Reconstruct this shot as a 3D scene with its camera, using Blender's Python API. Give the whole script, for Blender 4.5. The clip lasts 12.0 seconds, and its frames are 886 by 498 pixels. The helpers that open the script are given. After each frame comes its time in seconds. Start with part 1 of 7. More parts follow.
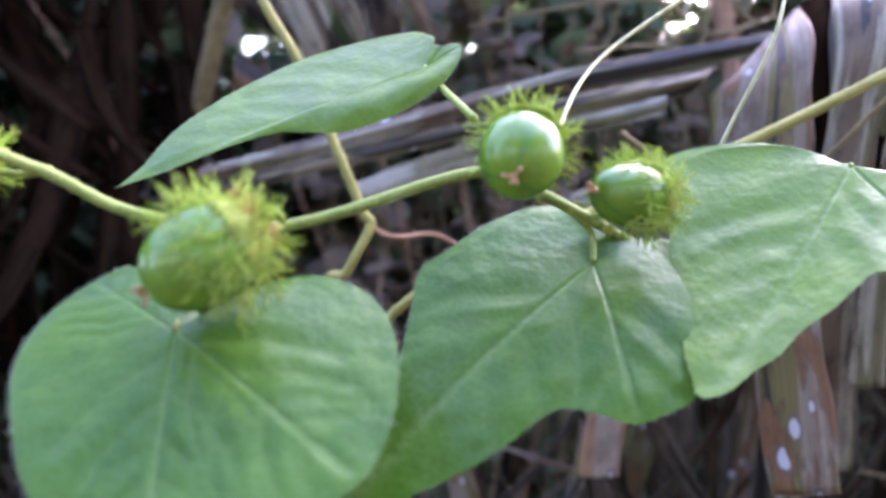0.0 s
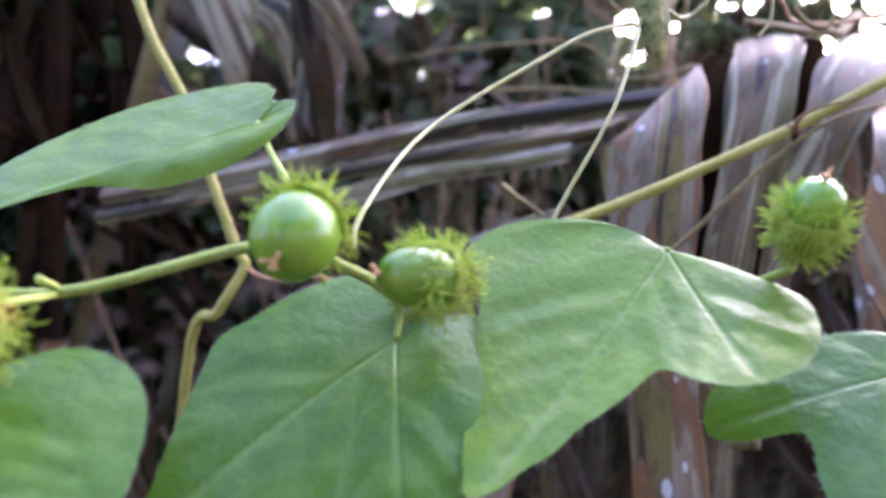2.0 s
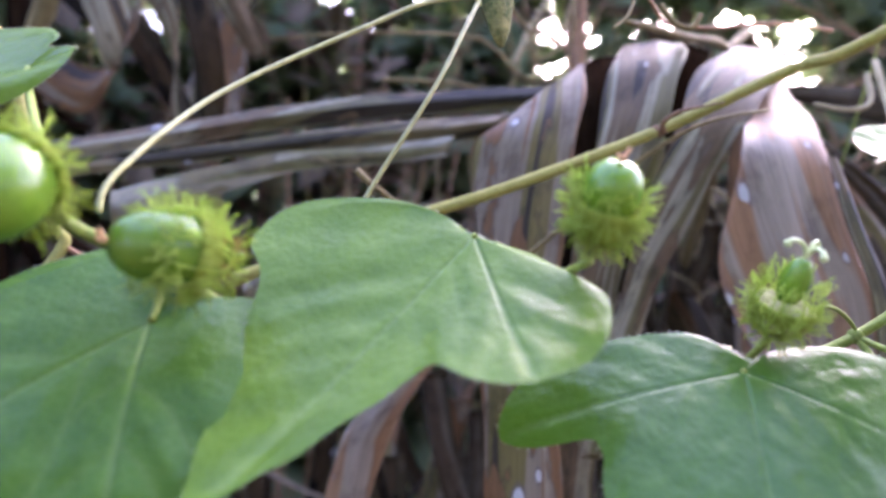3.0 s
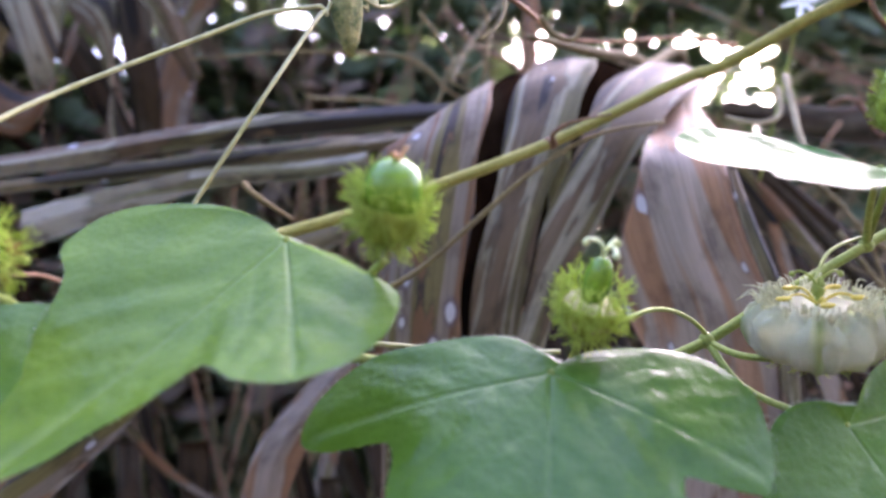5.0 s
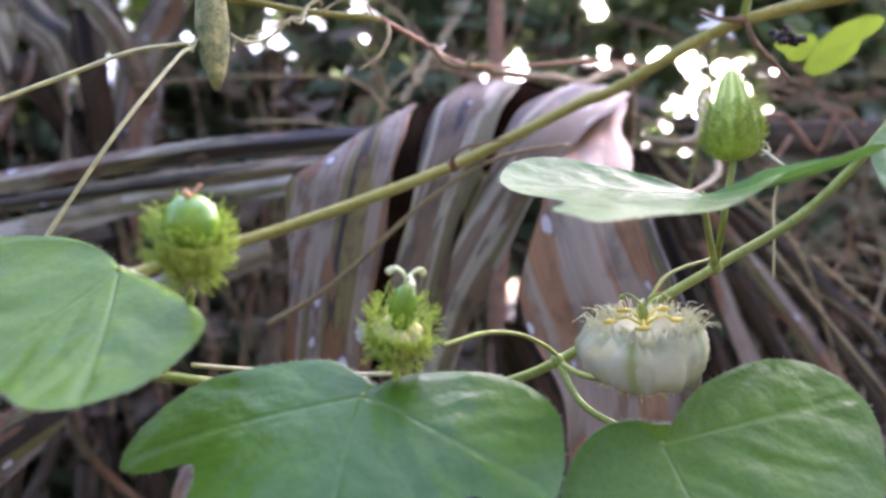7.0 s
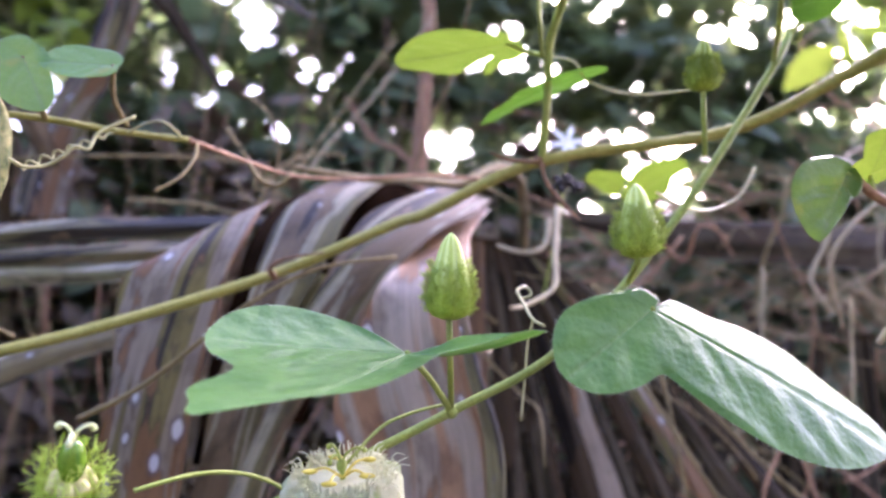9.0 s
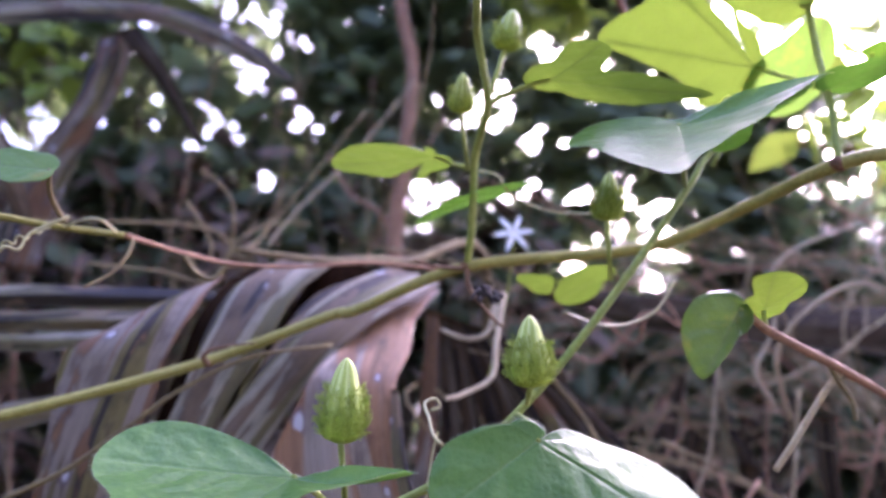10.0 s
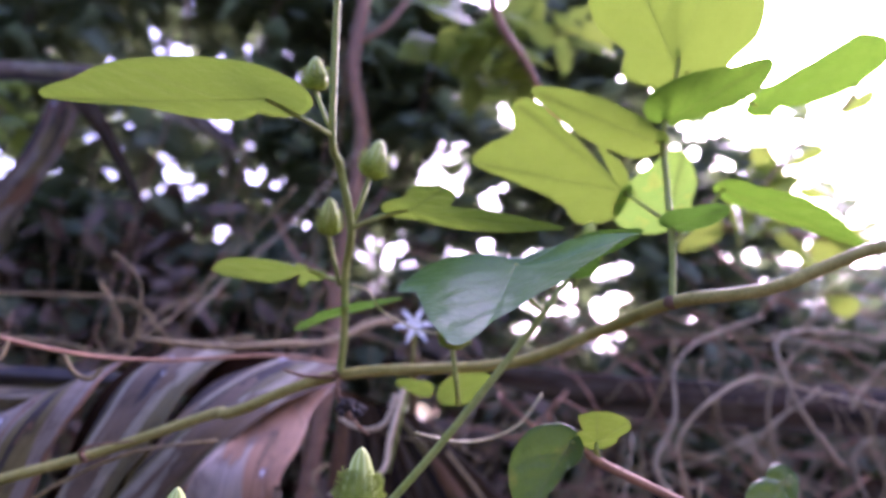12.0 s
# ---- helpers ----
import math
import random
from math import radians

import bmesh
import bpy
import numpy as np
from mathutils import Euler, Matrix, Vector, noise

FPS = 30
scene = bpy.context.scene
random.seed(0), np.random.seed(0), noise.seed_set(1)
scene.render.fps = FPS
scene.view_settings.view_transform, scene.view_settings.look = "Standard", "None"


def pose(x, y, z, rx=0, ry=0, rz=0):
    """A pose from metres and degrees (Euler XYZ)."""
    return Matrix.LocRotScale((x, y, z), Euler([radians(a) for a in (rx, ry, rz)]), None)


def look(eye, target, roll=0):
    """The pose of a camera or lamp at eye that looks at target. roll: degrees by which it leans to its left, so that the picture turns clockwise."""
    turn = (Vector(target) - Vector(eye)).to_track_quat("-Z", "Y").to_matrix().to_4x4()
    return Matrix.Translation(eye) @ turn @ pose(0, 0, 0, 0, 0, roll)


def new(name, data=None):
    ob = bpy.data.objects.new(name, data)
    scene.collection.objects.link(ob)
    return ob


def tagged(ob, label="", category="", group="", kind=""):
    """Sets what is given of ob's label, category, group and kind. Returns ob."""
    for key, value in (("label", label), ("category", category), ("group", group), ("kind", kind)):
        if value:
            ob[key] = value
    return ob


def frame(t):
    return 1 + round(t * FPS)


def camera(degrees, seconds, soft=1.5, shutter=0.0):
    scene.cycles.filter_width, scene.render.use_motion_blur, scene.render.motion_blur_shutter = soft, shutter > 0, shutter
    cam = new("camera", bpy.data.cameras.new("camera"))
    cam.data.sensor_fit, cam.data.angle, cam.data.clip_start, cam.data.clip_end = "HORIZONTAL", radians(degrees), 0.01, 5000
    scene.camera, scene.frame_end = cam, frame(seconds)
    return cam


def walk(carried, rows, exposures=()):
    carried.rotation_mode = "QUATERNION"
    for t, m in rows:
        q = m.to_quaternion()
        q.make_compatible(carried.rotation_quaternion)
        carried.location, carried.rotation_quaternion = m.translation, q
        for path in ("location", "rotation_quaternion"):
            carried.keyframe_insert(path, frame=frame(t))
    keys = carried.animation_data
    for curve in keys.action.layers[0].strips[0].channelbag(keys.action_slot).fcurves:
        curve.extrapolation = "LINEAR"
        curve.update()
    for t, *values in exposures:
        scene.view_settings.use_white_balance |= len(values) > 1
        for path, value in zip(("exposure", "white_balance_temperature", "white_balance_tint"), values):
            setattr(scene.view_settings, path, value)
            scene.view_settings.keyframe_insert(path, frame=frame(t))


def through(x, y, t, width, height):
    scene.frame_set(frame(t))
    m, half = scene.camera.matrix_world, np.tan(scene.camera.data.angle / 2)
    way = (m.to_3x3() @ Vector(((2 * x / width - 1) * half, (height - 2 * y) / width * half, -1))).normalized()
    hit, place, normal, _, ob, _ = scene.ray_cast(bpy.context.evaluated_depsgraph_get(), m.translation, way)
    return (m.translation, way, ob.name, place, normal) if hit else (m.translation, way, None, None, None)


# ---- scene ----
cam = camera(66.0, 12.0, soft=2.7)
cam.data.dof.use_dof = True
cam.data.dof.focus_distance = 0.222
cam.data.dof.aperture_fstop = 7.2
PATH = [
    (0, 0.00004, -0.00000, 1.20007, -0.000, 0.001, -5.997),
    (0.5, 0.00079, 0.00745, 1.19701, -0.635, 1.659, -4.583),
    (1, 0.00386, 0.00810, 1.20160, -1.133, 1.926, -3.224),
    (1.5, 0.02210, 0.00173, 1.20633, -1.627, 2.116, -2.523),
    (2, 0.04826, 0.00475, 1.21298, -2.335, 0.877, -3.361),
    (2.5, 0.06739, 0.01811, 1.20851, -6.069, 0.853, -1.397),
    (3, 0.08853, 0.02241, 1.20498, -7.758, 1.162, -0.694),
    (3.5, 0.10747, 0.02170, 1.20238, -8.292, 1.640, -0.717),
    (5.5, 0.13783, 0.01112, 1.19827, -8.486, 3.408, -1.609),
    (6, 0.14122, 0.00159, 1.20269, -9.304, 3.295, -1.685),
    (6.5, 0.16111, 0.00174, 1.20063, -7.757, 3.765, -2.225),
    (8.5, 0.24647, -0.01363, 1.21294, -9.148, 6.745, 0.188),
    (9, 0.26400, -0.02568, 1.23236, -9.225, 8.159, 1.522),
    (9.5, 0.27749, -0.03423, 1.25041, -9.253, 8.549, 3.348),
    (10, 0.29494, -0.04616, 1.26323, -9.015, 11.174, 3.995),
    (10.5, 0.31129, -0.05437, 1.27737, -9.121, 11.067, 4.419),
    (11, 0.33168, -0.06496, 1.28836, -9.572, 10.864, 4.544),
    (11.5, 0.33595, -0.06822, 1.29428, -9.560, 12.062, 5.288),
    (12, 0.34009, -0.07541, 1.29964, -10.353, 14.540, 5.642),
]
walk(cam, [(t, pose(x, y, z, 90 + pitch, 0, yaw) @ pose(0, 0, 0, 0, 0, roll)) for t, x, y, z, yaw, pitch, roll in PATH],
     exposures=[(0.0, 4.04, 5430, 40), (3.5, 3.87, 5680, 40), (6.5, 3.78, 5730, 41), (8.5, 4.06, 5760, 43), (9.0, 3.98, 5650, 45), (9.5, 3.7, 5520, 49), (10.5, 3.48, 5400, 60), (12.0, 3.12, 5330, 67)])

# ---- daylight: bright haze, sun veiled behind the thicket ----
SUN_TURN, SUN_HEIGHT = 37.0, 33.0
world = bpy.data.worlds.new("sky")
scene.world = world
world.use_nodes = True
wn = world.node_tree
wn.nodes.clear()
sky = wn.nodes.new("ShaderNodeTexSky")
sky.sky_type = 'NISHITA'
sky.sun_disc = False
sky.sun_elevation = radians(SUN_HEIGHT)
sky.sun_rotation = radians(SUN_TURN)
sky.air_density, sky.dust_density, sky.ozone_density = 1.0, 6.0, 1.0
wb = wn.nodes.new("ShaderNodeBackground")
wb.inputs["Strength"].default_value = 0.15
wo = wn.nodes.new("ShaderNodeOutputWorld")
wn.links.new(sky.outputs[0], wb.inputs[0])
wn.links.new(wb.outputs[0], wo.inputs[0])
sun = new("sun", bpy.data.lights.new("sun", 'SUN'))
sun.data.energy = 0.8
sun.data.angle = radians(14)
sun.data.color = (1.0, 0.96, 0.9)
a, h = radians(SUN_TURN), radians(SUN_HEIGHT)
sun.matrix_world = look((0, 0, 6), (-math.sin(a) * math.cos(h), -math.cos(a) * math.cos(h), 6 - math.sin(h)))

# ---- materials ----


def nodes_of(name):
    m = bpy.data.materials.new(name)
    m.use_nodes = True
    t = m.node_tree
    t.nodes.clear()
    return m, t


def nd(t, kind, **given):
    n = t.nodes.new(kind)
    for k, v in given.items():
        if k in n.inputs:
            n.inputs[k].default_value = v
    return n


def ramp(t, fac, stops):
    r = t.nodes.new("ShaderNodeValToRGB")
    e = r.color_ramp.elements
    while len(e) < len(stops):
        e.new(0.5)
    for el, (p, c) in zip(e, stops):
        el.position, el.color = p, (*c, 1)
    t.links.new(fac, r.inputs[0])
    return r.outputs[0]


def mix(t, fac, a, b, blend='MIX'):
    m = t.nodes.new("ShaderNodeMix")
    m.data_type, m.blend_type = 'RGBA', blend
    for slot, v in ((0, fac), (6, a), (7, b)):
        if hasattr(v, "is_output"):
            t.links.new(v, m.inputs[slot])
        else:
            m.inputs[slot].default_value = v if slot == 0 else (*v, 1)
    return m.outputs[2]


def mul(t, a, b):
    m = t.nodes.new("ShaderNodeMath")
    m.operation = 'MULTIPLY'
    t.links.new(a, m.inputs[0])
    m.inputs[1].default_value = b
    return m.outputs[0]


def leaf_material(name, dark, light, vein, through, rough=0.36, wear=0.0, seethrough=0.35, spec=0.27):
    m, t = nodes_of(name)
    co = nd(t, "ShaderNodeTexCoord")
    n1 = nd(t, "ShaderNodeTexNoise", Scale=38.0, Detail=4.0, Roughness=0.6)
    n2 = nd(t, "ShaderNodeTexNoise", Scale=900.0, Detail=3.0)
    n3 = nd(t, "ShaderNodeTexVoronoi", Scale=420.0)
    n3.feature = 'DISTANCE_TO_EDGE'
    n5 = nd(t, "ShaderNodeTexNoise", Scale=110.0, Detail=2.0)
    for n in (n1, n2, n3, n5):
        t.links.new(co.outputs["Object"], n.inputs["Vector"])
    base = ramp(t, n1.outputs["Fac"], [(0.34, dark), (0.66, light)])
    info = nd(t, "ShaderNodeObjectInfo")
    hue = nd(t, "ShaderNodeHueSaturation")
    hue.inputs["Hue"].default_value = 0.5
    mr = nd(t, "ShaderNodeMapRange")
    mr.inputs[3].default_value, mr.inputs[4].default_value = 0.88, 1.12
    t.links.new(info.outputs["Random"], mr.inputs[0])
    t.links.new(mr.outputs[0], hue.inputs["Value"])
    t.links.new(base, hue.inputs["Color"])
    fine = mix(t, 0.25, hue.outputs[0], ramp(t, n2.outputs["Fac"], [(0.35, tuple(c * 0.75 for c in light)), (0.65, light)]))
    net = ramp(t, n3.outputs["Distance"], [(0.0, (1, 1, 1)), (0.12, (0, 0, 0))])
    fine = mix(t, mul(t, net, 0.16), fine, vein)
    at = nd(t, "ShaderNodeAttribute")
    at.attribute_name = "vein"
    col = mix(t, mul(t, at.outputs["Fac"], 0.7), fine, vein)
    if wear:
        n4 = nd(t, "ShaderNodeTexNoise", Scale=75.0, Detail=6.0)
        t.links.new(co.outputs["Object"], n4.inputs["Vector"])
        col = mix(t, mul(t, ramp(t, n4.outputs["Fac"], [(0.56, (0, 0, 0)), (0.68, (1, 1, 1))]), wear), col, (0.28, 0.2, 0.03))
    p = nd(t, "ShaderNodeBsdfPrincipled", Roughness=rough)
    p.inputs["Specular IOR Level"].default_value = spec
    t.links.new(col, p.inputs["Base Color"])
    rn = nd(t, "ShaderNodeMapRange")
    rn.inputs[3].default_value, rn.inputs[4].default_value = rough - 0.08, rough + 0.12
    t.links.new(n1.outputs["Fac"], rn.inputs[0])
    t.links.new(rn.outputs[0], p.inputs["Roughness"])
    bu0 = nd(t, "ShaderNodeBump", Strength=0.34, Distance=0.004)
    t.links.new(n5.outputs["Fac"], bu0.inputs["Height"])
    bu = nd(t, "ShaderNodeBump", Strength=0.3, Distance=0.0004)
    t.links.new(bu0.outputs[0], bu.inputs["Normal"])
    t.links.new(n3.outputs["Distance"], bu.inputs["Height"])
    t.links.new(bu.outputs[0], p.inputs["Normal"])
    tr = nd(t, "ShaderNodeBsdfTranslucent")
    t.links.new(mix(t, mul(t, at.outputs["Fac"], 0.9), through, tuple(c * 0.35 for c in through)), tr.inputs["Color"])
    mx = nd(t, "ShaderNodeMixShader", Fac=seethrough)
    out = nd(t, "ShaderNodeOutputMaterial")
    t.links.new(p.outputs[0], mx.inputs[1])
    t.links.new(tr.outputs[0], mx.inputs[2])
    t.links.new(mx.outputs[0], out.inputs[0])
    return m


def solid_material(name, stops, scale=60.0, stretch=(1, 1, 1), rough=0.5, bump=0.3, fine=400.0, vein=None, dist=0.001, gloss=0.5, sub=0.0, jitter=0.12):
    m, t = nodes_of(name)
    co = nd(t, "ShaderNodeTexCoord")
    mp = nd(t, "ShaderNodeMapping")
    mp.inputs["Scale"].default_value = stretch
    t.links.new(co.outputs["Object"], mp.inputs[0])
    n1 = nd(t, "ShaderNodeTexNoise", Scale=scale, Detail=6.0, Roughness=0.62)
    n2 = nd(t, "ShaderNodeTexNoise", Scale=fine, Detail=4.0)
    for n in (n1, n2):
        t.links.new(mp.outputs[0], n.inputs["Vector"])
    col = ramp(t, n1.outputs["Fac"], stops)
    col = mix(t, 0.5, col, mix(t, 1.0, col, ramp(t, n2.outputs["Fac"], [(0.3, (0.6, 0.6, 0.6)), (0.7, (1.3, 1.3, 1.3))]), 'MULTIPLY'))
    if vein:
        at = nd(t, "ShaderNodeAttribute")
        at.attribute_name = "vein"
        col = mix(t, at.outputs["Fac"], col, vein)
    info = nd(t, "ShaderNodeObjectInfo")
    hue = nd(t, "ShaderNodeHueSaturation")
    mr = nd(t, "ShaderNodeMapRange")
    mr.inputs[3].default_value, mr.inputs[4].default_value = 1 - jitter, 1 + jitter
    t.links.new(info.outputs["Random"], mr.inputs[0])
    t.links.new(mr.outputs[0], hue.inputs["Value"])
    t.links.new(col, hue.inputs["Color"])
    p = nd(t, "ShaderNodeBsdfPrincipled", Roughness=rough)
    p.inputs["Specular IOR Level"].default_value = gloss
    if sub:
        p.inputs["Subsurface Weight"].default_value = sub
        p.inputs["Subsurface Radius"].default_value = (0.002, 0.003, 0.001)
        p.inputs["Subsurface Scale"].default_value = 1.0
    t.links.new(hue.outputs[0], p.inputs["Base Color"])
    if bump:
        bu = nd(t, "ShaderNodeBump", Strength=bump, Distance=dist)
        t.links.new(n2.outputs["Fac"], bu.inputs["Height"])
        t.links.new(bu.outputs[0], p.inputs["Normal"])
    out = nd(t, "ShaderNodeOutputMaterial")
    t.links.new(p.outputs[0], out.inputs[0])
    return m


def palm_material(name, pale, mid, brown, spots=0.5, gloss=0.3, dark=(0.085, 0.075, 0.08), wide=1.0):
    """Dead palm blade: long bands of four tints side by side, fine fibres, ragged stains, pale lichen spots with dark rims."""
    m, t = nodes_of(name)
    at = nd(t, "ShaderNodeAttribute")
    at.attribute_name = "blade"
    info = nd(t, "ShaderNodeObjectInfo")
    cmb = nd(t, "ShaderNodeCombineXYZ")
    t.links.new(mul(t, info.outputs["Random"], 37.0), cmb.inputs[0])
    t.links.new(mul(t, info.outputs["Random"], 91.0), cmb.inputs[1])

    def along(x, y, detail, rough, own=True):
        mp = nd(t, "ShaderNodeMapping")
        mp.inputs["Scale"].default_value = (x, y, 0)
        t.links.new(at.outputs["Vector"], mp.inputs[0])
        if own:
            t.links.new(cmb.outputs[0], mp.inputs["Location"])
        n = nd(t, "ShaderNodeTexNoise", Scale=1.0, Detail=detail, Roughness=rough)
        t.links.new(mp.outputs[0], n.inputs["Vector"])
        return n.outputs["Fac"], mp.outputs[0]

    fib, _ = along(900, 9, 4.0, 0.65)
    band, _ = along(62 / wide, 3.2 / wide, 2.0, 0.4)
    ragged, _ = along(48 / wide, 13 / wide, 6.0, 0.55)
    stain, _ = along(45, 26, 7.0, 0.68)
    col = ramp(t, band, [(0.37, dark), (0.385, mid), (0.45, mid), (0.465, pale), (0.55, pale), (0.565, brown), (0.62, brown), (0.635, dark)])
    col = mix(t, ramp(t, ragged, [(0.53, (0, 0, 0)), (0.545, (1, 1, 1))]), col, brown)
    rim = ramp(t, ragged, [(0.51, (0, 0, 0)), (0.528, (1, 1, 1)), (0.536, (1, 1, 1)), (0.552, (0, 0, 0))])
    col = mix(t, mul(t, rim, 0.45), col, dark)
    col = mix(t, 0.8, col, mix(t, 1.0, col, ramp(t, fib, [(0.32, (0.62, 0.6, 0.58)), (0.66, (1.14, 1.14, 1.14))]), 'MULTIPLY'))
    col = mix(t, 0.7, col, mix(t, 1.0, col, ramp(t, stain, [(0.36, (0.42, 0.39, 0.38)), (0.5, (1, 1, 1)), (0.7, (1.12, 1.12, 1.12))]), 'MULTIPLY'))
    mp3 = nd(t, "ShaderNodeMapping")
    mp3.inputs["Scale"].default_value = (120, 62, 0)
    t.links.new(at.outputs["Vector"], mp3.inputs[0])
    t.links.new(cmb.outputs[0], mp3.inputs["Location"])
    wob = nd(t, "ShaderNodeTexNoise", Scale=2.2, Detail=3.0)
    t.links.new(mp3.outputs[0], wob.inputs["Vector"])
    vo = nd(t, "ShaderNodeTexVoronoi", Scale=1.0)
    t.links.new(mix(t, 0.16, mp3.outputs[0], wob.outputs["Color"], 'ADD'), vo.inputs["Vector"])
    some = nd(t, "ShaderNodeSeparateColor")
    t.links.new(vo.outputs["Color"], some.inputs[0])
    size = nd(t, "ShaderNodeMapRange")
    size.inputs[3].default_value, size.inputs[4].default_value = 0.55, 2.2
    t.links.new(some.outputs[1], size.inputs[0])
    reach = nd(t, "ShaderNodeMath")
    reach.operation = 'MULTIPLY'
    t.links.new(vo.outputs["Distance"], reach.inputs[0])
    t.links.new(size.outputs[0], reach.inputs[1])
    spot = ramp(t, reach.outputs[0], [(0.2, (1, 1, 1)), (0.26, (0, 0, 0))])
    pick = ramp(t, some.outputs[0], [(1.0 - spots * 0.5, (0, 0, 0)), (1.0 - spots * 0.5 + 0.02, (1, 1, 1))])
    ring = ramp(t, reach.outputs[0], [(0.3, (1, 1, 1)), (0.4, (0, 0, 0))])
    col = mix(t, mul(t, mix(t, 1.0, ring, pick, 'MULTIPLY'), 0.55), col, (0.09, 0.075, 0.08))
    col = mix(t, mul(t, mix(t, 1.0, spot, pick, 'MULTIPLY'), 0.85), col, (0.42, 0.41, 0.42))
    p = nd(t, "ShaderNodeBsdfPrincipled", Roughness=0.5)
    p.inputs["Specular IOR Level"].default_value = gloss
    t.links.new(col, p.inputs["Base Color"])
    bu = nd(t, "ShaderNodeBump", Strength=0.35, Distance=0.0008)
    t.links.new(fib, bu.inputs["Height"])
    bu2 = nd(t, "ShaderNodeBump", Strength=0.4, Distance=0.002)
    t.links.new(band, bu2.inputs["Height"])
    t.links.new(bu.outputs[0], bu2.inputs["Normal"])
    t.links.new(bu2.outputs[0], p.inputs["Normal"])
    out = nd(t, "ShaderNodeOutputMaterial")
    t.links.new(p.outputs[0], out.inputs[0])
    return m


LEAF = leaf_material("vine leaf", (0.027, 0.095, 0.006), (0.08, 0.182, 0.011), (0.2, 0.32, 0.07), (0.13, 0.26, 0.013), rough=0.37, spec=0.34)
LEAF_LEVEL = leaf_material("level vine leaf", (0.036, 0.118, 0.018), (0.092, 0.205, 0.032), (0.16, 0.28, 0.08), (0.1, 0.22, 0.03), rough=0.4, spec=0.32, seethrough=0.25)
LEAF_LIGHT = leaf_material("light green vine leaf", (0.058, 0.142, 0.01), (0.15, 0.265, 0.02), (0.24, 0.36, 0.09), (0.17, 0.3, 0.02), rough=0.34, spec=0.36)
LEAF_DEEP = leaf_material("deep green vine leaf", (0.034, 0.11, 0.009), (0.082, 0.195, 0.016), (0.13, 0.25, 0.05), (0.11, 0.25, 0.02), rough=0.3, spec=0.45)
LEAF_YOUNG = leaf_material("young vine leaf", (0.085, 0.155, 0.022), (0.14, 0.225, 0.036), (0.2, 0.3, 0.08), (0.125, 0.19, 0.016), seethrough=0.5)
LEAF_DIM = leaf_material("dark mottled leaf", (0.03, 0.085, 0.012), (0.085, 0.155, 0.025), (0.12, 0.19, 0.05), (0.12, 0.21, 0.02), wear=0.6, seethrough=0.3)
LEAF_OLD = leaf_material("worn leaf", (0.05, 0.14, 0.03), (0.1, 0.22, 0.05), (0.2, 0.3, 0.1), (0.25, 0.42, 0.05), wear=0.8)
BUSH = leaf_material("bush foliage", (0.05, 0.076, 0.038), (0.13, 0.168, 0.085), (0.15, 0.19, 0.1), (0.22, 0.3, 0.11), rough=0.5, seethrough=0.38)
BUSH_DRY = leaf_material("dead brown foliage", (0.06, 0.045, 0.03), (0.17, 0.125, 0.08), (0.2, 0.15, 0.1), (0.16, 0.11, 0.06), rough=0.7, seethrough=0.2)
BUSH_YELLOW = leaf_material("yellowing foliage", (0.1, 0.16, 0.02), (0.16, 0.24, 0.03), (0.2, 0.25, 0.05), (0.3, 0.4, 0.05))
STEM = solid_material("vine stem", [(0.3, (0.24, 0.225, 0.045)), (0.7, (0.35, 0.32, 0.085))], scale=90, rough=0.6, gloss=0.22, bump=0.25, fine=900, dist=0.0004)
STEM_GREEN = solid_material("green vine stem", [(0.3, (0.2, 0.26, 0.045)), (0.7, (0.31, 0.36, 0.085))], scale=90, rough=0.6, gloss=0.25, bump=0.25, fine=900, dist=0.0004)
NODE_BROWN = solid_material("brown husk", [(0.3, (0.09, 0.045, 0.02)), (0.7, (0.24, 0.13, 0.06))], scale=150, rough=0.75, bump=0.5, fine=700)
NODE_DARK = solid_material("blackened flower", [(0.3, (0.012, 0.01, 0.01)), (0.7, (0.05, 0.036, 0.03))], scale=200, rough=0.8, bump=0.5, fine=700)
TENDRIL = solid_material("tendril", [(0.3, (0.36, 0.34, 0.12)), (0.7, (0.46, 0.43, 0.2))], scale=120, rough=0.5, bump=0.1)
FRUIT = solid_material("green fruit skin", [(0.3, (0.1, 0.205, 0.011)), (0.7, (0.18, 0.3, 0.022))], scale=130, rough=0.2, bump=0.05, fine=1500, vein=(0.075, 0.2, 0.03), dist=0.0003, sub=0.15)
HAIR = leaf_material("bract hairs", (0.38, 0.5, 0.06), (0.54, 0.64, 0.13), (0.5, 0.6, 0.15), (0.55, 0.7, 0.1), rough=0.5, seethrough=0.5)
BUD_HAIR = leaf_material("bud bristles", (0.24, 0.32, 0.035), (0.38, 0.46, 0.07), (0.35, 0.42, 0.1), (0.4, 0.52, 0.06), rough=0.5, seethrough=0.45)
BRACT = leaf_material("bract base", (0.24, 0.31, 0.03), (0.46, 0.52, 0.075), (0.3, 0.36, 0.1), (0.42, 0.52, 0.06), rough=0.6, wear=0.25, seethrough=0.42)
FUZZ = solid_material("leaf fuzz", [(0.3, (0.4, 0.45, 0.28)), (0.7, (0.5, 0.54, 0.36))], scale=200, rough=0.7, bump=0.0)
CORE = solid_material("withered petals", [(0.3, (0.4, 0.38, 0.1)), (0.7, (0.55, 0.5, 0.2))], scale=260, rough=0.7, bump=0.3)
HAIR_OLD = solid_material("withered bract hairs", [(0.3, (0.3, 0.13, 0.02)), (0.7, (0.42, 0.24, 0.04))], scale=220, rough=0.6, bump=0.0)
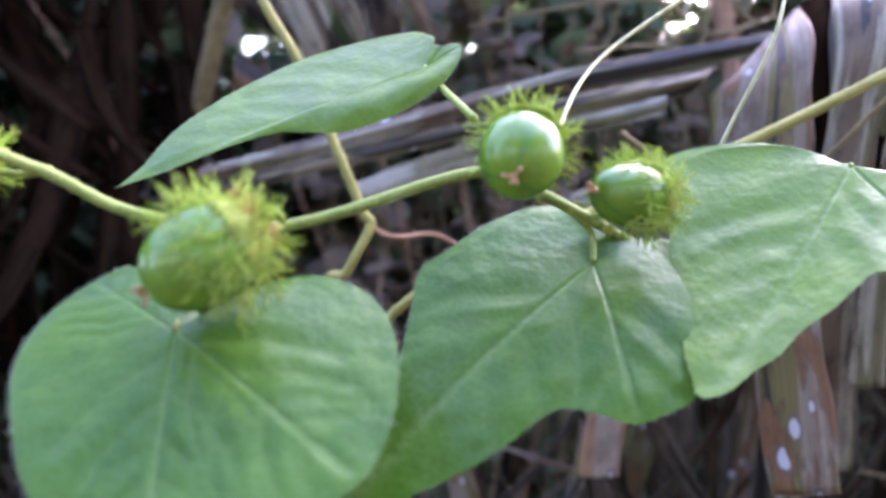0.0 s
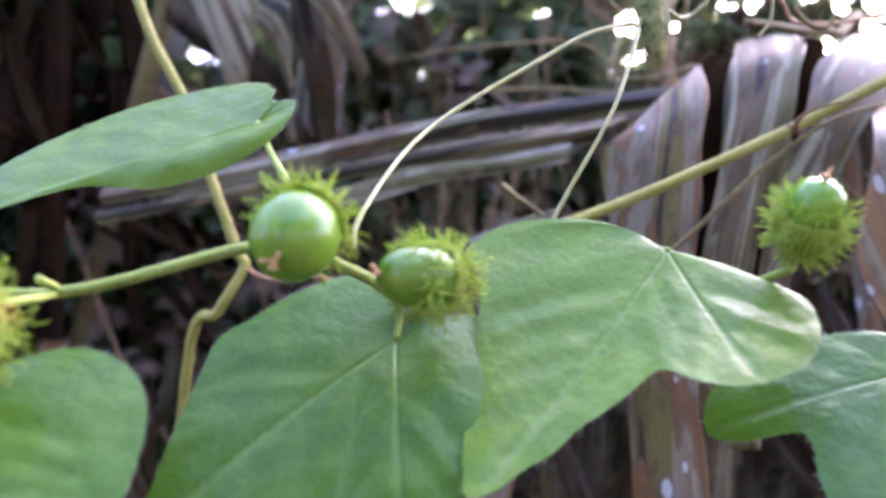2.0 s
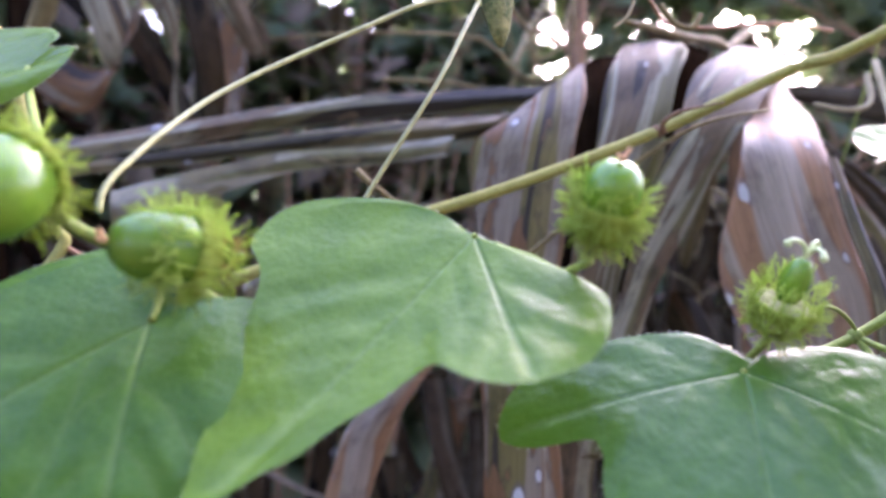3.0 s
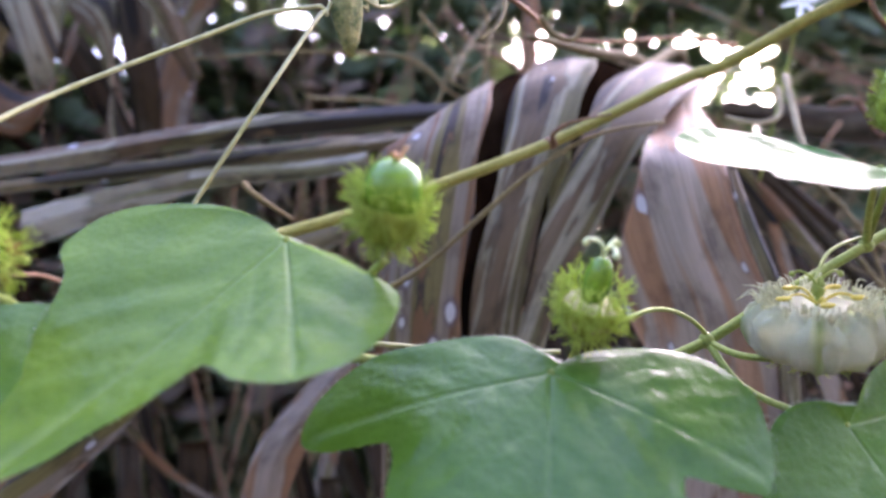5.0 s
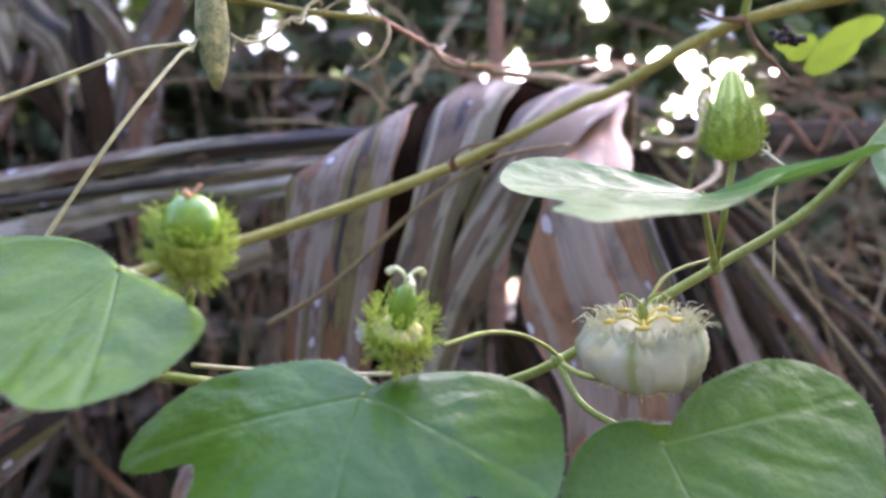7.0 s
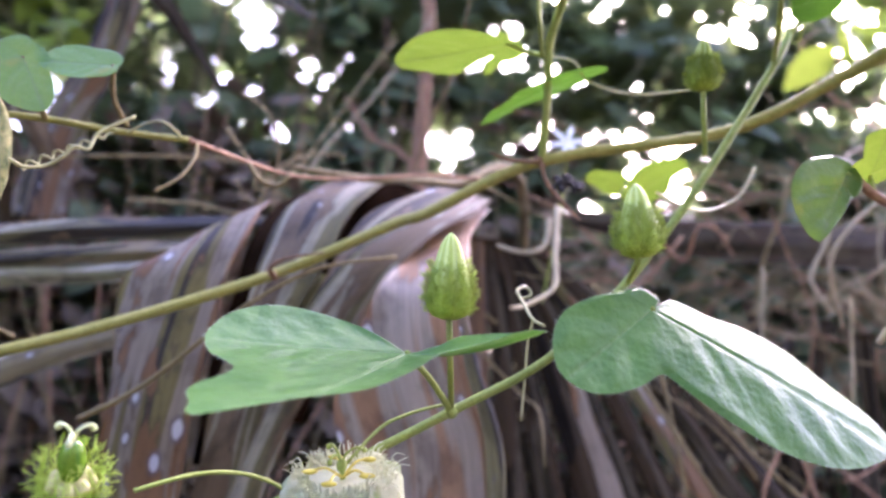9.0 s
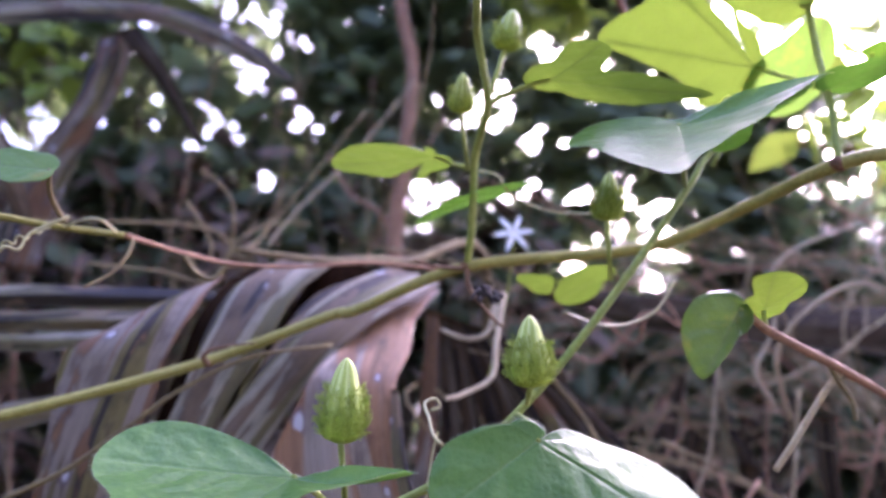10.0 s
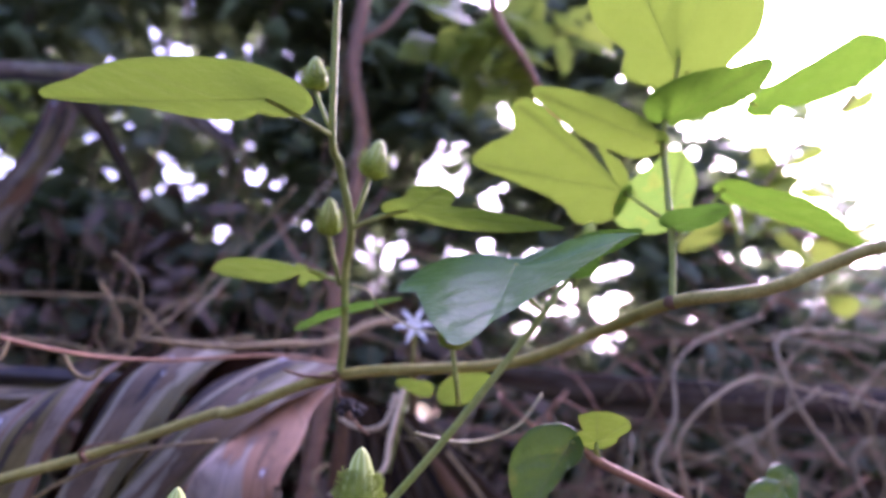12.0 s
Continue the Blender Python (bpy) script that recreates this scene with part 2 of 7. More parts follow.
STYLE = solid_material("dried style", [(0.3, (0.45, 0.2, 0.06)), (0.7, (0.6, 0.36, 0.16))], scale=300, rough=0.6, bump=0.3, fine=1200)
STYLE_FRESH = solid_material("fresh style", [(0.3, (0.5, 0.56, 0.2)), (0.7, (0.66, 0.68, 0.36))], scale=300, rough=0.45, bump=0.1)
BUD = solid_material("bud sepals", [(0.3, (0.22, 0.31, 0.025)), (0.7, (0.33, 0.42, 0.05))], scale=160, rough=0.5, bump=0.15, fine=900, vein=(0.56, 0.63, 0.22), dist=0.0004, gloss=0.12)
PETAL = leaf_material("white petals", (0.58, 0.58, 0.38), (0.72, 0.72, 0.54), (0.3, 0.42, 0.06), (0.66, 0.68, 0.44), rough=0.5, seethrough=0.4, spec=0.2)
STAR_WHITE = solid_material("white blossom", [(0.3, (0.76, 0.74, 0.66)), (0.7, (0.83, 0.81, 0.74))], scale=100, rough=0.6, bump=0.1)
ANTHER = solid_material("yellow anthers", [(0.3, (0.5, 0.4, 0.04)), (0.7, (0.66, 0.56, 0.1))], scale=300, rough=0.6, bump=0.2)
PALM_GREY = palm_material("grey dead palm", (0.25, 0.226, 0.155), (0.122, 0.109, 0.05), (0.135, 0.096, 0.055), 0.16, gloss=0.2, dark=(0.036, 0.03, 0.022))
PALM_BROWN = palm_material("blotched dead palm", (0.185, 0.15, 0.108), (0.125, 0.106, 0.036), (0.15, 0.08, 0.035), 0.65, gloss=0.2, dark=(0.034, 0.027, 0.021))
PALM_TAN = palm_material("tan dead palm", (0.255, 0.207, 0.158), (0.24, 0.142, 0.078), (0.235, 0.13, 0.066), 0.15, gloss=0.2, dark=(0.12, 0.072, 0.028), wide=1.9)
PALM_YELLOW = palm_material("yellowing palm", (0.3, 0.3, 0.12), (0.2, 0.22, 0.07), (0.22, 0.2, 0.08), 0.1)
PALM_OLIVE = palm_material("dull olive palm", (0.3, 0.27, 0.2), (0.15, 0.138, 0.062), (0.18, 0.148, 0.08), 0.15, gloss=0.2, dark=(0.045, 0.038, 0.023))
# Dead palm tinted almost black, so the colour itself carries deep shade.
PALM_SHADED = palm_material("dead palm darkened for shade", (0.024, 0.0145, 0.008), (0.012, 0.008, 0.005), (0.021, 0.011, 0.006), 0.02, gloss=0.0, dark=(0.007, 0.005, 0.0035))
# Dark olive palm; in the heap its tone also stands for shade.
PALM_DARK = palm_material("dark palm, shade included", (0.066, 0.053, 0.033), (0.03, 0.024, 0.013), (0.047, 0.031, 0.017), 0.05, gloss=0.05, dark=(0.013, 0.01, 0.007))
TWIG = solid_material("dry twig", [(0.3, (0.11, 0.081, 0.029)), (0.7, (0.25, 0.188, 0.07))], scale=60, rough=0.8, bump=0.5, fine=500)
TWIG_PALE = solid_material("pale dry vine", [(0.3, (0.26, 0.202, 0.105)), (0.7, (0.44, 0.362, 0.205))], scale=60, rough=0.8, bump=0.5, fine=500)
TWIG_RED = solid_material("reddish twig", [(0.3, (0.2, 0.1, 0.05)), (0.7, (0.36, 0.2, 0.1))], scale=60, rough=0.75, bump=0.5, fine=500)
BARK = solid_material("bark", [(0.3, (0.07, 0.05, 0.035)), (0.7, (0.17, 0.12, 0.085))], scale=22, stretch=(1, 1, 0.3), rough=0.85, bump=0.8, fine=150, dist=0.004)
SOIL = solid_material("leaf litter", [(0.3, (0.014, 0.011, 0.008)), (0.7, (0.06, 0.044, 0.028))], scale=9, rough=0.95, bump=1.0, fine=90, dist=0.01)
DEADFRUIT = solid_material("withered fruit", [(0.36, (0.05, 0.08, 0.015)), (0.64, (0.3, 0.27, 0.09))], scale=160, rough=0.8, bump=0.6, fine=800)

# ---- mesh tools ----


class Build:
    """Gathers tubes, balls and sheets into one mesh."""

    def __init__(self):
        self.v, self.f, self.a, self.n = [], [], {}, 0

    def add(self, verts, faces, **attr):
        k = self.n
        verts = np.asarray(verts, float).reshape(-1, 3)
        self.v.append(verts)
        self.f += [tuple(i + k for i in f) for f in faces]
        for name, values in attr.items():
            self.a.setdefault(name, []).append((k, np.asarray(values, float)))
        self.n += len(verts)
        return self

    def tube(self, pts, radii, sides=8, step=None, smooth=True, cap=True):
        pts = [Vector(p) for p in pts]
        radii = [radii] * len(pts) if isinstance(radii, (int, float)) else list(radii)
        if smooth and len(pts) > 2:
            fine, fr = [], []
            for i in range(len(pts) - 1):
                p0, p1, p2, p3 = pts[max(i - 1, 0)], pts[i], pts[i + 1], pts[min(i + 2, len(pts) - 1)]
                k = 6 if step is None else step
                for j in range(k):
                    s = j / k
                    fine.append(0.5 * (2 * p1 + (p2 - p0) * s + (2 * p0 - 5 * p1 + 4 * p2 - p3) * s * s + (3 * p1 - p0 - 3 * p2 + p3) * s ** 3))
                    fr.append(radii[i] * (1 - s) + radii[i + 1] * s)
            fine.append(pts[-1])
            fr.append(radii[-1])
            pts, radii = fine, fr
        way = (pts[1] - pts[0]).normalized()
        side = way.orthogonal().normalized()
        rows = []
        for i, p in enumerate(pts):
            w = (pts[min(i + 1, len(pts) - 1)] - pts[max(i - 1, 0)])
            w = w.normalized() if w.length > 1e-9 else way
            side = (side - w * side.dot(w))
            side = side.normalized() if side.length > 1e-6 else w.orthogonal().normalized()
            other = w.cross(side)
            rows += [p + (side * math.cos(q) + other * math.sin(q)) * radii[i] for q in [2 * math.pi * j / sides for j in range(sides)]]
        faces = [(i * sides + j, i * sides + (j + 1) % sides, (i + 1) * sides + (j + 1) % sides, (i + 1) * sides + j)
                 for i in range(len(pts) - 1) for j in range(sides)]
        if cap:
            faces += [tuple(range(sides))[::-1], tuple((len(pts) - 1) * sides + j for j in range(sides))]
        return self.add([tuple(r) for r in rows], faces)

    def hair(self, p, q, r):
        """A hair: a slim three-sided spike."""
        p, q = Vector(p), Vector(q)
        w = q - p
        s = w.orthogonal().normalized() * r
        o = w.cross(s).normalized() * r
        b = [p + s, p - s * 0.5 + o * 0.87, p - s * 0.5 - o * 0.87]
        c = [q + (x - p) * 0.45 for x in b]
        return self.add([tuple(x) for x in b + c], [(0, 1, 4, 3), (1, 2, 5, 4), (2, 0, 3, 5), (3, 4, 5)])

    def lathe(self, m, profile, sides=28, rib=None, **kw):
        """profile: (height, radius) along local z; rib(angle, share) scales the radius; m: placing matrix."""
        verts, vein = [], []
        for k, (z, r) in enumerate(profile):
            for j in range(sides):
                q = 2 * math.pi * j / sides
                s, c = rib(q, k / (len(profile) - 1)) if rib else (1.0, 0.0)
                verts.append(tuple(m @ Vector((r * s * math.cos(q), r * s * math.sin(q), z))))
                vein.append(c)
        n = len(profile)
        faces = [(i * sides + j, i * sides + (j + 1) % sides, (i + 1) * sides + (j + 1) % sides, (i + 1) * sides + j)
                 for i in range(n - 1) for j in range(sides)]
        faces += [tuple(range(sides))[::-1], tuple((n - 1) * sides + j for j in range(sides))]
        return self.add(verts, faces, vein=vein)

    def ball(self, c, r, scale=(1, 1, 1), sides=10):
        m = Matrix.Translation(c) @ Matrix.Diagonal((*scale, 1))
        return self.lathe(m, [(-r * math.cos(math.pi * i / 7), max(r * math.sin(math.pi * i / 7), r * 0.02)) for i in range(8)], sides)


def part(name, b, material, parent=None, label="", origin=(0, 0, 0)):
    """Links what b gathered as one mesh, under a parent if given."""
    o = Vector(origin)
    me = bpy.data.meshes.new(name)
    verts = np.concatenate(b.v) - np.array(o)
    me.from_pydata(verts.tolist(), [], b.f)
    me.polygons.foreach_set("use_smooth", [True] * len(me.polygons))
    for key, chunks in b.a.items():
        wide = chunks[0][1].ndim > 1
        data = np.zeros((b.n, 3)) if wide else np.zeros(b.n)
        for k, values in chunks:
            data[k:k + len(values)] = values
        at = me.attributes.new(key, "FLOAT_VECTOR" if wide else "FLOAT", "POINT")
        at.data.foreach_set("vector" if wide else "value", data.ravel())
    me.materials.append(material)
    me.update()
    ob = new(name, me)
    base = Vector((0, 0, 0))
    up = parent
    while up:
        base += up.location
        up = up.parent
    ob.parent = parent
    ob.location = o - base
    if label:
        tagged(ob, label)
    return ob


def thing(name, origin, label, category, group="", kind=""):
    ob = new(name)
    ob.location = origin
    ob.empty_display_size = 0.01
    return tagged(ob, label, category, group, kind)


def aim(base, tip, spin=0.0):
    """Matrix whose z runs from base to tip."""
    w = (Vector(tip) - Vector(base)).normalized()
    return Matrix.Translation(base) @ w.to_track_quat('Z', 'Y').to_matrix().to_4x4() @ Matrix.Rotation(spin, 4, 'Z')


def spread(profile, angles):
    """Radius at each angle from (degree, millimetre) pairs, smooth and closed."""
    a = np.array([p[0] for p in profile], float)
    r = np.array([p[1] for p in profile], float) / 1000
    a = np.concatenate([a - 360, a, a + 360])
    r = np.concatenate([r, r, r])
    k = np.clip(np.searchsorted(a, angles) - 1, 1, len(a) - 3)
    s = (angles - a[k]) / (a[k + 1] - a[k])
    m1 = (r[k + 1] - r[k - 1]) / (a[k + 1] - a[k - 1]) * (a[k + 1] - a[k])
    m2 = (r[k + 2] - r[k]) / (a[k + 2] - a[k]) * (a[k + 1] - a[k])
    lim = 1.5 * np.abs(r[k + 1] - r[k]) + 0.001
    m1, m2 = np.clip(m1, -lim, lim), np.clip(m2, -lim, lim)
    out = (2 * s**3 - 3 * s**2 + 1) * r[k] + (s**3 - 2 * s**2 + s) * m1 + (-2 * s**3 + 3 * s**2) * r[k + 1] + (s**3 - s**2) * m2
    return np.maximum(out, 0.0004)


def leaf_sheet(base, along, normal, profile, lobes=None, fold=0.0, droop=0.0, wave=0.0012, sectors=240, rings=40, seed=1, puff=0.009, tooth=0.008, curl_from=1.4):
    """A lobed leaf: base, way to the tip, upper side, polar outline (degree, reach, and where given the height of the rim, in millimetres).
    Main veins run to the lobes, side veins branch off; the raised or sunk rim bends more the larger curl_from is."""
    rng = np.random.default_rng(seed)
    th = np.arange(sectors) * 360.0 / sectors
    R = spread(profile, th)
    R = R * (1 + tooth * (np.abs(((th / 5.0) % 1) - 0.4) - 0.25))
    fr = (np.arange(1, rings + 1) / rings) ** 0.9
    t = np.radians(th)
    x = np.concatenate([[0], (fr[:, None] * R * np.cos(t)).ravel()])
    y = np.concatenate([[0], (fr[:, None] * R * np.sin(t)).ravel()])
    q = np.concatenate([[0], np.repeat(fr, sectors)])
    size = R.max()
    if lobes is None:
        lobes = [0.0]
        peak = [i for i in range(sectors) if R[i] >= R[np.arange(i - 14, i + 15) % sectors].max() - 1e-9]
        for i in peak:
            if all(min(abs(th[i] - l) % 360, 360 - abs(th[i] - l) % 360) > 24 for l in lobes):
                lobes.append(th[i])
    dm, ds = np.full(len(x), 9.0), np.full(len(x), 9.0)

    def near(px, py, qx, qy):
        dx, dy = qx - px, qy - py
        s = np.clip(((x - px) * dx + (y - py) * dy) / (dx * dx + dy * dy + 1e-12), 0, 1)
        return np.hypot(x - px - s * dx, y - py - s * dy), s

    for l in lobes:
        L = float(spread(profile, np.array([l % 360]))[0]) * 0.96
        a = math.radians(l)
        d, s = near(0, 0, L * math.cos(a), L * math.sin(a))
        dm = np.minimum(dm, d / (1.25 - 0.8 * s))
        steps = [0.16, 0.34, 0.53, 0.72] if L > 0.6 * size else [0.35, 0.7]
        for i, k in enumerate(steps):
            for sg in (1, -1):
                k2 = k + rng.uniform(-0.04, 0.04)
                b = a + sg * math.radians(rng.uniform(42, 58))
                px, py = L * k2 * math.cos(a), L * k2 * math.sin(a)
                ln = L * 0.62 * (1.05 - k2 * 0.72)
                mx, my = px + ln * 0.5 * math.cos(b), py + ln * 0.5 * math.sin(b)
                b2 = b - sg * 0.35
                for seg in ((px, py, mx, my), (mx, my, mx + ln * 0.5 * math.cos(b2), my + ln * 0.5 * math.sin(b2))):
                    d, s = near(*seg)
                    ds = np.minimum(ds, d)
    vm = np.exp(-(dm / (0.0034 * size + 0.0002)) ** 2)
    vs = np.exp(-(ds / (0.0048 * size + 0.0002)) ** 2)
    inside = np.clip((1 - q) * 8, 0, 1)
    quilt = 1 - np.exp(-(np.minimum(dm, ds) / (0.055 * size)) ** 2)
    z = -0.005 * size * vm - 0.0011 * size * vs + puff * size * quilt * inside
    z += fold * np.abs(y) - droop * (np.hypot(x, y) / size) ** 2 * size
    for k in range(4):
        kx, ky, ph = rng.uniform(-55, 55) / (size / 0.05), rng.uniform(-55, 55) / (size / 0.05), rng.uniform(0, 6.28)
        z += wave * 0.6 * np.sin(kx * x + ky * y + ph) * q * size / 0.05
    if len(profile[0]) > 2:
        pa, ph = np.array([p[0] for p in profile], float), np.array([p[2] for p in profile], float) / 1000
        lift = np.interp(th, np.concatenate([pa - 360, pa, pa + 360]), np.concatenate([ph, ph, ph]))
        lift = sum(np.roll(lift, k) * w for k, w in zip(range(-12, 13), np.hanning(27)[1:-1] / np.hanning(27).sum()))
        z += np.concatenate([[0], (fr[:, None] ** curl_from * lift).ravel()])
    u, n = Vector(along).normalized(), Vector(normal).normalized()
    v = n.cross(u)
    M = np.array([u, v, n])
    P = np.stack([x, y, z], -1) @ M + np.array(base)
    faces = [(0, 1 + j, 1 + (j + 1) % sectors) for j in range(sectors)]
    for i in range(rings - 1):
        o = 1 + i * sectors
        faces += [(o + j, o + sectors + j, o + sectors + (j + 1) % sectors, o + (j + 1) % sectors) for j in range(sectors)]
    b = Build().add(P, faces, vein=np.clip(vm + 0.42 * vs, 0, 1))
    return b, P[1 + (rings - 1) * sectors:], np.array(n)


def leaf(parent, base, along, normal, profile, material=None, petiole=None, label="", stem=None, name="leaf", **kw):
    b, rim, n = leaf_sheet(base, along, normal, profile, **kw)
    ob = part(name, b, material or LEAF, parent, label, base)
    if len(rim) > 200:
        rng = random.Random(kw.get("seed", 1))
        f = Build()
        mid = Vector(rim.mean(0))
        for k in range(len(rim)):
            p = Vector(rim[k]).lerp(Vector(rim[(k + 1) % len(rim)]), rng.random())
            run = Vector(rim[(k + 1) % len(rim)]) - Vector(rim[k - 1])
            out = run.cross(Vector(n)).normalized()
            if out.dot(p - mid) < 0 and (p - mid).length > 0.02:
                out = -out
            f.hair(p - out * 0.0002, p + out * rng.uniform(0.0005, 0.0014) + run.normalized() * rng.uniform(-0.0004, 0.0004), 0.00006)
        part("edge_hairs", f, FUZZ, ob, "fine pale hairs along the rim", base)
    if petiole:
        r = 0.0011
        part("petiole", Build().tube([*petiole, base], [r * 1.15] + [r] * (len(petiole) - 1) + [r * 0.8], 8), stem or STEM_GREEN, ob, "", petiole[0])
    return ob


def sprigs(b, m, shell, count, cover, length, thick, seed, twigs=6):
    """Feathery bract hairs round a shell (radius, half height, middle); they stand out from the base up to the given share of it."""
    rng = random.Random(seed)
    rx, rz, mid = shell
    for i in range(count):
        pol = math.acos(1 - 2 * rng.random() * cover)
        az = rng.random() * 2 * math.pi
        c, s = math.cos(az), math.sin(az)
        d = Vector((math.sin(pol) * c, math.sin(pol) * s, -math.cos(pol)))
        climb = Vector((math.cos(pol) * c, math.cos(pol) * s, math.sin(pol)))
        side = Vector((-s, c, 0))
        ln = length * rng.uniform(0.55, 1.2)
        grow = (climb * rng.uniform(-0.1, 0.75) + d * rng.uniform(0.55, 1.1) + side * rng.uniform(-0.6, 0.6)).normalized()
        a = Vector((d.x * rx, d.y * rx, d.z * rz + mid)) - d * rx * rng.uniform(0.05, 0.25)
        e = a + grow * ln
        b.hair(m @ a, m @ e, thick)
        up = d.cross(grow)
        up = up.normalized() if up.length > 1e-6 else side
        over = grow.cross(up)
        for k in range(twigs):
            f = 0.22 + 0.66 * k / max(1, twigs - 1)
            q = rng.uniform(0, 6.28)
            w = (up * math.cos(q) + over * math.sin(q)) * 0.75 + grow * 0.75
            b.hair(m @ a.lerp(e, f), m @ (a.lerp(e, f) + w.normalized() * ln * rng.uniform(0.2, 0.42) * (1.15 - 0.5 * f)), thick * 0.78)


def passion_fruit(parent, base, tip, r, shell, count=150, cover=0.62, length=0.006, seed=1, stem=None, fresh=False, body_from=0.0, label="", style=1.0, core=True, pulp=False, cup=0.0):
    """A berry in a basket of feathery bracts: base, tip, body radius, (shell radius, half height, middle along the axis)."""
    L = (Vector(tip) - Vector(base)).length
    m = aim(base, tip)
    b = Build()
    n = 22
    prof = []
    for i in range(n + 1):
        s = i / n
        z = body_from * L + (L - body_from * L) * (0.5 - 0.5 * math.cos(math.pi * s))
        prof.append((z, max(r * math.sin(math.pi * s) ** 0.85, r * 0.04)))
    b.lathe(m, prof, 36, lambda q, s: (1 + 0.012 * math.cos(3 * q), 0.7 * math.exp(-((math.cos(1.5 * q)) / 0.16) ** 2)))
    ob = part("fruit", b, FRUIT, parent, label, base)
    h = Build()
    sprigs(h, m, shell, count, cover, length, 0.00014, seed, 7)
    rng = random.Random(seed + 50)
    for k in range(26):
        az, drift = 2 * math.pi * k / 26, rng.uniform(-1.2, 1.2)
        pts = []
        for i in range(6):
            pol = math.pi * (0.06 + 0.8 * cover * i / 5)
            q = az + drift * i / 5
            pts.append(m @ Vector((math.sin(pol) * math.cos(q) * shell[0] * 0.9, math.sin(pol) * math.sin(q) * shell[0] * 0.9, shell[2] - math.cos(pol) * shell[1] * 0.9)))
        h.tube(pts, [0.00032, 0.0003, 0.00026, 0.00022, 0.00018, 0.0001], 5, 3)
    part("bract_net", h, HAIR, ob, "feathery yellow-green bracts", base)
    if cup:
        w = Build()
        rows = []
        for i in range(9):
            pol = math.pi * (0.05 + cup * i / 8)
            rows.append((shell[2] - math.cos(pol) * shell[1] * 0.84, math.sin(pol) * shell[0] * 0.84))
        rows += [(z, r0 * 0.93) for z, r0 in rows[::-1]]
        w.lathe(m, rows, 40, lambda q, f: (1 + 0.05 * math.sin(9 * q + 14 * f) + 0.04 * math.sin(17 * q - 9 * f), 0.0))
        part("bract_cup", w, BRACT, ob, "olive-green base of the bracts", base)
    if pulp:
        w = Build()
        for k in range(7):
            q = 2 * math.pi * k / 7
            w.ball(m @ Vector((math.cos(q) * shell[0] * 0.42, math.sin(q) * shell[0] * 0.42, shell[2] * 0.75)), shell[0] * 0.36, (1, 1, 1.25))
        part("withered_corolla", w, CORE, ob, "pale yellow withered petals", base)
    if core:
        w = Build()
        sprigs(w, m, (shell[0] * 0.55, shell[1] * 0.7, shell[2] - shell[1] * 0.2), count // 5, 0.3, length * 0.7, 0.0002, seed + 7)
        part("bract_core", w, HAIR_OLD, ob, "rust-brown withered bract bases", base)
    s = Build()
    rng = random.Random(seed)
    t = Vector((0, 0, L))
    if fresh:
        for k in range(3):
            q = 2 * math.pi * k / 3 + 0.4
            d = Vector((math.cos(q), math.sin(q), 0))
            s.tube([m @ (t - Vector((0, 0, 0.001))), m @ (t + d * 0.0008 + Vector((0, 0, 0.004 * style))), m @ (t + d * 0.0025 + Vector((0, 0, 0.0062 * style))),
                    m @ (t + d * 0.0045 + Vector((0, 0, 0.006 * style))), m @ (t + d * 0.005 + Vector((0, 0, 0.0045 * style)))], [0.0006, 0.0005, 0.0005, 0.0006, 0.0008], 7)
            s.ball(m @ (t + d * 0.005 + Vector((0, 0, 0.0044 * style))), 0.001)
    else:
        for k in range(5):
            d = Vector((rng.uniform(-1, 1), rng.uniform(-1, 1), rng.uniform(0.3, 1.2))) * 0.0022 * style
            s.tube([m @ (t - Vector((0, 0, 0.0005))), m @ (t + d * 0.6), m @ (t + d + Vector((0, 0, -0.0004)))], [0.0005, 0.0004, 0.0005], 6)
            s.ball(m @ (t + d), 0.0006, (1, 1.3, 0.8))
    part("style", s, STYLE_FRESH if fresh else STYLE, ob, "pale curled styles" if fresh else "dried brown style remnant", tip)
    if stem:
        part("fruit_stalk", Build().tube([*stem, base], 0.0011, 8), STEM_GREEN, ob, "", stem[0])
    return ob


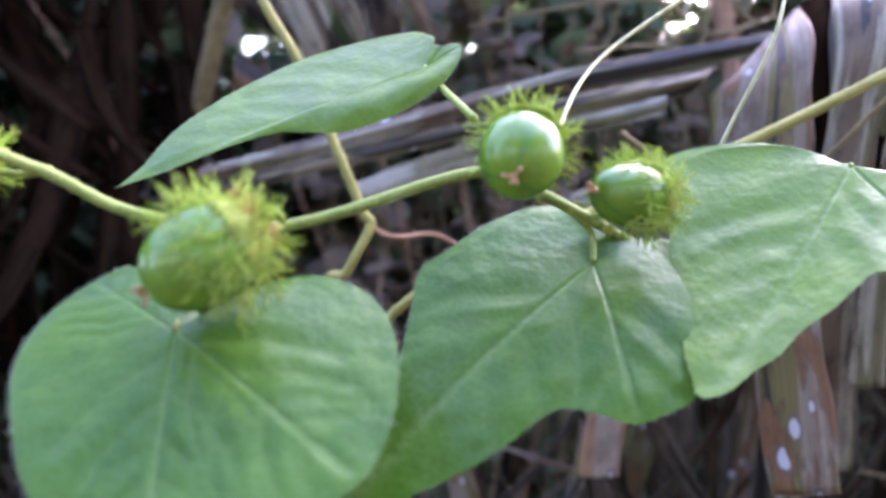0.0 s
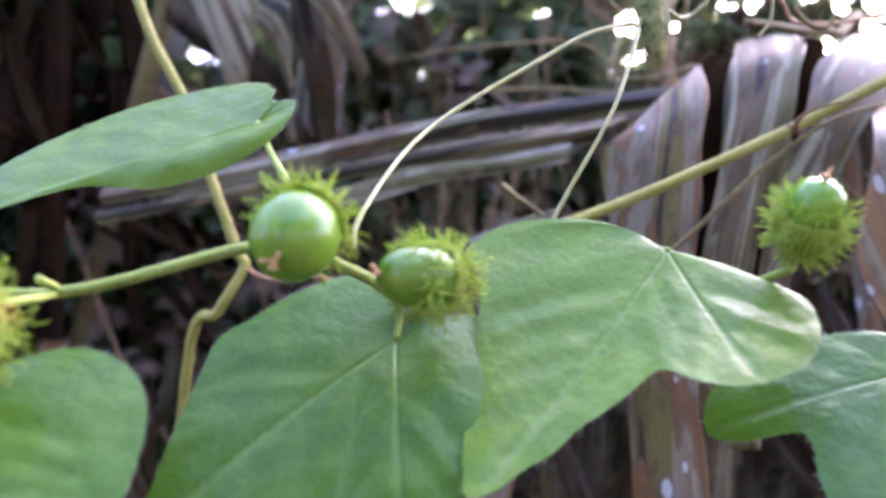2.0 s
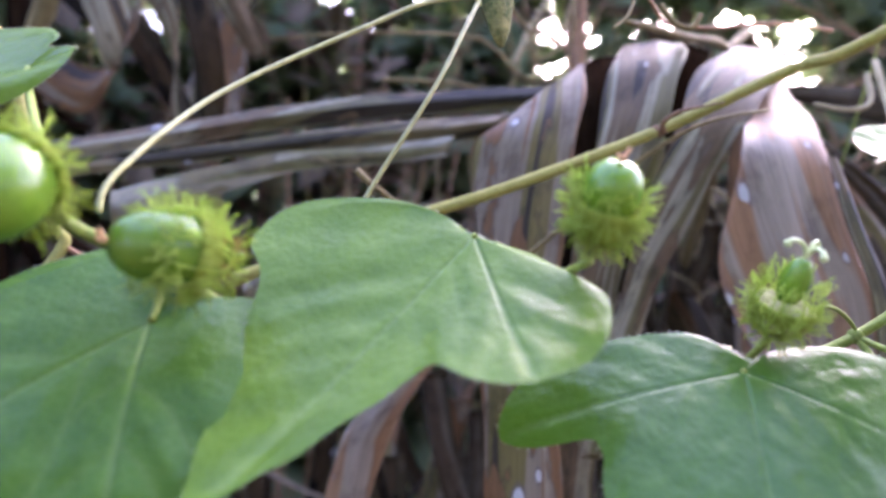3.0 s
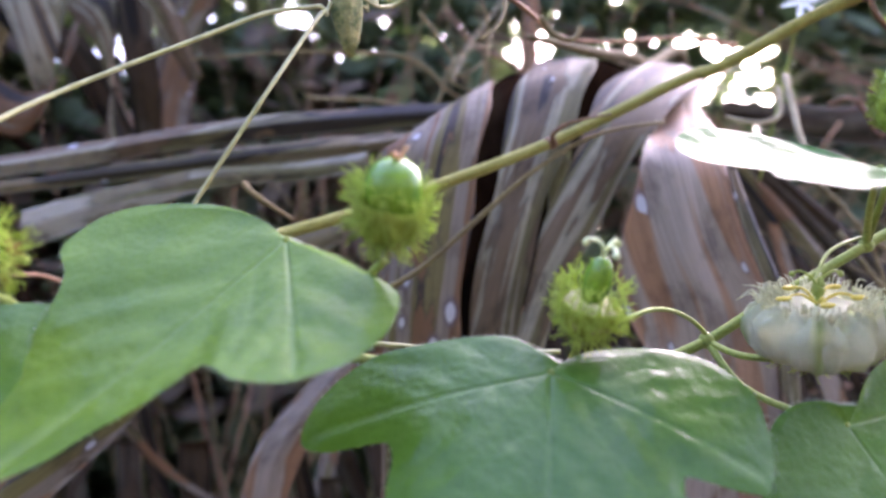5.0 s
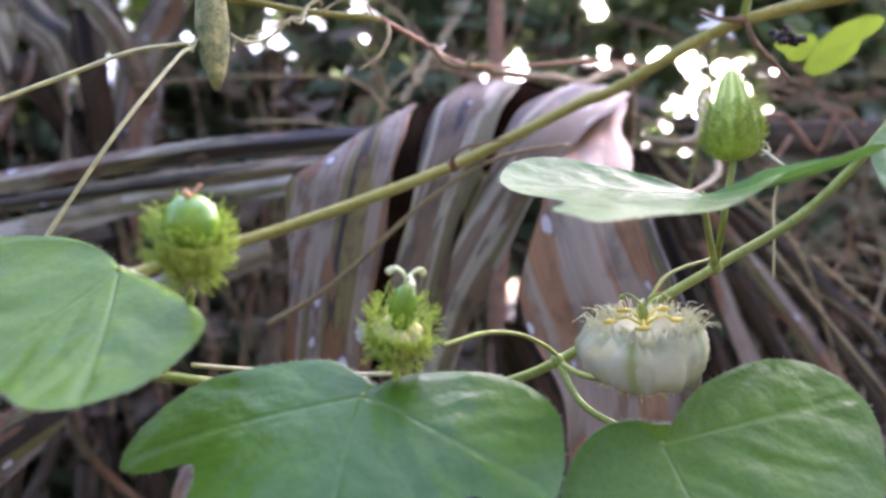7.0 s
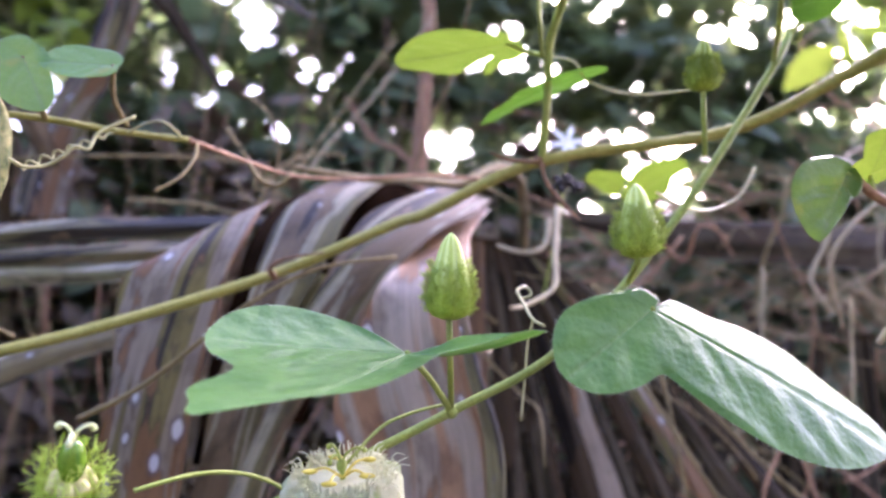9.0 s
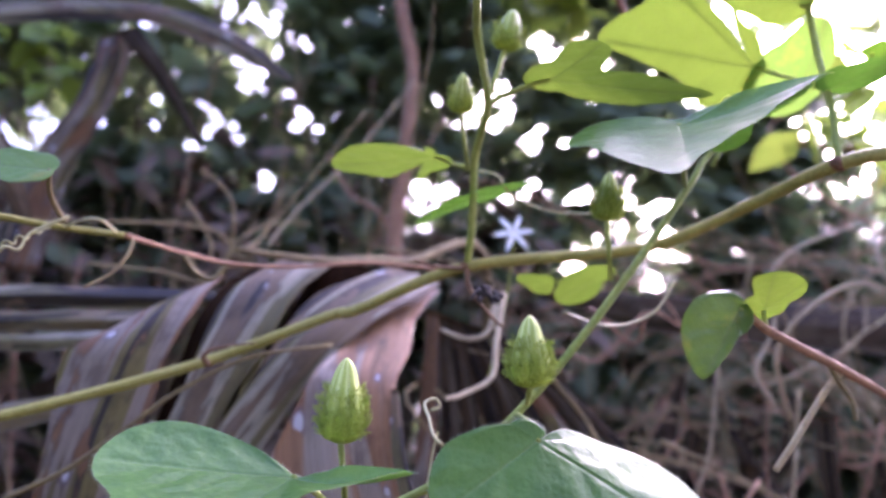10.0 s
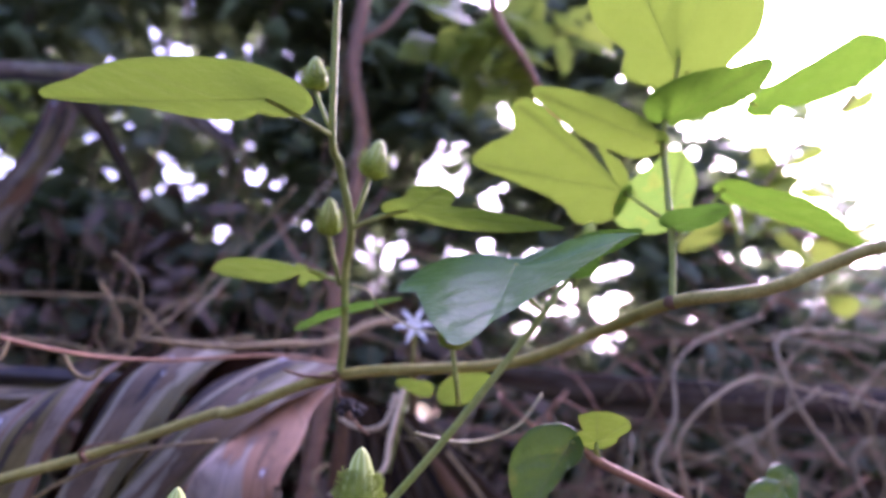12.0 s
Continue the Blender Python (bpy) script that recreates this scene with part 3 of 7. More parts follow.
def flower_bud(parent, base, tip, r, seed=1, stem=None, hairs=620, label=""):
    """A pointed bud: ribbed sepals above a bristly cup."""
    L = (Vector(tip) - Vector(base)).length
    m = aim(base, tip, seed * 0.7)
    b = Build()
    key = [(0, 0.35), (0.04, 0.72), (0.12, 0.94), (0.24, 1.0), (0.4, 0.93), (0.55, 0.79), (0.7, 0.62), (0.84, 0.47), (0.93, 0.3), (0.98, 0.16), (1.0, 0.05)]
    prof = []
    for i in range(25):
        s = i / 24
        k = max(j for j in range(len(key)) if key[j][0] <= s + 1e-9)
        k = min(k, len(key) - 2)
        f = (s - key[k][0]) / (key[k + 1][0] - key[k][0])
        prof.append((s * L, r * 0.93 * (key[k][1] * (1 - f) + key[k + 1][1] * f)))

    def rib(q, s):
        c = abs(math.cos(2.5 * q + 0.35 * s))
        return 1 + 0.07 * c - 0.06 * (c < 0.12), min(1, max(0, (s - 0.3) * 3)) * (0.25 + 0.75 * abs(math.cos(5 * q + 0.35 * s)) ** 3)
    b.lathe(m, prof, 60, rib)
    ob = part("flower_bud", b, BUD, parent, label, base)
    h = Build()
    rng = random.Random(seed)
    for i in range(hairs):
        s = 0.03 + 0.6 * rng.random() ** 1.2
        q = rng.random() * 2 * math.pi
        k = min(int(s * 24), 23)
        rr = prof[k][1]
        p = Vector((rr * math.cos(q), rr * math.sin(q), s * L))
        d = (Vector((math.cos(q), math.sin(q), rng.uniform(0.1, 1.6))) + Vector((-math.sin(q), math.cos(q), 0)) * rng.uniform(-0.6, 0.6)).normalized()
        ln = r * rng.uniform(0.25, 0.55)
        h.hair(m @ p, m @ (p + d * ln), 0.00012)
        for j in range(2):
            w = (d + Vector([rng.uniform(-0.8, 0.8) for _ in range(3)])).normalized()
            h.hair(m @ (p + d * ln * 0.5), m @ (p + d * ln * 0.5 + w * ln * 0.5), 0.00012)
    for i in range(9):
        q = 2 * math.pi * i / 9
        pts = []
        for s in (0.02, 0.15, 0.3, 0.45, 0.56):
            k = min(int(s * 24), 23)
            qq = q + 0.5 * math.sin(s * 6 + i)
            pts.append(m @ Vector((prof[k][1] * 1.03 * math.cos(qq), prof[k][1] * 1.03 * math.sin(qq), s * L)))
        h.tube(pts, [0.0003, 0.0003, 0.00025, 0.0002, 0.0001], 5, 3)
    part("bristles", h, BUD_HAIR, ob, "fine green bristly bracts", base)
    if stem:
        part("bud_stalk", Build().tube([*stem, base], 0.0011 * min(1, r / 0.006), 8), STEM_GREEN, ob, "", stem[0])
    return ob


def closed_flower(parent, c, rx, h, stem, tilt=0.0, seed=3):
    """A fading flower: white petals and green-ribbed sepals curled into a barrel, stamens on top."""
    m = Matrix.Translation(c) @ Matrix.Rotation(tilt, 4, 'Y') @ Matrix.Rotation(0.25, 4, 'X')
    rng = random.Random(seed)
    cup = Build()
    cup.lathe(m, [(-h * 1.02, rx * 0.12), (-h * 0.95, rx * 0.45), (-h * 0.75, rx * 0.72), (-h * 0.4, rx * 0.86), (0, rx * 0.9), (h * 0.4, rx * 0.84), (h * 0.62, rx * 0.66), (h * 0.66, rx * 0.3)], 40,
              lambda q, s: (1 + 0.02 * math.cos(7 * q + 1), 0.0))
    ob = part("flower", cup, PETAL, parent, "fading white flower closed to a barrel", c)
    for k in range(10):
        q0 = 2 * math.pi * k / 10 + 0.25 + rng.uniform(-0.08, 0.08)
        sepal = k % 2 == 0
        up = rng.uniform(-0.12, 0.14)
        key = [(0.12, -1.04), (0.5, -1.0), (0.8, -0.82), (0.96, -0.45), (1.03, 0.0), (1.02, 0.38 + up * 0.5), (0.95, 0.66 + up), (0.8 + up, 0.8 + up)]
        verts, vein = [], []
        n, mm = len(key), 15
        for i, (r, z) in enumerate(key):
            wide = (0.4 if sepal else 0.62) * math.sin(math.pi * (0.18 + 0.72 * i / (n - 1)))
            for j in range(mm):
                u = (j / (mm - 1) - 0.5) * 2
                q = q0 + u * wide
                rr = r * rx * (1.0 + (0.05 if sepal else -0.02 + 0.03 * (k % 3)) - 0.05 * u * u + 0.05 * sepal * math.exp(-(u / 0.22) ** 2) + 0.13 * noise.noise((u * 2.2 + 5 * k, i * 0.7, 1.5)) + 0.08 * noise.noise((u * 5 + 9 * k, i * 1.5, 7.5)))
                verts.append(tuple(m @ Vector((rr * math.cos(q), rr * math.sin(q), z * h + (0.03 + 0.1 * (i > n - 3)) * h * math.sin(7 * u + 3 * k)))))
                vein.append(math.exp(-(u / 0.26) ** 2) if sepal else 0.0)
        faces = [(i * mm + j, i * mm + j + 1, (i + 1) * mm + j + 1, (i + 1) * mm + j) for i in range(n - 1) for j in range(mm - 1)]
        part("sepal" if sepal else "petal", Build().add(verts, faces, vein=vein), PETAL, ob, "white sepal with a green rib" if sepal else "", c)
    f = Build()
    for k in range(170):
        q = rng.random() * 2 * math.pi
        r0 = rx * rng.uniform(0.55, 0.95)
        p = Vector((r0 * math.cos(q), r0 * math.sin(q), h * 0.7))
        e = Vector((math.cos(q + rng.uniform(-0.5, 0.5)), math.sin(q), 0)) * rx * rng.uniform(0.02, 0.34)
        f.tube([m @ p, m @ (p + e * 0.4 + Vector((0, 0, h * rng.uniform(0.15, 0.4)))), m @ (p + e + Vector((0, 0, h * rng.uniform(0.1, 0.45))))], [0.00022, 0.00018, 0.0001], 5, 3)
    part("corona", f, PETAL, ob, "white curled corona threads", c)
    for k in range(5):
        q = 2 * math.pi * k / 5 + 0.5
        d = Vector((math.cos(q), math.sin(q), 0))
        y = Build().tube([m @ Vector((0, 0, h * 0.7)), m @ (d * rx * 0.3 + Vector((0, 0, h * 1.05))), m @ (d * rx * 0.55 + Vector((0, 0, h * 0.98)))], [0.0005, 0.0004, 0.0004], 6)
        y.ball(m @ (d * rx * 0.58 + Vector((0, 0, h * 0.97))), 0.0014, (1.8, 1.2, 0.6))
        part("stamen", y, ANTHER, ob, "yellow stamen", c)
    o = Build()
    o.tube([m @ Vector((0, 0, h * 0.4)), m @ Vector((0, 0, h * 1.0))], 0.0008, 8)
    o.ball(m @ Vector((0, 0, h * 1.1)), 0.0017, (1, 1, 1.3))
    for k in range(3):
        q = 2 * math.pi * k / 3
        d = Vector((math.cos(q), math.sin(q), 0))
        e = m @ (d * rx * 0.42 + Vector((0, 0, h * 1.5)))
        o.tube([m @ Vector((0, 0, h * 1.2)), m @ (d * rx * 0.12 + Vector((0, 0, h * 1.5))), m @ (d * rx * 0.3 + Vector((0, 0, h * 1.62))), e], [0.0004] * 4, 6)
        o.ball(e, 0.0009)
    part("pistil", o, STEM_GREEN, ob, "green pistil with curled styles", c)
    b = Build()
    sprigs(b, m, (rx * 0.75, h * 0.35, -h * 0.85), 60, 0.5, 0.004, 0.00015, seed, 4)
    part("bract_net", b, HAIR, ob, "", c)
    part("flower_stalk", Build().tube([*stem, m @ Vector((0, 0, -h))], 0.0011, 8), STEM_GREEN, ob, "", stem[0])
    return ob


def star_blossom(parent, c, r, face, seed=1):
    """A small white star-shaped blossom with narrow petals."""
    m = aim(c, Vector(c) + Vector(face))
    ob = None
    for k in range(6):
        q = 2 * math.pi * k / 6 + 0.2
        a, s = Vector((math.cos(q), math.sin(q), 0)), Vector((-math.sin(q), math.cos(q), 0))
        v = []
        for i in range(7):
            t = i / 6
            w = r * 0.13 * math.sin(math.pi * (0.12 + 0.86 * t)) ** 0.8
            for u in (-1, 0, 1):
                v.append(tuple(m @ (a * r * t + s * w * u + Vector((0, 0, r * (0.25 * t - 0.3 * t * t) + (0.05 * r if u else 0))))))
        b = Build().add(v, [(i * 3 + j, i * 3 + j + 1, i * 3 + j + 4, i * 3 + j + 3) for i in range(6) for j in range(2)])
        part("petal", b, STAR_WHITE, parent, "", c)


def blade(parent, pairs, material, name="leaflet", label="", pleat=0.12, thick=0.0012, across=10, seed=1, sag=0.0):
    """A dead palm leaflet between two edges given by pairs of places, pleated along its rib."""
    rng = random.Random(seed)
    A = [Vector(p[0]) for p in pairs]
    B = [Vector(p[1]) for p in pairs]

    def run(pts):
        out = []
        for i in range(len(pts) - 1):
            p0, p1, p2, p3 = pts[max(i - 1, 0)], pts[i], pts[i + 1], pts[min(i + 2, len(pts) - 1)]
            for j in range(8):
                s = j / 8
                out.append(0.5 * (2 * p1 + (p2 - p0) * s + (2 * p0 - 5 * p1 + 4 * p2 - p3) * s * s + (3 * p1 - p0 - 3 * p2 + p3) * s ** 3))
        return out + [pts[-1]]
    A, B = run(A), run(B)
    n = len(A)
    top, low, at = [], [], []
    ph = rng.uniform(0, 6)
    dist = 0.0
    for i in range(n):
        if i:
            dist += ((A[i] + B[i]) / 2 - (A[i - 1] + B[i - 1]) / 2).length
        w = (B[i] - A[i])
        wid = w.length
        j0, j1 = max(i - 1, 0), min(i + 1, n - 1)
        run_way = (A[j1] + B[j1] - A[j0] - B[j0]).normalized()
        nor = w.normalized().cross(run_way)
        nor = nor.normalized() if nor.length > 1e-6 else Vector((0, -1, 0))
        if nor.y > 0:
            nor = -nor
        ea, eb = 0.03 * math.sin(dist * 90 + ph), 0.03 * math.sin(dist * 70 + ph * 2)
        for k in range(across + 1):
            s = ea + (1 + eb - ea) * k / across
            fold = (0.5 - abs(s - 0.5)) * 2
            off = pleat * wid * (fold - 0.4) + 0.009 * wid * math.sin(s * 15 + ph + dist * 12)
            p = A[i] + w * s + nor * off
            top.append(p)
            low.append(p - nor * thick)
            at.append((s * wid + ph, dist, 0))
    m = across + 1
    N = len(top)
    faces = []
    for i in range(n - 1):
        for k in range(across):
            q = (i * m + k, i * m + k + 1, (i + 1) * m + k + 1, (i + 1) * m + k)
            faces += [q, tuple(x + N for x in q[::-1])]
    for i in range(n - 1):
        for k in (0, across):
            faces.append((i * m + k, (i + 1) * m + k, (i + 1) * m + k + N, i * m + k + N))
    for i in (0, n - 1):
        faces += [(i * m + k, i * m + k + 1, i * m + k + 1 + N, i * m + k + N) for k in range(across)]
    b = Build().add([tuple(p) for p in top + low], faces, blade=at + at)
    return part(name, b, material, parent, label, tuple((A[0] + B[0]) / 2))


def twig(name, pts, r, material, label, category="twig", group="", jag=0.0, seed=1, parent=None, sides=7):
    rng = random.Random(seed)
    pts = [Vector(p) + Vector([rng.uniform(-jag, jag) for _ in range(3)]) for p in pts]
    b = Build().tube(pts, [r * (1 - 0.45 * i / (len(pts) - 1)) for i in range(len(pts))], sides)
    ob = part(name, b, material, parent, label, tuple(pts[0]))
    if category and parent is None:
        tagged(ob, label, category, group)
    return ob


def curl(p, q, turns, r, n=60):
    """Points of a coiled tendril from p to q."""
    p, q = Vector(p), Vector(q)
    w = (q - p)
    s = w.orthogonal().normalized()
    o = w.normalized().cross(s)
    return [p + w * (i / n) + (s * math.cos(2 * math.pi * turns * i / n) + o * math.sin(2 * math.pi * turns * i / n)) * r * min(1, 4 * i / n) for i in range(n + 1)]


def leaf_cloud(b, centre, radii, count, size, seed, clumps=14, flat=0.5):
    """Many small leaves in uneven clumps."""
    rng = np.random.default_rng(seed)
    cl = rng.normal(0, 0.5, (clumps, 3)) * np.array(radii) + np.array(centre)
    which = rng.integers(0, clumps, count)
    pos = cl[which] + rng.normal(0, 0.22, (count, 3)) * np.array(radii)
    ang = rng.uniform(0, 2 * np.pi, count)
    u = np.stack([np.cos(ang), np.sin(ang), rng.uniform(-0.9, 0.4, count)], -1)
    u /= np.linalg.norm(u, axis=1)[:, None]
    n = np.stack([rng.normal(0, flat, count), rng.normal(0, flat, count) - 0.3, np.ones(count)], -1)
    v = np.cross(n, u)
    v /= np.linalg.norm(v, axis=1)[:, None]
    n = np.cross(u, v)
    L = size * rng.uniform(0.6, 1.35, count)[:, None]
    w = L * 0.27
    P = np.stack([pos, pos + u * L * 0.3 + v * w - n * L * 0.05, pos + u * L * 0.33 + n * L * 0.03, pos + u * L * 0.3 - v * w - n * L * 0.05,
                  pos + u * L * 0.68 + v * w * 0.75 - n * L * 0.1, pos + u * L * 0.7 - n * L * 0.02, pos + u * L * 0.68 - v * w * 0.75 - n * L * 0.1,
                  pos + u * L - n * L * 0.16], 1)
    faces = []
    for i in range(count):
        o = 8 * i
        faces += [(o, o + 2, o + 1), (o, o + 3, o + 2), (o + 1, o + 2, o + 5, o + 4), (o + 2, o + 3, o + 6, o + 5), (o + 4, o + 5, o + 7), (o + 5, o + 6, o + 7)]
    return b.add(P.reshape(-1, 3), faces)


# ---- ground ----
g = Build()
xs = np.concatenate([np.linspace(-400, -3, 12), np.linspace(-2.5, 3.5, 61), np.linspace(4, 400, 12)])
ys = np.concatenate([np.linspace(-400, -3, 12), np.linspace(-2.5, 3.5, 61), np.linspace(4, 400, 12)])
gv = []
for yy in ys:
    for xx in xs:
        near = math.exp(-((xx / 4) ** 2 + (yy / 4) ** 2))
        gv.append((xx, yy, 0.62 + near * (0.05 * noise.noise((xx * 2.3, yy * 2.3, 0)) + 0.03 * noise.noise((xx * 7, yy * 7, 3)) + 0.2 * min(1, max(0, (yy - 0.3) / 1.2)))))
W = len(xs)
g.add(gv, [(j * W + i, j * W + i + 1, (j + 1) * W + i + 1, (j + 1) * W + i) for j in range(len(ys) - 1) for i in range(W - 1)])
ground = part("ground", g, SOIL)
tagged(ground, "dark earth bank under leaf litter and dead fronds", "ground", kind="structure")

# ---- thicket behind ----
# x, z and radius of sky gaps, placed to fit the camera's view
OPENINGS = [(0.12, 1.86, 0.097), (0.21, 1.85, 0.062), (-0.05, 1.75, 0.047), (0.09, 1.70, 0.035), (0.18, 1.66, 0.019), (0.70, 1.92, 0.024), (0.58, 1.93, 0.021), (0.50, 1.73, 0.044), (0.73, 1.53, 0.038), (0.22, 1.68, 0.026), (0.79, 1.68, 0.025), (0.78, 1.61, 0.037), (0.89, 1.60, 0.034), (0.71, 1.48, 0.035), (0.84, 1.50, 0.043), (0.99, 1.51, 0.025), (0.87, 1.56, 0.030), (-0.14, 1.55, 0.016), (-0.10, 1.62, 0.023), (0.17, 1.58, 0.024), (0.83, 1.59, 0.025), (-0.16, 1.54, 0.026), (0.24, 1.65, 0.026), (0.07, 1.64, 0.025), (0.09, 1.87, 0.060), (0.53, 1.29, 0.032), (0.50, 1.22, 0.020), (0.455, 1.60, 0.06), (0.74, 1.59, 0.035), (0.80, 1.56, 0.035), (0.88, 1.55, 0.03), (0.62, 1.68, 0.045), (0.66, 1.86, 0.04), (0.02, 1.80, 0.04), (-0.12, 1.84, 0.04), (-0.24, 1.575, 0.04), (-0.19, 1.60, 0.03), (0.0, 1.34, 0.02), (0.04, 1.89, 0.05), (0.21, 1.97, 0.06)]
WALK_MIDDLE = np.array((0.25, -0.03, 1.24))  # middle of the camera's walk; the gaps are cut as seen from here
SIDE_GAPS = [  # further gaps, each cut to fit the view from one camera place
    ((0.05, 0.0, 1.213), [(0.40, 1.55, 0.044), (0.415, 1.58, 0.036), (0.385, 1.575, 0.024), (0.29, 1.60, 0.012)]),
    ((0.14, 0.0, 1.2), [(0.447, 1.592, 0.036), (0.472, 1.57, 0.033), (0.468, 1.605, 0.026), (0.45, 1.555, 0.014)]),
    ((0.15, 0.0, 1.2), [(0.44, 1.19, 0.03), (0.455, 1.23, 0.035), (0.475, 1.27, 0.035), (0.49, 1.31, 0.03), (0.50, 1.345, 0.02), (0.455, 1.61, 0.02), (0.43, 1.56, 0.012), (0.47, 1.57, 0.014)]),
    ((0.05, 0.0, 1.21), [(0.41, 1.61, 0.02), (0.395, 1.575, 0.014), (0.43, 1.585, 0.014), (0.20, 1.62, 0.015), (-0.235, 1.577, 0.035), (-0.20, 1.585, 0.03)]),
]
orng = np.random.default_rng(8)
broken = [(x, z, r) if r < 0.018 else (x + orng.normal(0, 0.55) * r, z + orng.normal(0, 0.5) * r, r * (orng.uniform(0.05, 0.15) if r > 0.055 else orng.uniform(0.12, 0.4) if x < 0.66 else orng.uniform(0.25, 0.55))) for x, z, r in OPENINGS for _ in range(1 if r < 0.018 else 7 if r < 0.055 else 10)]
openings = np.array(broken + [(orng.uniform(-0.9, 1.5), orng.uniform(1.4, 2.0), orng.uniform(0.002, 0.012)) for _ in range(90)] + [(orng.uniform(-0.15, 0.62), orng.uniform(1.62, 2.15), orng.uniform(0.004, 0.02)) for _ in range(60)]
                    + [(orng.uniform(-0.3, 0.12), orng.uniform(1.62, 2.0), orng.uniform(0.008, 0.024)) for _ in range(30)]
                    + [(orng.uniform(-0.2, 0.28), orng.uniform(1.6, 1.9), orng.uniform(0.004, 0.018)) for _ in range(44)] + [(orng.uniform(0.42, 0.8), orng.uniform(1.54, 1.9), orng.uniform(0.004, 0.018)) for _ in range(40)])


def leaves_at(b, pos, size, rng, flat=0.6):
    """Small pointed leaves, folded along the rib, one at each place."""
    count = len(pos)
    ang = rng.uniform(0, 2 * np.pi, count)
    u = np.stack([np.cos(ang), np.sin(ang), rng.uniform(-0.9, 0.4, count)], -1)
    u /= np.linalg.norm(u, axis=1)[:, None]
    n = np.stack([rng.normal(0, flat, count), rng.normal(0, flat, count) - 0.4, np.ones(count)], -1)
    v = np.cross(n, u)
    v /= np.linalg.norm(v, axis=1)[:, None]
    n = np.cross(u, v)
    L = size * rng.uniform(0.55, 1.4, count)[:, None]
    w = L * 0.27
    P = np.stack([pos, pos + u * L * 0.3 + v * w - n * L * 0.05, pos + u * L * 0.33 + n * L * 0.03, pos + u * L * 0.3 - v * w - n * L * 0.05,
                  pos + u * L * 0.68 + v * w * 0.75 - n * L * 0.1, pos + u * L * 0.7 - n * L * 0.02, pos + u * L * 0.68 - v * w * 0.75 - n * L * 0.1,
                  pos + u * L - n * L * 0.16], 1)
    faces = []
    for i in range(count):
        o = 8 * i
        faces += [(o, o + 2, o + 1), (o, o + 3, o + 2), (o + 1, o + 2, o + 5, o + 4), (o + 2, o + 3, o + 6, o + 5), (o + 4, o + 5, o + 7), (o + 5, o + 6, o + 7)]
    return b.add(P.reshape(-1, 3), faces)


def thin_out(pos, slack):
    """Drops the leaves that stand in an opening of the thicket, as seen from the camera's walk."""
    q = WALK_MIDDLE + (pos - WALK_MIDDLE) * (1.08 / (pos[:, 1] + 0.03))[:, None]
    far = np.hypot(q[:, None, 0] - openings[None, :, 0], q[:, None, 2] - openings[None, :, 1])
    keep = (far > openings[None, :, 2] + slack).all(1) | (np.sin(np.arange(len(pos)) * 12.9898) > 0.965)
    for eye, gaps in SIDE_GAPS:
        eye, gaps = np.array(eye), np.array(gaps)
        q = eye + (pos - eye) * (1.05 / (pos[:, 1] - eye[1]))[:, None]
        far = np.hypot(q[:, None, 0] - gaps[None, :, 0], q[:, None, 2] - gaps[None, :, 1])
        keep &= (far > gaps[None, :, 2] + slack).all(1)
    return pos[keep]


def thicket_top(x):
    return 2.4 if x < 0.7 else 2.4 - 0.58 * min(1, (x - 0.7) / 0.3)


for k in range(13):
    x0 = -1.25 + 0.25 * k
    rng = np.random.default_rng(40 + k)
    top = thicket_top(x0)
    c = (x0, 1.2, (1.0 + top) / 2)
    cnt = int(3300 * (top - 0.72))
    pos = np.stack([x0 + rng.normal(0, 0.14, cnt), 0.98 + rng.gamma(2.0, 0.13, cnt), np.zeros(cnt)], -1)
    crest = top + 0.16 * np.sin(pos[:, 0] * 7 + 1) + 0.1 * np.sin(pos[:, 0] * 17) + 0.14 * np.sin(pos[:, 1] * 9)
    pos[:, 2] = 0.72 + (crest - 0.72) * rng.uniform(0, 1, cnt) ** 0.85 + rng.normal(0, 0.06, cnt)
    clump = np.sin(pos[:, 0] * 23 + 3) + np.sin(pos[:, 2] * 19 + pos[:, 0] * 9) + np.sin(pos[:, 1] * 17)
    pos = pos[clump + rng.normal(0, 0.8, len(pos)) > -1.9]
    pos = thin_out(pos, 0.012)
    sh = thing("shrub", (c[0], c[1], 0.66), "dense dark green shrub with small pointed leaves", "shrub", "shrubs of the thicket")
    part("crown", leaves_at(Build(), pos, 0.075, rng), BUSH, sh, "small dark green leaves", c)
    if -0.3 < x0 < 0.6:
        dead = np.stack([x0 + rng.uniform(-0.18, 0.18, 420), rng.uniform(0.93, 1.12, 420), 1.05 + 0.55 * rng.uniform(0, 1, 420) ** 1.4], -1)
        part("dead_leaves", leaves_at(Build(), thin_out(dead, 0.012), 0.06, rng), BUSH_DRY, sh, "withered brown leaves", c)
    for j in range(9):
        rr = random.Random(k * 9 + j)
        e = (c[0] + rr.uniform(-0.25, 0.25), rr.uniform(1.0, 1.4), 1.2 + rr.uniform(0.1, 1) * (top - 1.2))
        mid = [(c[0] * (1 - s) + e[0] * s + rr.uniform(-0.06, 0.06), c[1] * (1 - s) + e[1] * s + rr.uniform(-0.05, 0.05), 0.66 * (1 - s) + e[2] * s) for s in (0, 0.3, 0.55, 0.8, 1)]
        twig("branch", mid, 0.004, BARK, "", parent=sh, seed=j)
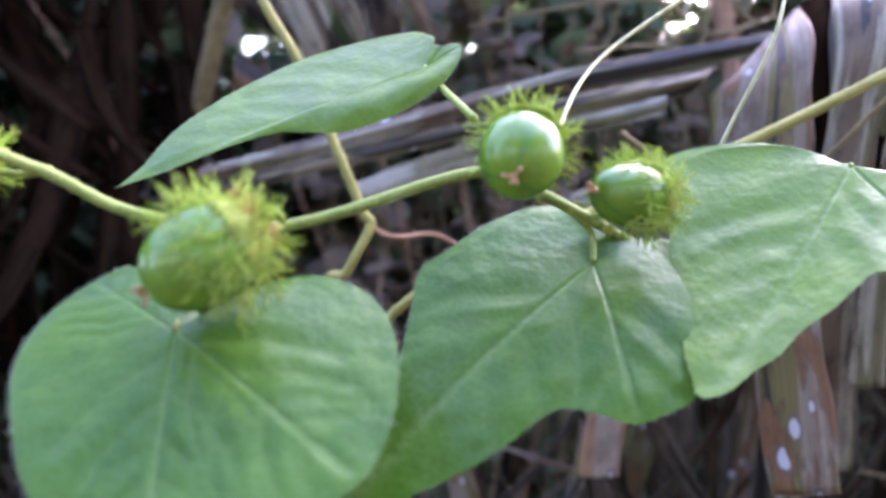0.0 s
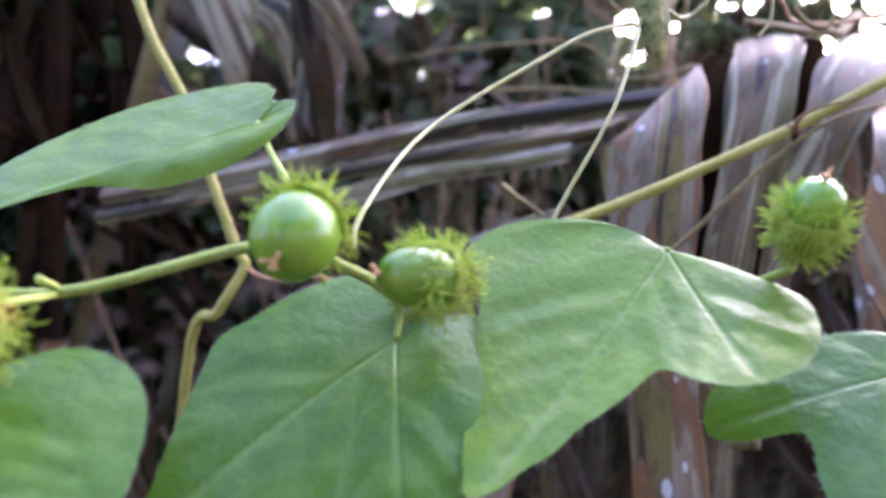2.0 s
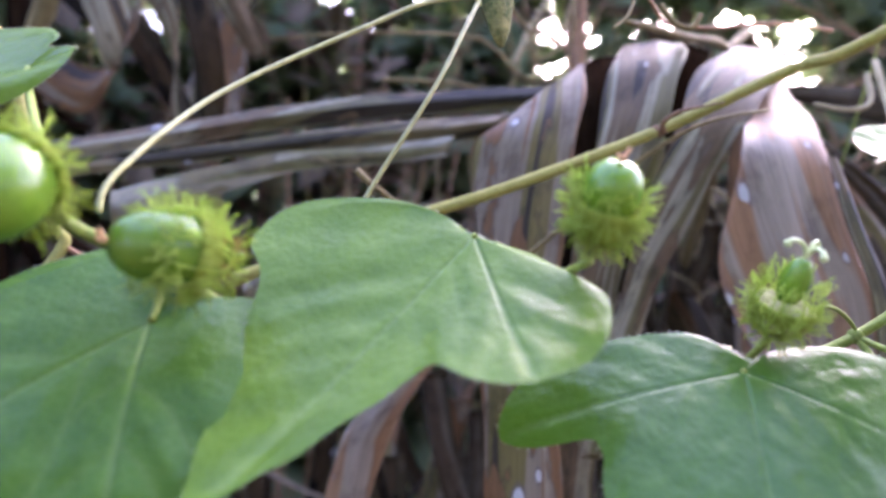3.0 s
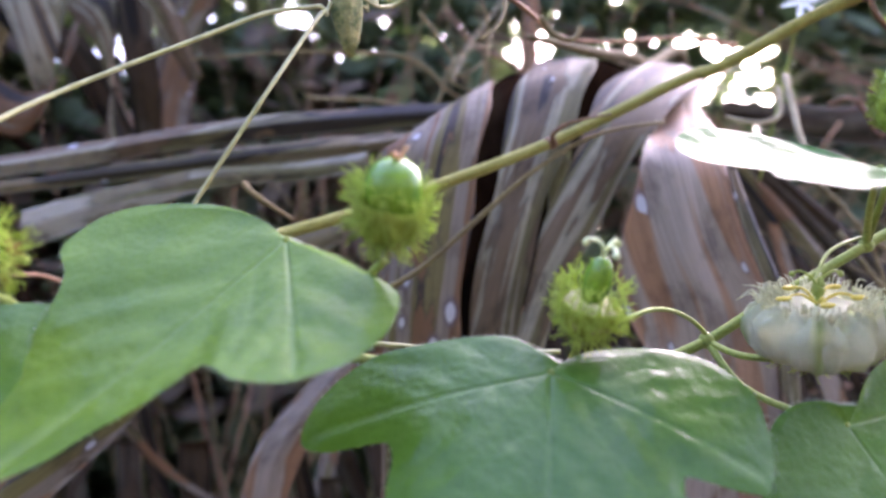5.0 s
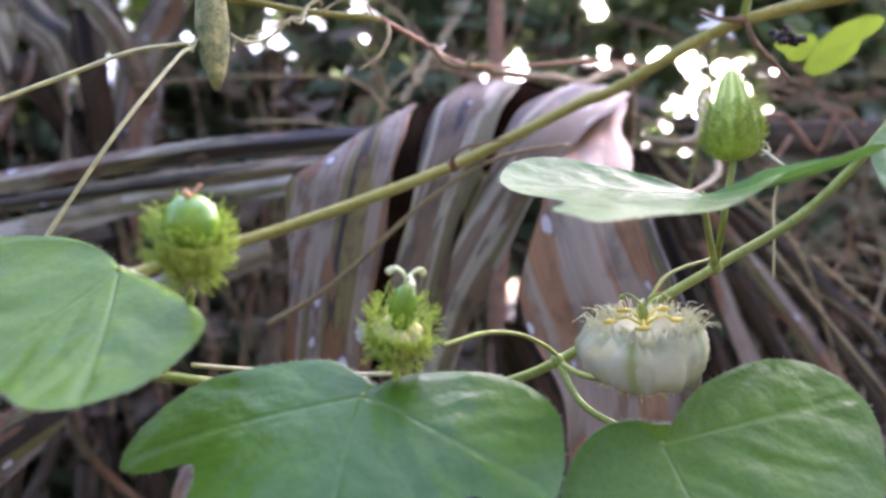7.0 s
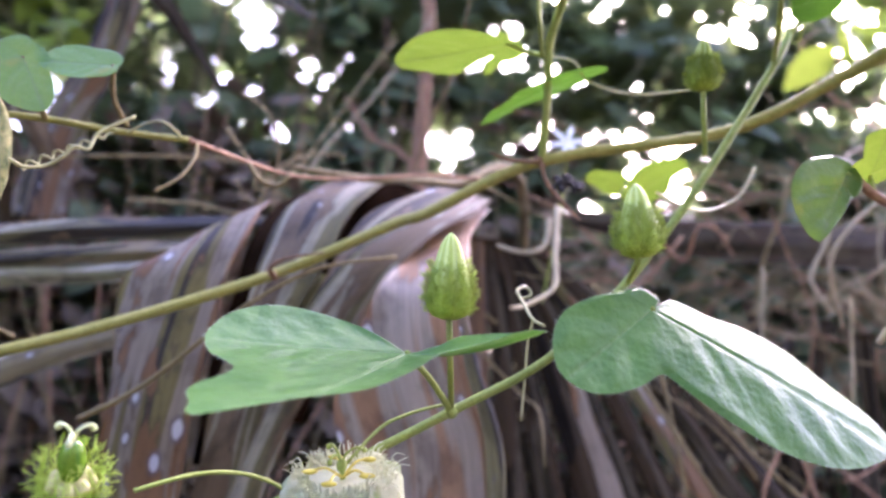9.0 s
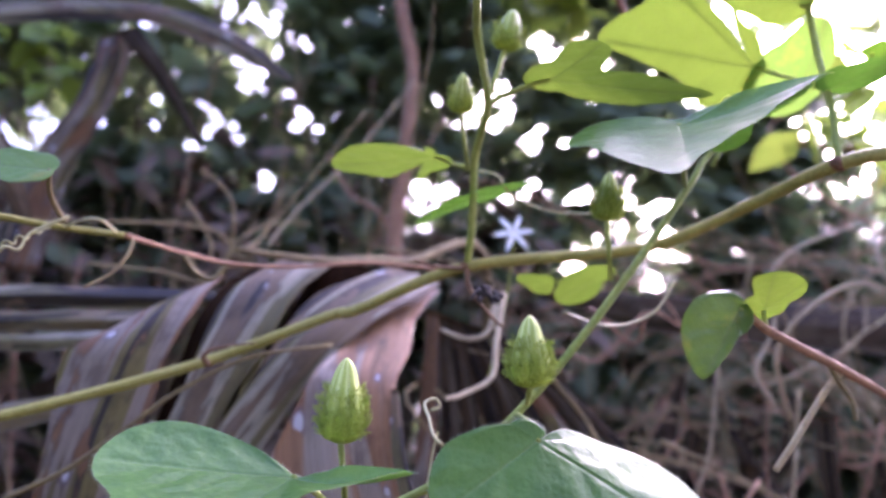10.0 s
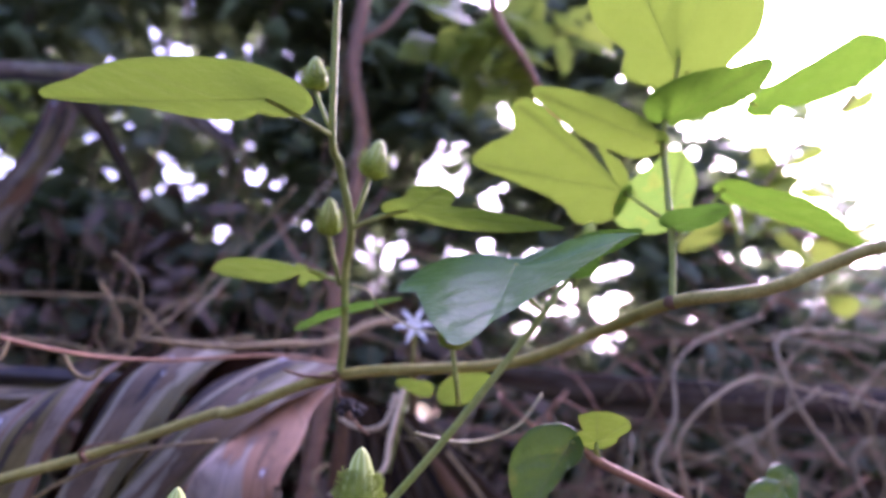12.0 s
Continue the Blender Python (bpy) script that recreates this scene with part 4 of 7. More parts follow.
for k, (x, y, hh, n) in enumerate([(-3.5, 6, 2.2, 1800), (-0.6, 7.5, 1.9, 1500), (5.2, 7, 1.7, 1500), (8, 9, 2.0, 1500), (-8, 9, 2.6, 1800)]):
    tr = thing("tree", (x, y, 0.62), "broad dark tree with dense green crown", "tree", "trees behind the thicket")
    part("trunk", Build().tube([(x, y, 0.6), (x + 0.1, y, 0.4 + hh * 0.25), (x, y + 0.1, hh * 0.7), (x + 0.2, y, hh)], [0.1, 0.08, 0.06, 0.02], 10), BARK, tr, "", (x, y, 0.6))
    part("crown", leaf_cloud(Build(), (x, y, hh * 0.55 + 0.3), (2.2, 1.4, hh * 0.45), n * 2, 0.22, 70 + k, 26), BUSH, tr, "", (x, y, hh * 0.6))

for k, (x, y, hh, n) in enumerate([(-3.4, 6.4, 5.6, 1500), (-1.2, 5.8, 6.2, 1500), (0.9, 6.2, 6.0, 1400), (2.9, 6.0, 5.4, 1300), (4.9, 6.6, 4.2, 1200)]):
    tr = thing("tree", (x, y, 0.62), "tall slender tree with fine feathery leaves", "tree", "tall trees behind the thicket")
    part("trunk", Build().tube([(x, y, 0.6), (x + 0.1, y, 1.8), (x - 0.1, y + 0.1, hh * 0.6), (x + 0.15, y, hh * 0.95)], [0.09, 0.07, 0.05, 0.015], 10), BARK, tr, "", (x, y, 0.6))
    rr = random.Random(500 + k)
    for j in range(9):
        z0 = rr.uniform(0.25, 0.8) * hh
        dx, dy = rr.uniform(-1.2, 1.2), rr.uniform(-0.7, 0.7)
        twig("branch", [(x, y, z0), (x + dx * 0.5, y + dy * 0.5, z0 + 0.25), (x + dx, y + dy, z0 + rr.uniform(0.2, 0.7))], 0.02, BARK, "", parent=tr, seed=j)
    part("crown", leaf_cloud(Build(), (x, y, hh * 0.58), (1.5, 1.0, hh * 0.44), n, 0.13, 520 + k, 60), BUSH, tr, "", (x, y, hh * 0.6))

# Unseen trees behind the camera, added to block sky and break up leaf gloss.
for k, (x, y, hh, n) in enumerate([(-3.2, -2.6, 4.6, 1500), (-0.9, -3.8, 5.2, 1700), (1.4, -3.0, 4.4, 1500), (3.6, -1.8, 4.8, 1500), (-4.2, 0.4, 4.6, 1500)]):
    tr = thing("tree", (x, y, 0.6), "leafy tree closing the other side of the path", "tree", "trees across the path")
    part("trunk", Build().tube([(x, y, 0.55), (x + 0.1, y, 1.6), (x - 0.05, y + 0.1, 2.8), (x + 0.1, y, hh)], [0.13, 0.11, 0.08, 0.03], 10), BARK, tr, "", (x, y, 0.6))
    part("crown", leaf_cloud(Build(), (x, y, hh * 0.62), (1.5, 1.1, hh * 0.34), n * 2, 0.18, 170 + k, 26), BUSH, tr, "", (x, y, hh * 0.6))

for k, (x, y, zz, rad) in enumerate([(-2.1, 1.3, 1.2, 0.5), (-2.9, 0.8, 1.0, 0.45), (-1.9, 2.2, 1.5, 0.6), (-0.4, 2.1, 1.2, 0.5), (1.7, 2.3, 1.0, 0.45), (2.3, 1.5, 1.05, 0.4), (2.9, 0.7, 0.95, 0.4), (2.6, 2.4, 1.1, 0.5), (-3.4, -0.9, 0.95, 0.4), (3.3, -0.6, 0.9, 0.35)]):
    sh = thing("shrub", (x, y, 0.66), "low green shrub at the side of the thicket", "shrub", "shrubs beside the thicket")
    part("crown", leaf_cloud(Build(), (x, y, zz - 0.1), (rad * 1.3, rad, rad * 0.7), 2200, 0.085, 300 + k, 18), BUSH, sh, "small dark green leaves", (x, y, zz))
    for j in range(5):
        rr = random.Random(k * 7 + j)
        ex, ey = x + rr.uniform(-rad, rad), y + rr.uniform(-rad, rad)
        twig("branch", [(x, y, 0.6), (x * 0.7 + ex * 0.3, y * 0.7 + ey * 0.3, 0.6 + (zz - 0.6) * 0.4), (ex, ey, zz + rr.uniform(-0.1, 0.25))], 0.008, BARK, "", parent=sh, seed=j)
lrng = np.random.default_rng(5)
spot = lrng.normal(0, 1.3, (5000, 2)) + np.array((0.3, 0.4))
litter = np.stack([spot[:, 0], spot[:, 1], 0.66 + 0.2 * np.exp(-(spot[:, 0] / 4) ** 2 - (spot[:, 1] / 4) ** 2) * np.clip((spot[:, 1] - 0.3) / 1.2, 0, 1)], -1)
tagged(part("leaf_litter", leaves_at(Build(), litter, 0.075, lrng, 0.25), BUSH_DRY, None, "", (0.3, 0.4, 0.66)), "fallen brown leaves covering the bank", "leaf litter", kind="stuff")

# ---- dead palm frond ----
palm = thing("palm_frond", (0.2829, 0.4000, 1.3259), "dead fan palm frond, grey and brown, drooping over the bank", "palm frond")
blade(palm, [((0.2253, 0.4050, 1.3213), (0.2210, 0.4050, 1.3185)), ((0.2185, 0.3850, 1.3080), (0.1937, 0.3850, 1.2999)), ((0.2134, 0.3720, 1.2900), (0.1689, 0.3720, 1.2806)), ((0.2088, 0.3660, 1.2714), (0.1540, 0.3660, 1.2685)), ((0.2049, 0.3640, 1.2557), (0.1521, 0.3640, 1.2501)), ((0.1990, 0.3600, 1.2221), (0.1515, 0.3600, 1.2235)), ((0.1945, 0.3570, 1.1896), (0.1515, 0.3570, 1.1914)), ((0.1918, 0.3550, 1.1608), (0.1514, 0.3550, 1.1630)), ((0.1905, 0.3500, 1.1220), (0.1512, 0.3500, 1.1247)), ((0.1890, 0.3450, 1.0552), (0.1535, 0.3450, 1.0586))], PALM_BROWN, label="blotched brown leaflet with pale lichen spots", seed=1, across=18, pleat=0.07)
# Two strips added behind the leaflets to paint the shadow in their gaps.
blade(palm, [((0.2594, 0.4300, 1.3356), (0.2254, 0.4300, 1.3243)), ((0.2482, 0.4020, 1.2988), (0.2134, 0.4020, 1.2921)), ((0.2365, 0.3920, 1.2328), (0.2000, 0.3920, 1.2306)), ((0.2229, 0.3880, 1.1619), (0.1907, 0.3880, 1.1636))], PALM_SHADED, label="blackened leaflet behind the others", seed=2, across=6)
blade(palm, [((0.3229, 0.4350, 1.3412), (0.2839, 0.4350, 1.3449)), ((0.2969, 0.4000, 1.2910), (0.2613, 0.4000, 1.2878)), ((0.2739, 0.3900, 1.2450), (0.2400, 0.3900, 1.2458)), ((0.2503, 0.3880, 1.1863), (0.2239, 0.3880, 1.1875))], PALM_SHADED, label="blackened leaflet behind the others", seed=18, across=6)
blade(palm, [((0.2982, 0.4250, 1.3424), (0.2585, 0.4250, 1.3400)), ((0.2806, 0.3900, 1.3231), (0.2356, 0.3900, 1.3155)), ((0.2672, 0.3750, 1.2969), (0.2241, 0.3750, 1.2826)), ((0.2558, 0.3700, 1.2716), (0.2168, 0.3700, 1.2548)), ((0.2435, 0.3680, 1.2430), (0.2081, 0.3680, 1.2223)), ((0.2334, 0.3680, 1.2091), (0.2016, 0.3680, 1.1890)), ((0.2270, 0.3680, 1.1757), (0.1976, 0.3680, 1.1621)), ((0.2221, 0.3700, 1.1394), (0.1926, 0.3700, 1.1293)), ((0.2148, 0.3750, 1.0550), (0.1860, 0.3750, 1.0576))], PALM_GREY, label="weathered lilac-grey leaflet", seed=3, across=16, pleat=0.05)
blade(palm, [((0.3714, 0.4200, 1.3332), (0.3325, 0.4200, 1.3406)), ((0.3410, 0.3900, 1.3120), (0.2922, 0.3900, 1.3190)), ((0.3120, 0.3700, 1.2889), (0.2698, 0.3700, 1.2901)), ((0.2936, 0.3640, 1.2684), (0.2562, 0.3640, 1.2642)), ((0.2734, 0.3620, 1.2354), (0.2417, 0.3620, 1.2331)), ((0.2556, 0.3600, 1.2066), (0.2316, 0.3600, 1.2029)), ((0.2435, 0.3600, 1.1814), (0.2243, 0.3600, 1.1763)), ((0.2330, 0.3600, 1.1521), (0.2163, 0.3600, 1.1501)), ((0.2248, 0.3600, 1.1029), (0.2040, 0.3600, 1.1044))], PALM_GREY, label="", seed=4, across=16, pleat=0.06)
blade(palm, [((0.3700, 0.4300, 1.3301), (0.3477, 0.4300, 1.3251)), ((0.3526, 0.4000, 1.3066), (0.3267, 0.4000, 1.3056)), ((0.3441, 0.3700, 1.2837), (0.3059, 0.3700, 1.2824)), ((0.3369, 0.3450, 1.2589), (0.2870, 0.3450, 1.2597)), ((0.3411, 0.3360, 1.2251), (0.2693, 0.3360, 1.2126)), ((0.3532, 0.3320, 1.1835), (0.2760, 0.3320, 1.1755)), ((0.3552, 0.3300, 1.1320), (0.2868, 0.3300, 1.1412)), ((0.3523, 0.3300, 1.0597), (0.2966, 0.3300, 1.0701))], PALM_TAN, label='wide tan leaflet with pale grey patches', seed=5, across=16, pleat=0.05)
blade(palm, [((0.3370, 0.3420, 1.2584), (0.3328, 0.3420, 1.2584)), ((0.3426, 0.3330, 1.2247), (0.3354, 0.3330, 1.2235)), ((0.3555, 0.3290, 1.1835), (0.3459, 0.3290, 1.1824)), ((0.3576, 0.3270, 1.1324), (0.3473, 0.3270, 1.1330)), ((0.3554, 0.3270, 1.0606), (0.3446, 0.3270, 1.0615))], PALM_GREY, label='bleached pale edge strip', seed=17, pleat=0.05, across=4)
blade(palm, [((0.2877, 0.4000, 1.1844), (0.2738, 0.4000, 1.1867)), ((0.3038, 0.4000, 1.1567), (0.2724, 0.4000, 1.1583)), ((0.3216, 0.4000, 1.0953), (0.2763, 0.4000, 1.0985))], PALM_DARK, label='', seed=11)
blade(palm, [((0.2611, 0.3750, 1.2725), (0.2539, 0.3750, 1.2733)), ((0.2586, 0.3740, 1.2595), (0.2487, 0.3740, 1.2580)), ((0.2510, 0.3740, 1.2372), (0.2461, 0.3740, 1.2367))], PALM_YELLOW, label='', seed=12)
blade(palm, [((-0.0332, 0.3700, 1.1193), (-0.0177, 0.3700, 1.0885)), ((0.0133, 0.3700, 1.1533), (0.0239, 0.3700, 1.1290)), ((0.0455, 0.3750, 1.1722), (0.0495, 0.3750, 1.1576)), ((0.0716, 0.3900, 1.1848), (0.0714, 0.3900, 1.1726))], PALM_BROWN, label='', seed=13)
blade(palm, [((0.1318, 0.4300, 1.1627), (0.1522, 0.4300, 1.1617)), ((0.1083, 0.4250, 1.1376), (0.1314, 0.4250, 1.1362)), ((0.0842, 0.4200, 1.1090), (0.1148, 0.4200, 1.1117)), ((0.0759, 0.4200, 1.0823), (0.1012, 0.4200, 1.0803)), ((0.0691, 0.4200, 1.0511), (0.0942, 0.4200, 1.0489))], PALM_TAN, label='', seed=14)
blade(palm, [((-0.1688, 0.4900, 1.2765), (-0.1686, 0.4900, 1.2643)), ((-0.0606, 0.4700, 1.2887), (-0.0606, 0.4700, 1.2751)), ((0.0804, 0.4500, 1.3080), (0.0802, 0.4500, 1.2933)), ((0.2067, 0.4300, 1.3140), (0.2062, 0.4300, 1.3005)), ((0.3044, 0.4300, 1.3205), (0.2998, 0.4300, 1.3054))], PALM_GREY, label='', seed=6, pleat=0.3)
blade(palm, [((-0.1753, 0.4950, 1.2613), (-0.1751, 0.4950, 1.2513)), ((-0.0629, 0.4750, 1.2730), (-0.0629, 0.4750, 1.2649)), ((0.0792, 0.4550, 1.2906), (0.0790, 0.4550, 1.2776)), ((0.1927, 0.4450, 1.3011), (0.1700, 0.4450, 1.2837))], PALM_OLIVE, label='', seed=7, pleat=0.3)
blade(palm, [((-0.0532, 0.4500, 1.2503), (-0.0509, 0.4500, 1.2265)), ((0.0435, 0.4400, 1.2713), (0.0445, 0.4400, 1.2581)), ((0.1085, 0.4400, 1.2773), (0.1091, 0.4400, 1.2666)), ((0.1512, 0.4300, 1.2824), (0.1484, 0.4300, 1.2698))], PALM_OLIVE, label='', seed=8)
blade(palm, [((0.0279, 0.4200, 1.2004), (0.0299, 0.4200, 1.1751)), ((0.0860, 0.4200, 1.2266), (0.0873, 0.4200, 1.2069)), ((0.1357, 0.4200, 1.2407), (0.1364, 0.4200, 1.2271))], PALM_OLIVE, label='', seed=9)
blade(palm, [((0.3722, 0.5000, 1.3206), (0.3859, 0.5000, 1.3188)), ((0.3716, 0.5000, 1.2233), (0.3877, 0.5000, 1.2234)), ((0.3659, 0.4800, 1.0861), (0.3876, 0.4800, 1.0853)), ((0.3684, 0.4600, 1.0175), (0.3901, 0.4600, 1.0161))], PALM_BROWN, label='', seed=20)
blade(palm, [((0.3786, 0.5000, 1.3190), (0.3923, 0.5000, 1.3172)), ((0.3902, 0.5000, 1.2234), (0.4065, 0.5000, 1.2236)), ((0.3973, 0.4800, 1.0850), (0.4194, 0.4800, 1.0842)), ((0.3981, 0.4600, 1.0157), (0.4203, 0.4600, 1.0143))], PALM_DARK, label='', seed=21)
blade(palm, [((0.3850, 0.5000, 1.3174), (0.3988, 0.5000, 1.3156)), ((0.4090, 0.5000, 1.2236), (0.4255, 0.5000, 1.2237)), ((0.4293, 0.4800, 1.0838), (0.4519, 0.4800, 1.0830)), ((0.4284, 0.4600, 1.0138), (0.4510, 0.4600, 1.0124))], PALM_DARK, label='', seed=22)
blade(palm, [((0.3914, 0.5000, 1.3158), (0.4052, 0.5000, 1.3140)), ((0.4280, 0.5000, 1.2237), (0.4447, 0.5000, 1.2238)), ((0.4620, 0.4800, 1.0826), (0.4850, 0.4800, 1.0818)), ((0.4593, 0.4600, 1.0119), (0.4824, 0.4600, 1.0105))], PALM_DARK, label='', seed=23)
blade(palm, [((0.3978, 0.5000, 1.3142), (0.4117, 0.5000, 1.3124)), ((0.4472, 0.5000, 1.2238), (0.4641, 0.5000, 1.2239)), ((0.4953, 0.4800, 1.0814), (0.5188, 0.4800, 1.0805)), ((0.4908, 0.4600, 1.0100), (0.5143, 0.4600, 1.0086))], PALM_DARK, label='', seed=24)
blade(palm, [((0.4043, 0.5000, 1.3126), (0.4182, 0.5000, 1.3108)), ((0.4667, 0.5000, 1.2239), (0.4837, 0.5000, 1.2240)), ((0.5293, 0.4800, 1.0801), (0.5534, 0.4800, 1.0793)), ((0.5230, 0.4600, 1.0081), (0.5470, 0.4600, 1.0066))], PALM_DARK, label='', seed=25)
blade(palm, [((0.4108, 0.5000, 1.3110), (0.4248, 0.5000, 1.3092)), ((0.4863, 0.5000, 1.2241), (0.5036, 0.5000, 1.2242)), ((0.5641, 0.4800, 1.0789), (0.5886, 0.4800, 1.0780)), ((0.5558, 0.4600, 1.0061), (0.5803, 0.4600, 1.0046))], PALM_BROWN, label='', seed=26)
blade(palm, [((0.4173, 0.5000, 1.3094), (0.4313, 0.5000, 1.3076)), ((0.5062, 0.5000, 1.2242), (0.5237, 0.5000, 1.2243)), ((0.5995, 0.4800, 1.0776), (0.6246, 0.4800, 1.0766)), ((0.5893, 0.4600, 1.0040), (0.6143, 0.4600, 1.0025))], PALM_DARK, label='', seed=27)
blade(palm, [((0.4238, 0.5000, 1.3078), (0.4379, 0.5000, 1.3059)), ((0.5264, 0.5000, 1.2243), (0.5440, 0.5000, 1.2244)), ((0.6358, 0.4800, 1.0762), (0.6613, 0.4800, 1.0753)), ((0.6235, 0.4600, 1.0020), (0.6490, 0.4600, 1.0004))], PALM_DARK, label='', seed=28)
blade(palm, [((0.4297, 0.4550, 1.2391), (0.4382, 0.4550, 1.2371)), ((0.4413, 0.4550, 1.1908), (0.4541, 0.4550, 1.1907)), ((0.4569, 0.4550, 1.1431), (0.4720, 0.4550, 1.1468)), ((0.4742, 0.4550, 1.0884), (0.4914, 0.4550, 1.0916))], PALM_TAN, label='', seed=31, pleat=0.04)

# ---- the vines ----
vine = thing("passion_vine", (-0.0959, 0.1600, 1.2303), "green passion vine with hairy lobed leaves and bristly fruits", "vine")
part("stem", Build().tube([(-0.4500, 0.5000, 0.6600), (-0.3600, 0.3400, 0.9500), (-0.2200, 0.2000, 1.1800), (-0.1306, 0.1550, 1.2397), (-0.0989, 0.1650, 1.2312), (-0.0761, 0.1720, 1.2171), (-0.0410, 0.1780, 1.2102), (0.0106, 0.1830, 1.2197), (0.0292, 0.1900, 1.2122), (0.0421, 0.1950, 1.2047), (0.0736, 0.2050, 1.1871), (0.1281, 0.2150, 1.1810), (0.1922, 0.2220, 1.1679), (0.2314, 0.2260, 1.1726), (0.2526, 0.2266, 1.1793), (0.2765, 0.2260, 1.1922), (0.3089, 0.2224, 1.2094), (0.3436, 0.2220, 1.2280), (0.3693, 0.2150, 1.2538), (0.4008, 0.2150, 1.2932), (0.4435, 0.2220, 1.3533), (0.4599, 0.2300, 1.3756), (0.4874, 0.2400, 1.3993)], [0.0016]*9 + [0.0017]*8 + [0.0017]*4 + [0.0013]*2, 10), STEM_GREEN, vine, "", (-0.4500, 0.5000, 0.6600))
leaf(vine, (-0.0612, 0.1520, 1.1883), (0.0601, -0.7668, -0.6390), (0.0000, -0.6402, 0.7682), [(1, 49.9), (16, 53.1), (30, 53.6), (40, 53.9), (48, 54.1), (61, 52.1), (75, 49.7), (91, 47.5), (105, 44.3), (119, 38.1), (130, 29.4), (137, 19.6), (141, 5.0), (203, 27.0), (213, 37.6), (236, 37.6), (257, 36.1), (280, 34.7), (301, 35.3), (320, 39.4), (332, 42.8), (346, 45.8)], LEAF, petiole=[(-0.0761, 0.1720, 1.2171), (-0.0696, 0.1850, 1.2029)], label='broad heart-shaped matt green leaf', seed=1, droop=0.15, wave=0.0024)
leaf(vine, (0.0417, 0.1920, 1.1919), (-0.7675, -0.5151, -0.3815), (0.0000, -0.5952, 0.8036), [(0, 96.2), (8, 78.5), (15, 66.1), (23, 52.2), (29, 47.2), (39, 46.7), (48, 48.4), (58, 46.9), (69, 45.2), (83, 40.3), (107, 35.1), (126, 32.7), (149, 31.2), (163, 26.6), (174, 14.4), (225, 16.1), (237, 24.4), (254, 28.4), (280, 32.1), (306, 40.8), (315, 48.6), (328, 51.8), (339, 57.1), (348, 64.2), (354, 71.5), (357, 80.1)], LEAF, petiole=[(0.0355, 0.1920, 1.2085), (0.0427, 0.1960, 1.2006)], label='lobed green leaf with a pale midrib', seed=2, droop=0.25, puff=0.01, wave=0.0026)
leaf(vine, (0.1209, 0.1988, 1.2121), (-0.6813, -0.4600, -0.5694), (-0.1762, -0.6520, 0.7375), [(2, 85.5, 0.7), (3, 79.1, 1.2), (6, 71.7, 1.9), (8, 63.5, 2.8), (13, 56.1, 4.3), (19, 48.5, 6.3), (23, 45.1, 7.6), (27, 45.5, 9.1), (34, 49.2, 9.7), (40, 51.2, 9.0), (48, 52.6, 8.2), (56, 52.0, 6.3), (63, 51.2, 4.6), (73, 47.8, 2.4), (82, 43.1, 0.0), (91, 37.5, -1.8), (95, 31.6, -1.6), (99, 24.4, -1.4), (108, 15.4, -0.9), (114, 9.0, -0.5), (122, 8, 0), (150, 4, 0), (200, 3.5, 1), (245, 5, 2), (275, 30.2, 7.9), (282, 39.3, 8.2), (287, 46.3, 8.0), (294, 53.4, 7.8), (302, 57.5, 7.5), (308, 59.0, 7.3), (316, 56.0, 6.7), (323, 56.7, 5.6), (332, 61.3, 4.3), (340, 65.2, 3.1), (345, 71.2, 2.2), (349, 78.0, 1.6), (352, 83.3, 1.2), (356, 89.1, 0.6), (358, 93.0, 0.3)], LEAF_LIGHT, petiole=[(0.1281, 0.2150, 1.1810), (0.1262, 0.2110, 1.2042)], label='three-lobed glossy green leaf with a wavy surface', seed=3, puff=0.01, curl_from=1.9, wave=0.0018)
leaf(vine, (0.1864, 0.1830, 1.1767), (-0.2432, -0.7149, -0.6555), (-0.1044, -0.6526, 0.7505), [(12, 59.9), (25, 55.3), (37, 47.3), (51, 38.1), (56, 42.3), (64, 53.8), (73, 54.1), (83, 52.9), (95, 51.4), (105, 45.9), (114, 36.9), (123, 25.0), (136, 12.6), (145, 5.2), (204, 8.7), (222, 15.6), (242, 22.7), (257, 33.4), (265, 45.1), (274, 54.5), (282, 60.7), (290, 62.9), (295, 57.1), (301, 43.9), (308, 44.8), (312, 48.1), (320, 53.2), (330, 57.9), (343, 59.7), (358, 61.1)], LEAF_DEEP, petiole=[(0.2314, 0.2260, 1.1726), (0.1976, 0.2000, 1.1759)], label='deep green three-lobed leaf with a satin sheen', seed=4, droop=0.12, puff=0.005, wave=0.002)
leaf(vine, (0.2689, 0.1850, 1.1592), (0.1150, -0.6206, -0.7757), (0.0000, -0.7809, 0.6247), [(0, 45.3), (28, 47.5), (55, 55.1), (76, 63.2), (92, 68.5), (104, 63.6), (114, 51.0), (122, 33.5), (132, 16.1), (136, 5.3), (192, 4.8), (231, 11.3), (259, 21.5), (276, 29.7), (288, 37.0), (301, 43.7), (318, 44.1), (337, 45.2)], LEAF, petiole=[(0.2526, 0.2266, 1.1793), (0.2561, 0.2150, 1.1670), (0.2641, 0.2050, 1.1609)], label='deep green leaf in shade under the flower', seed=5)
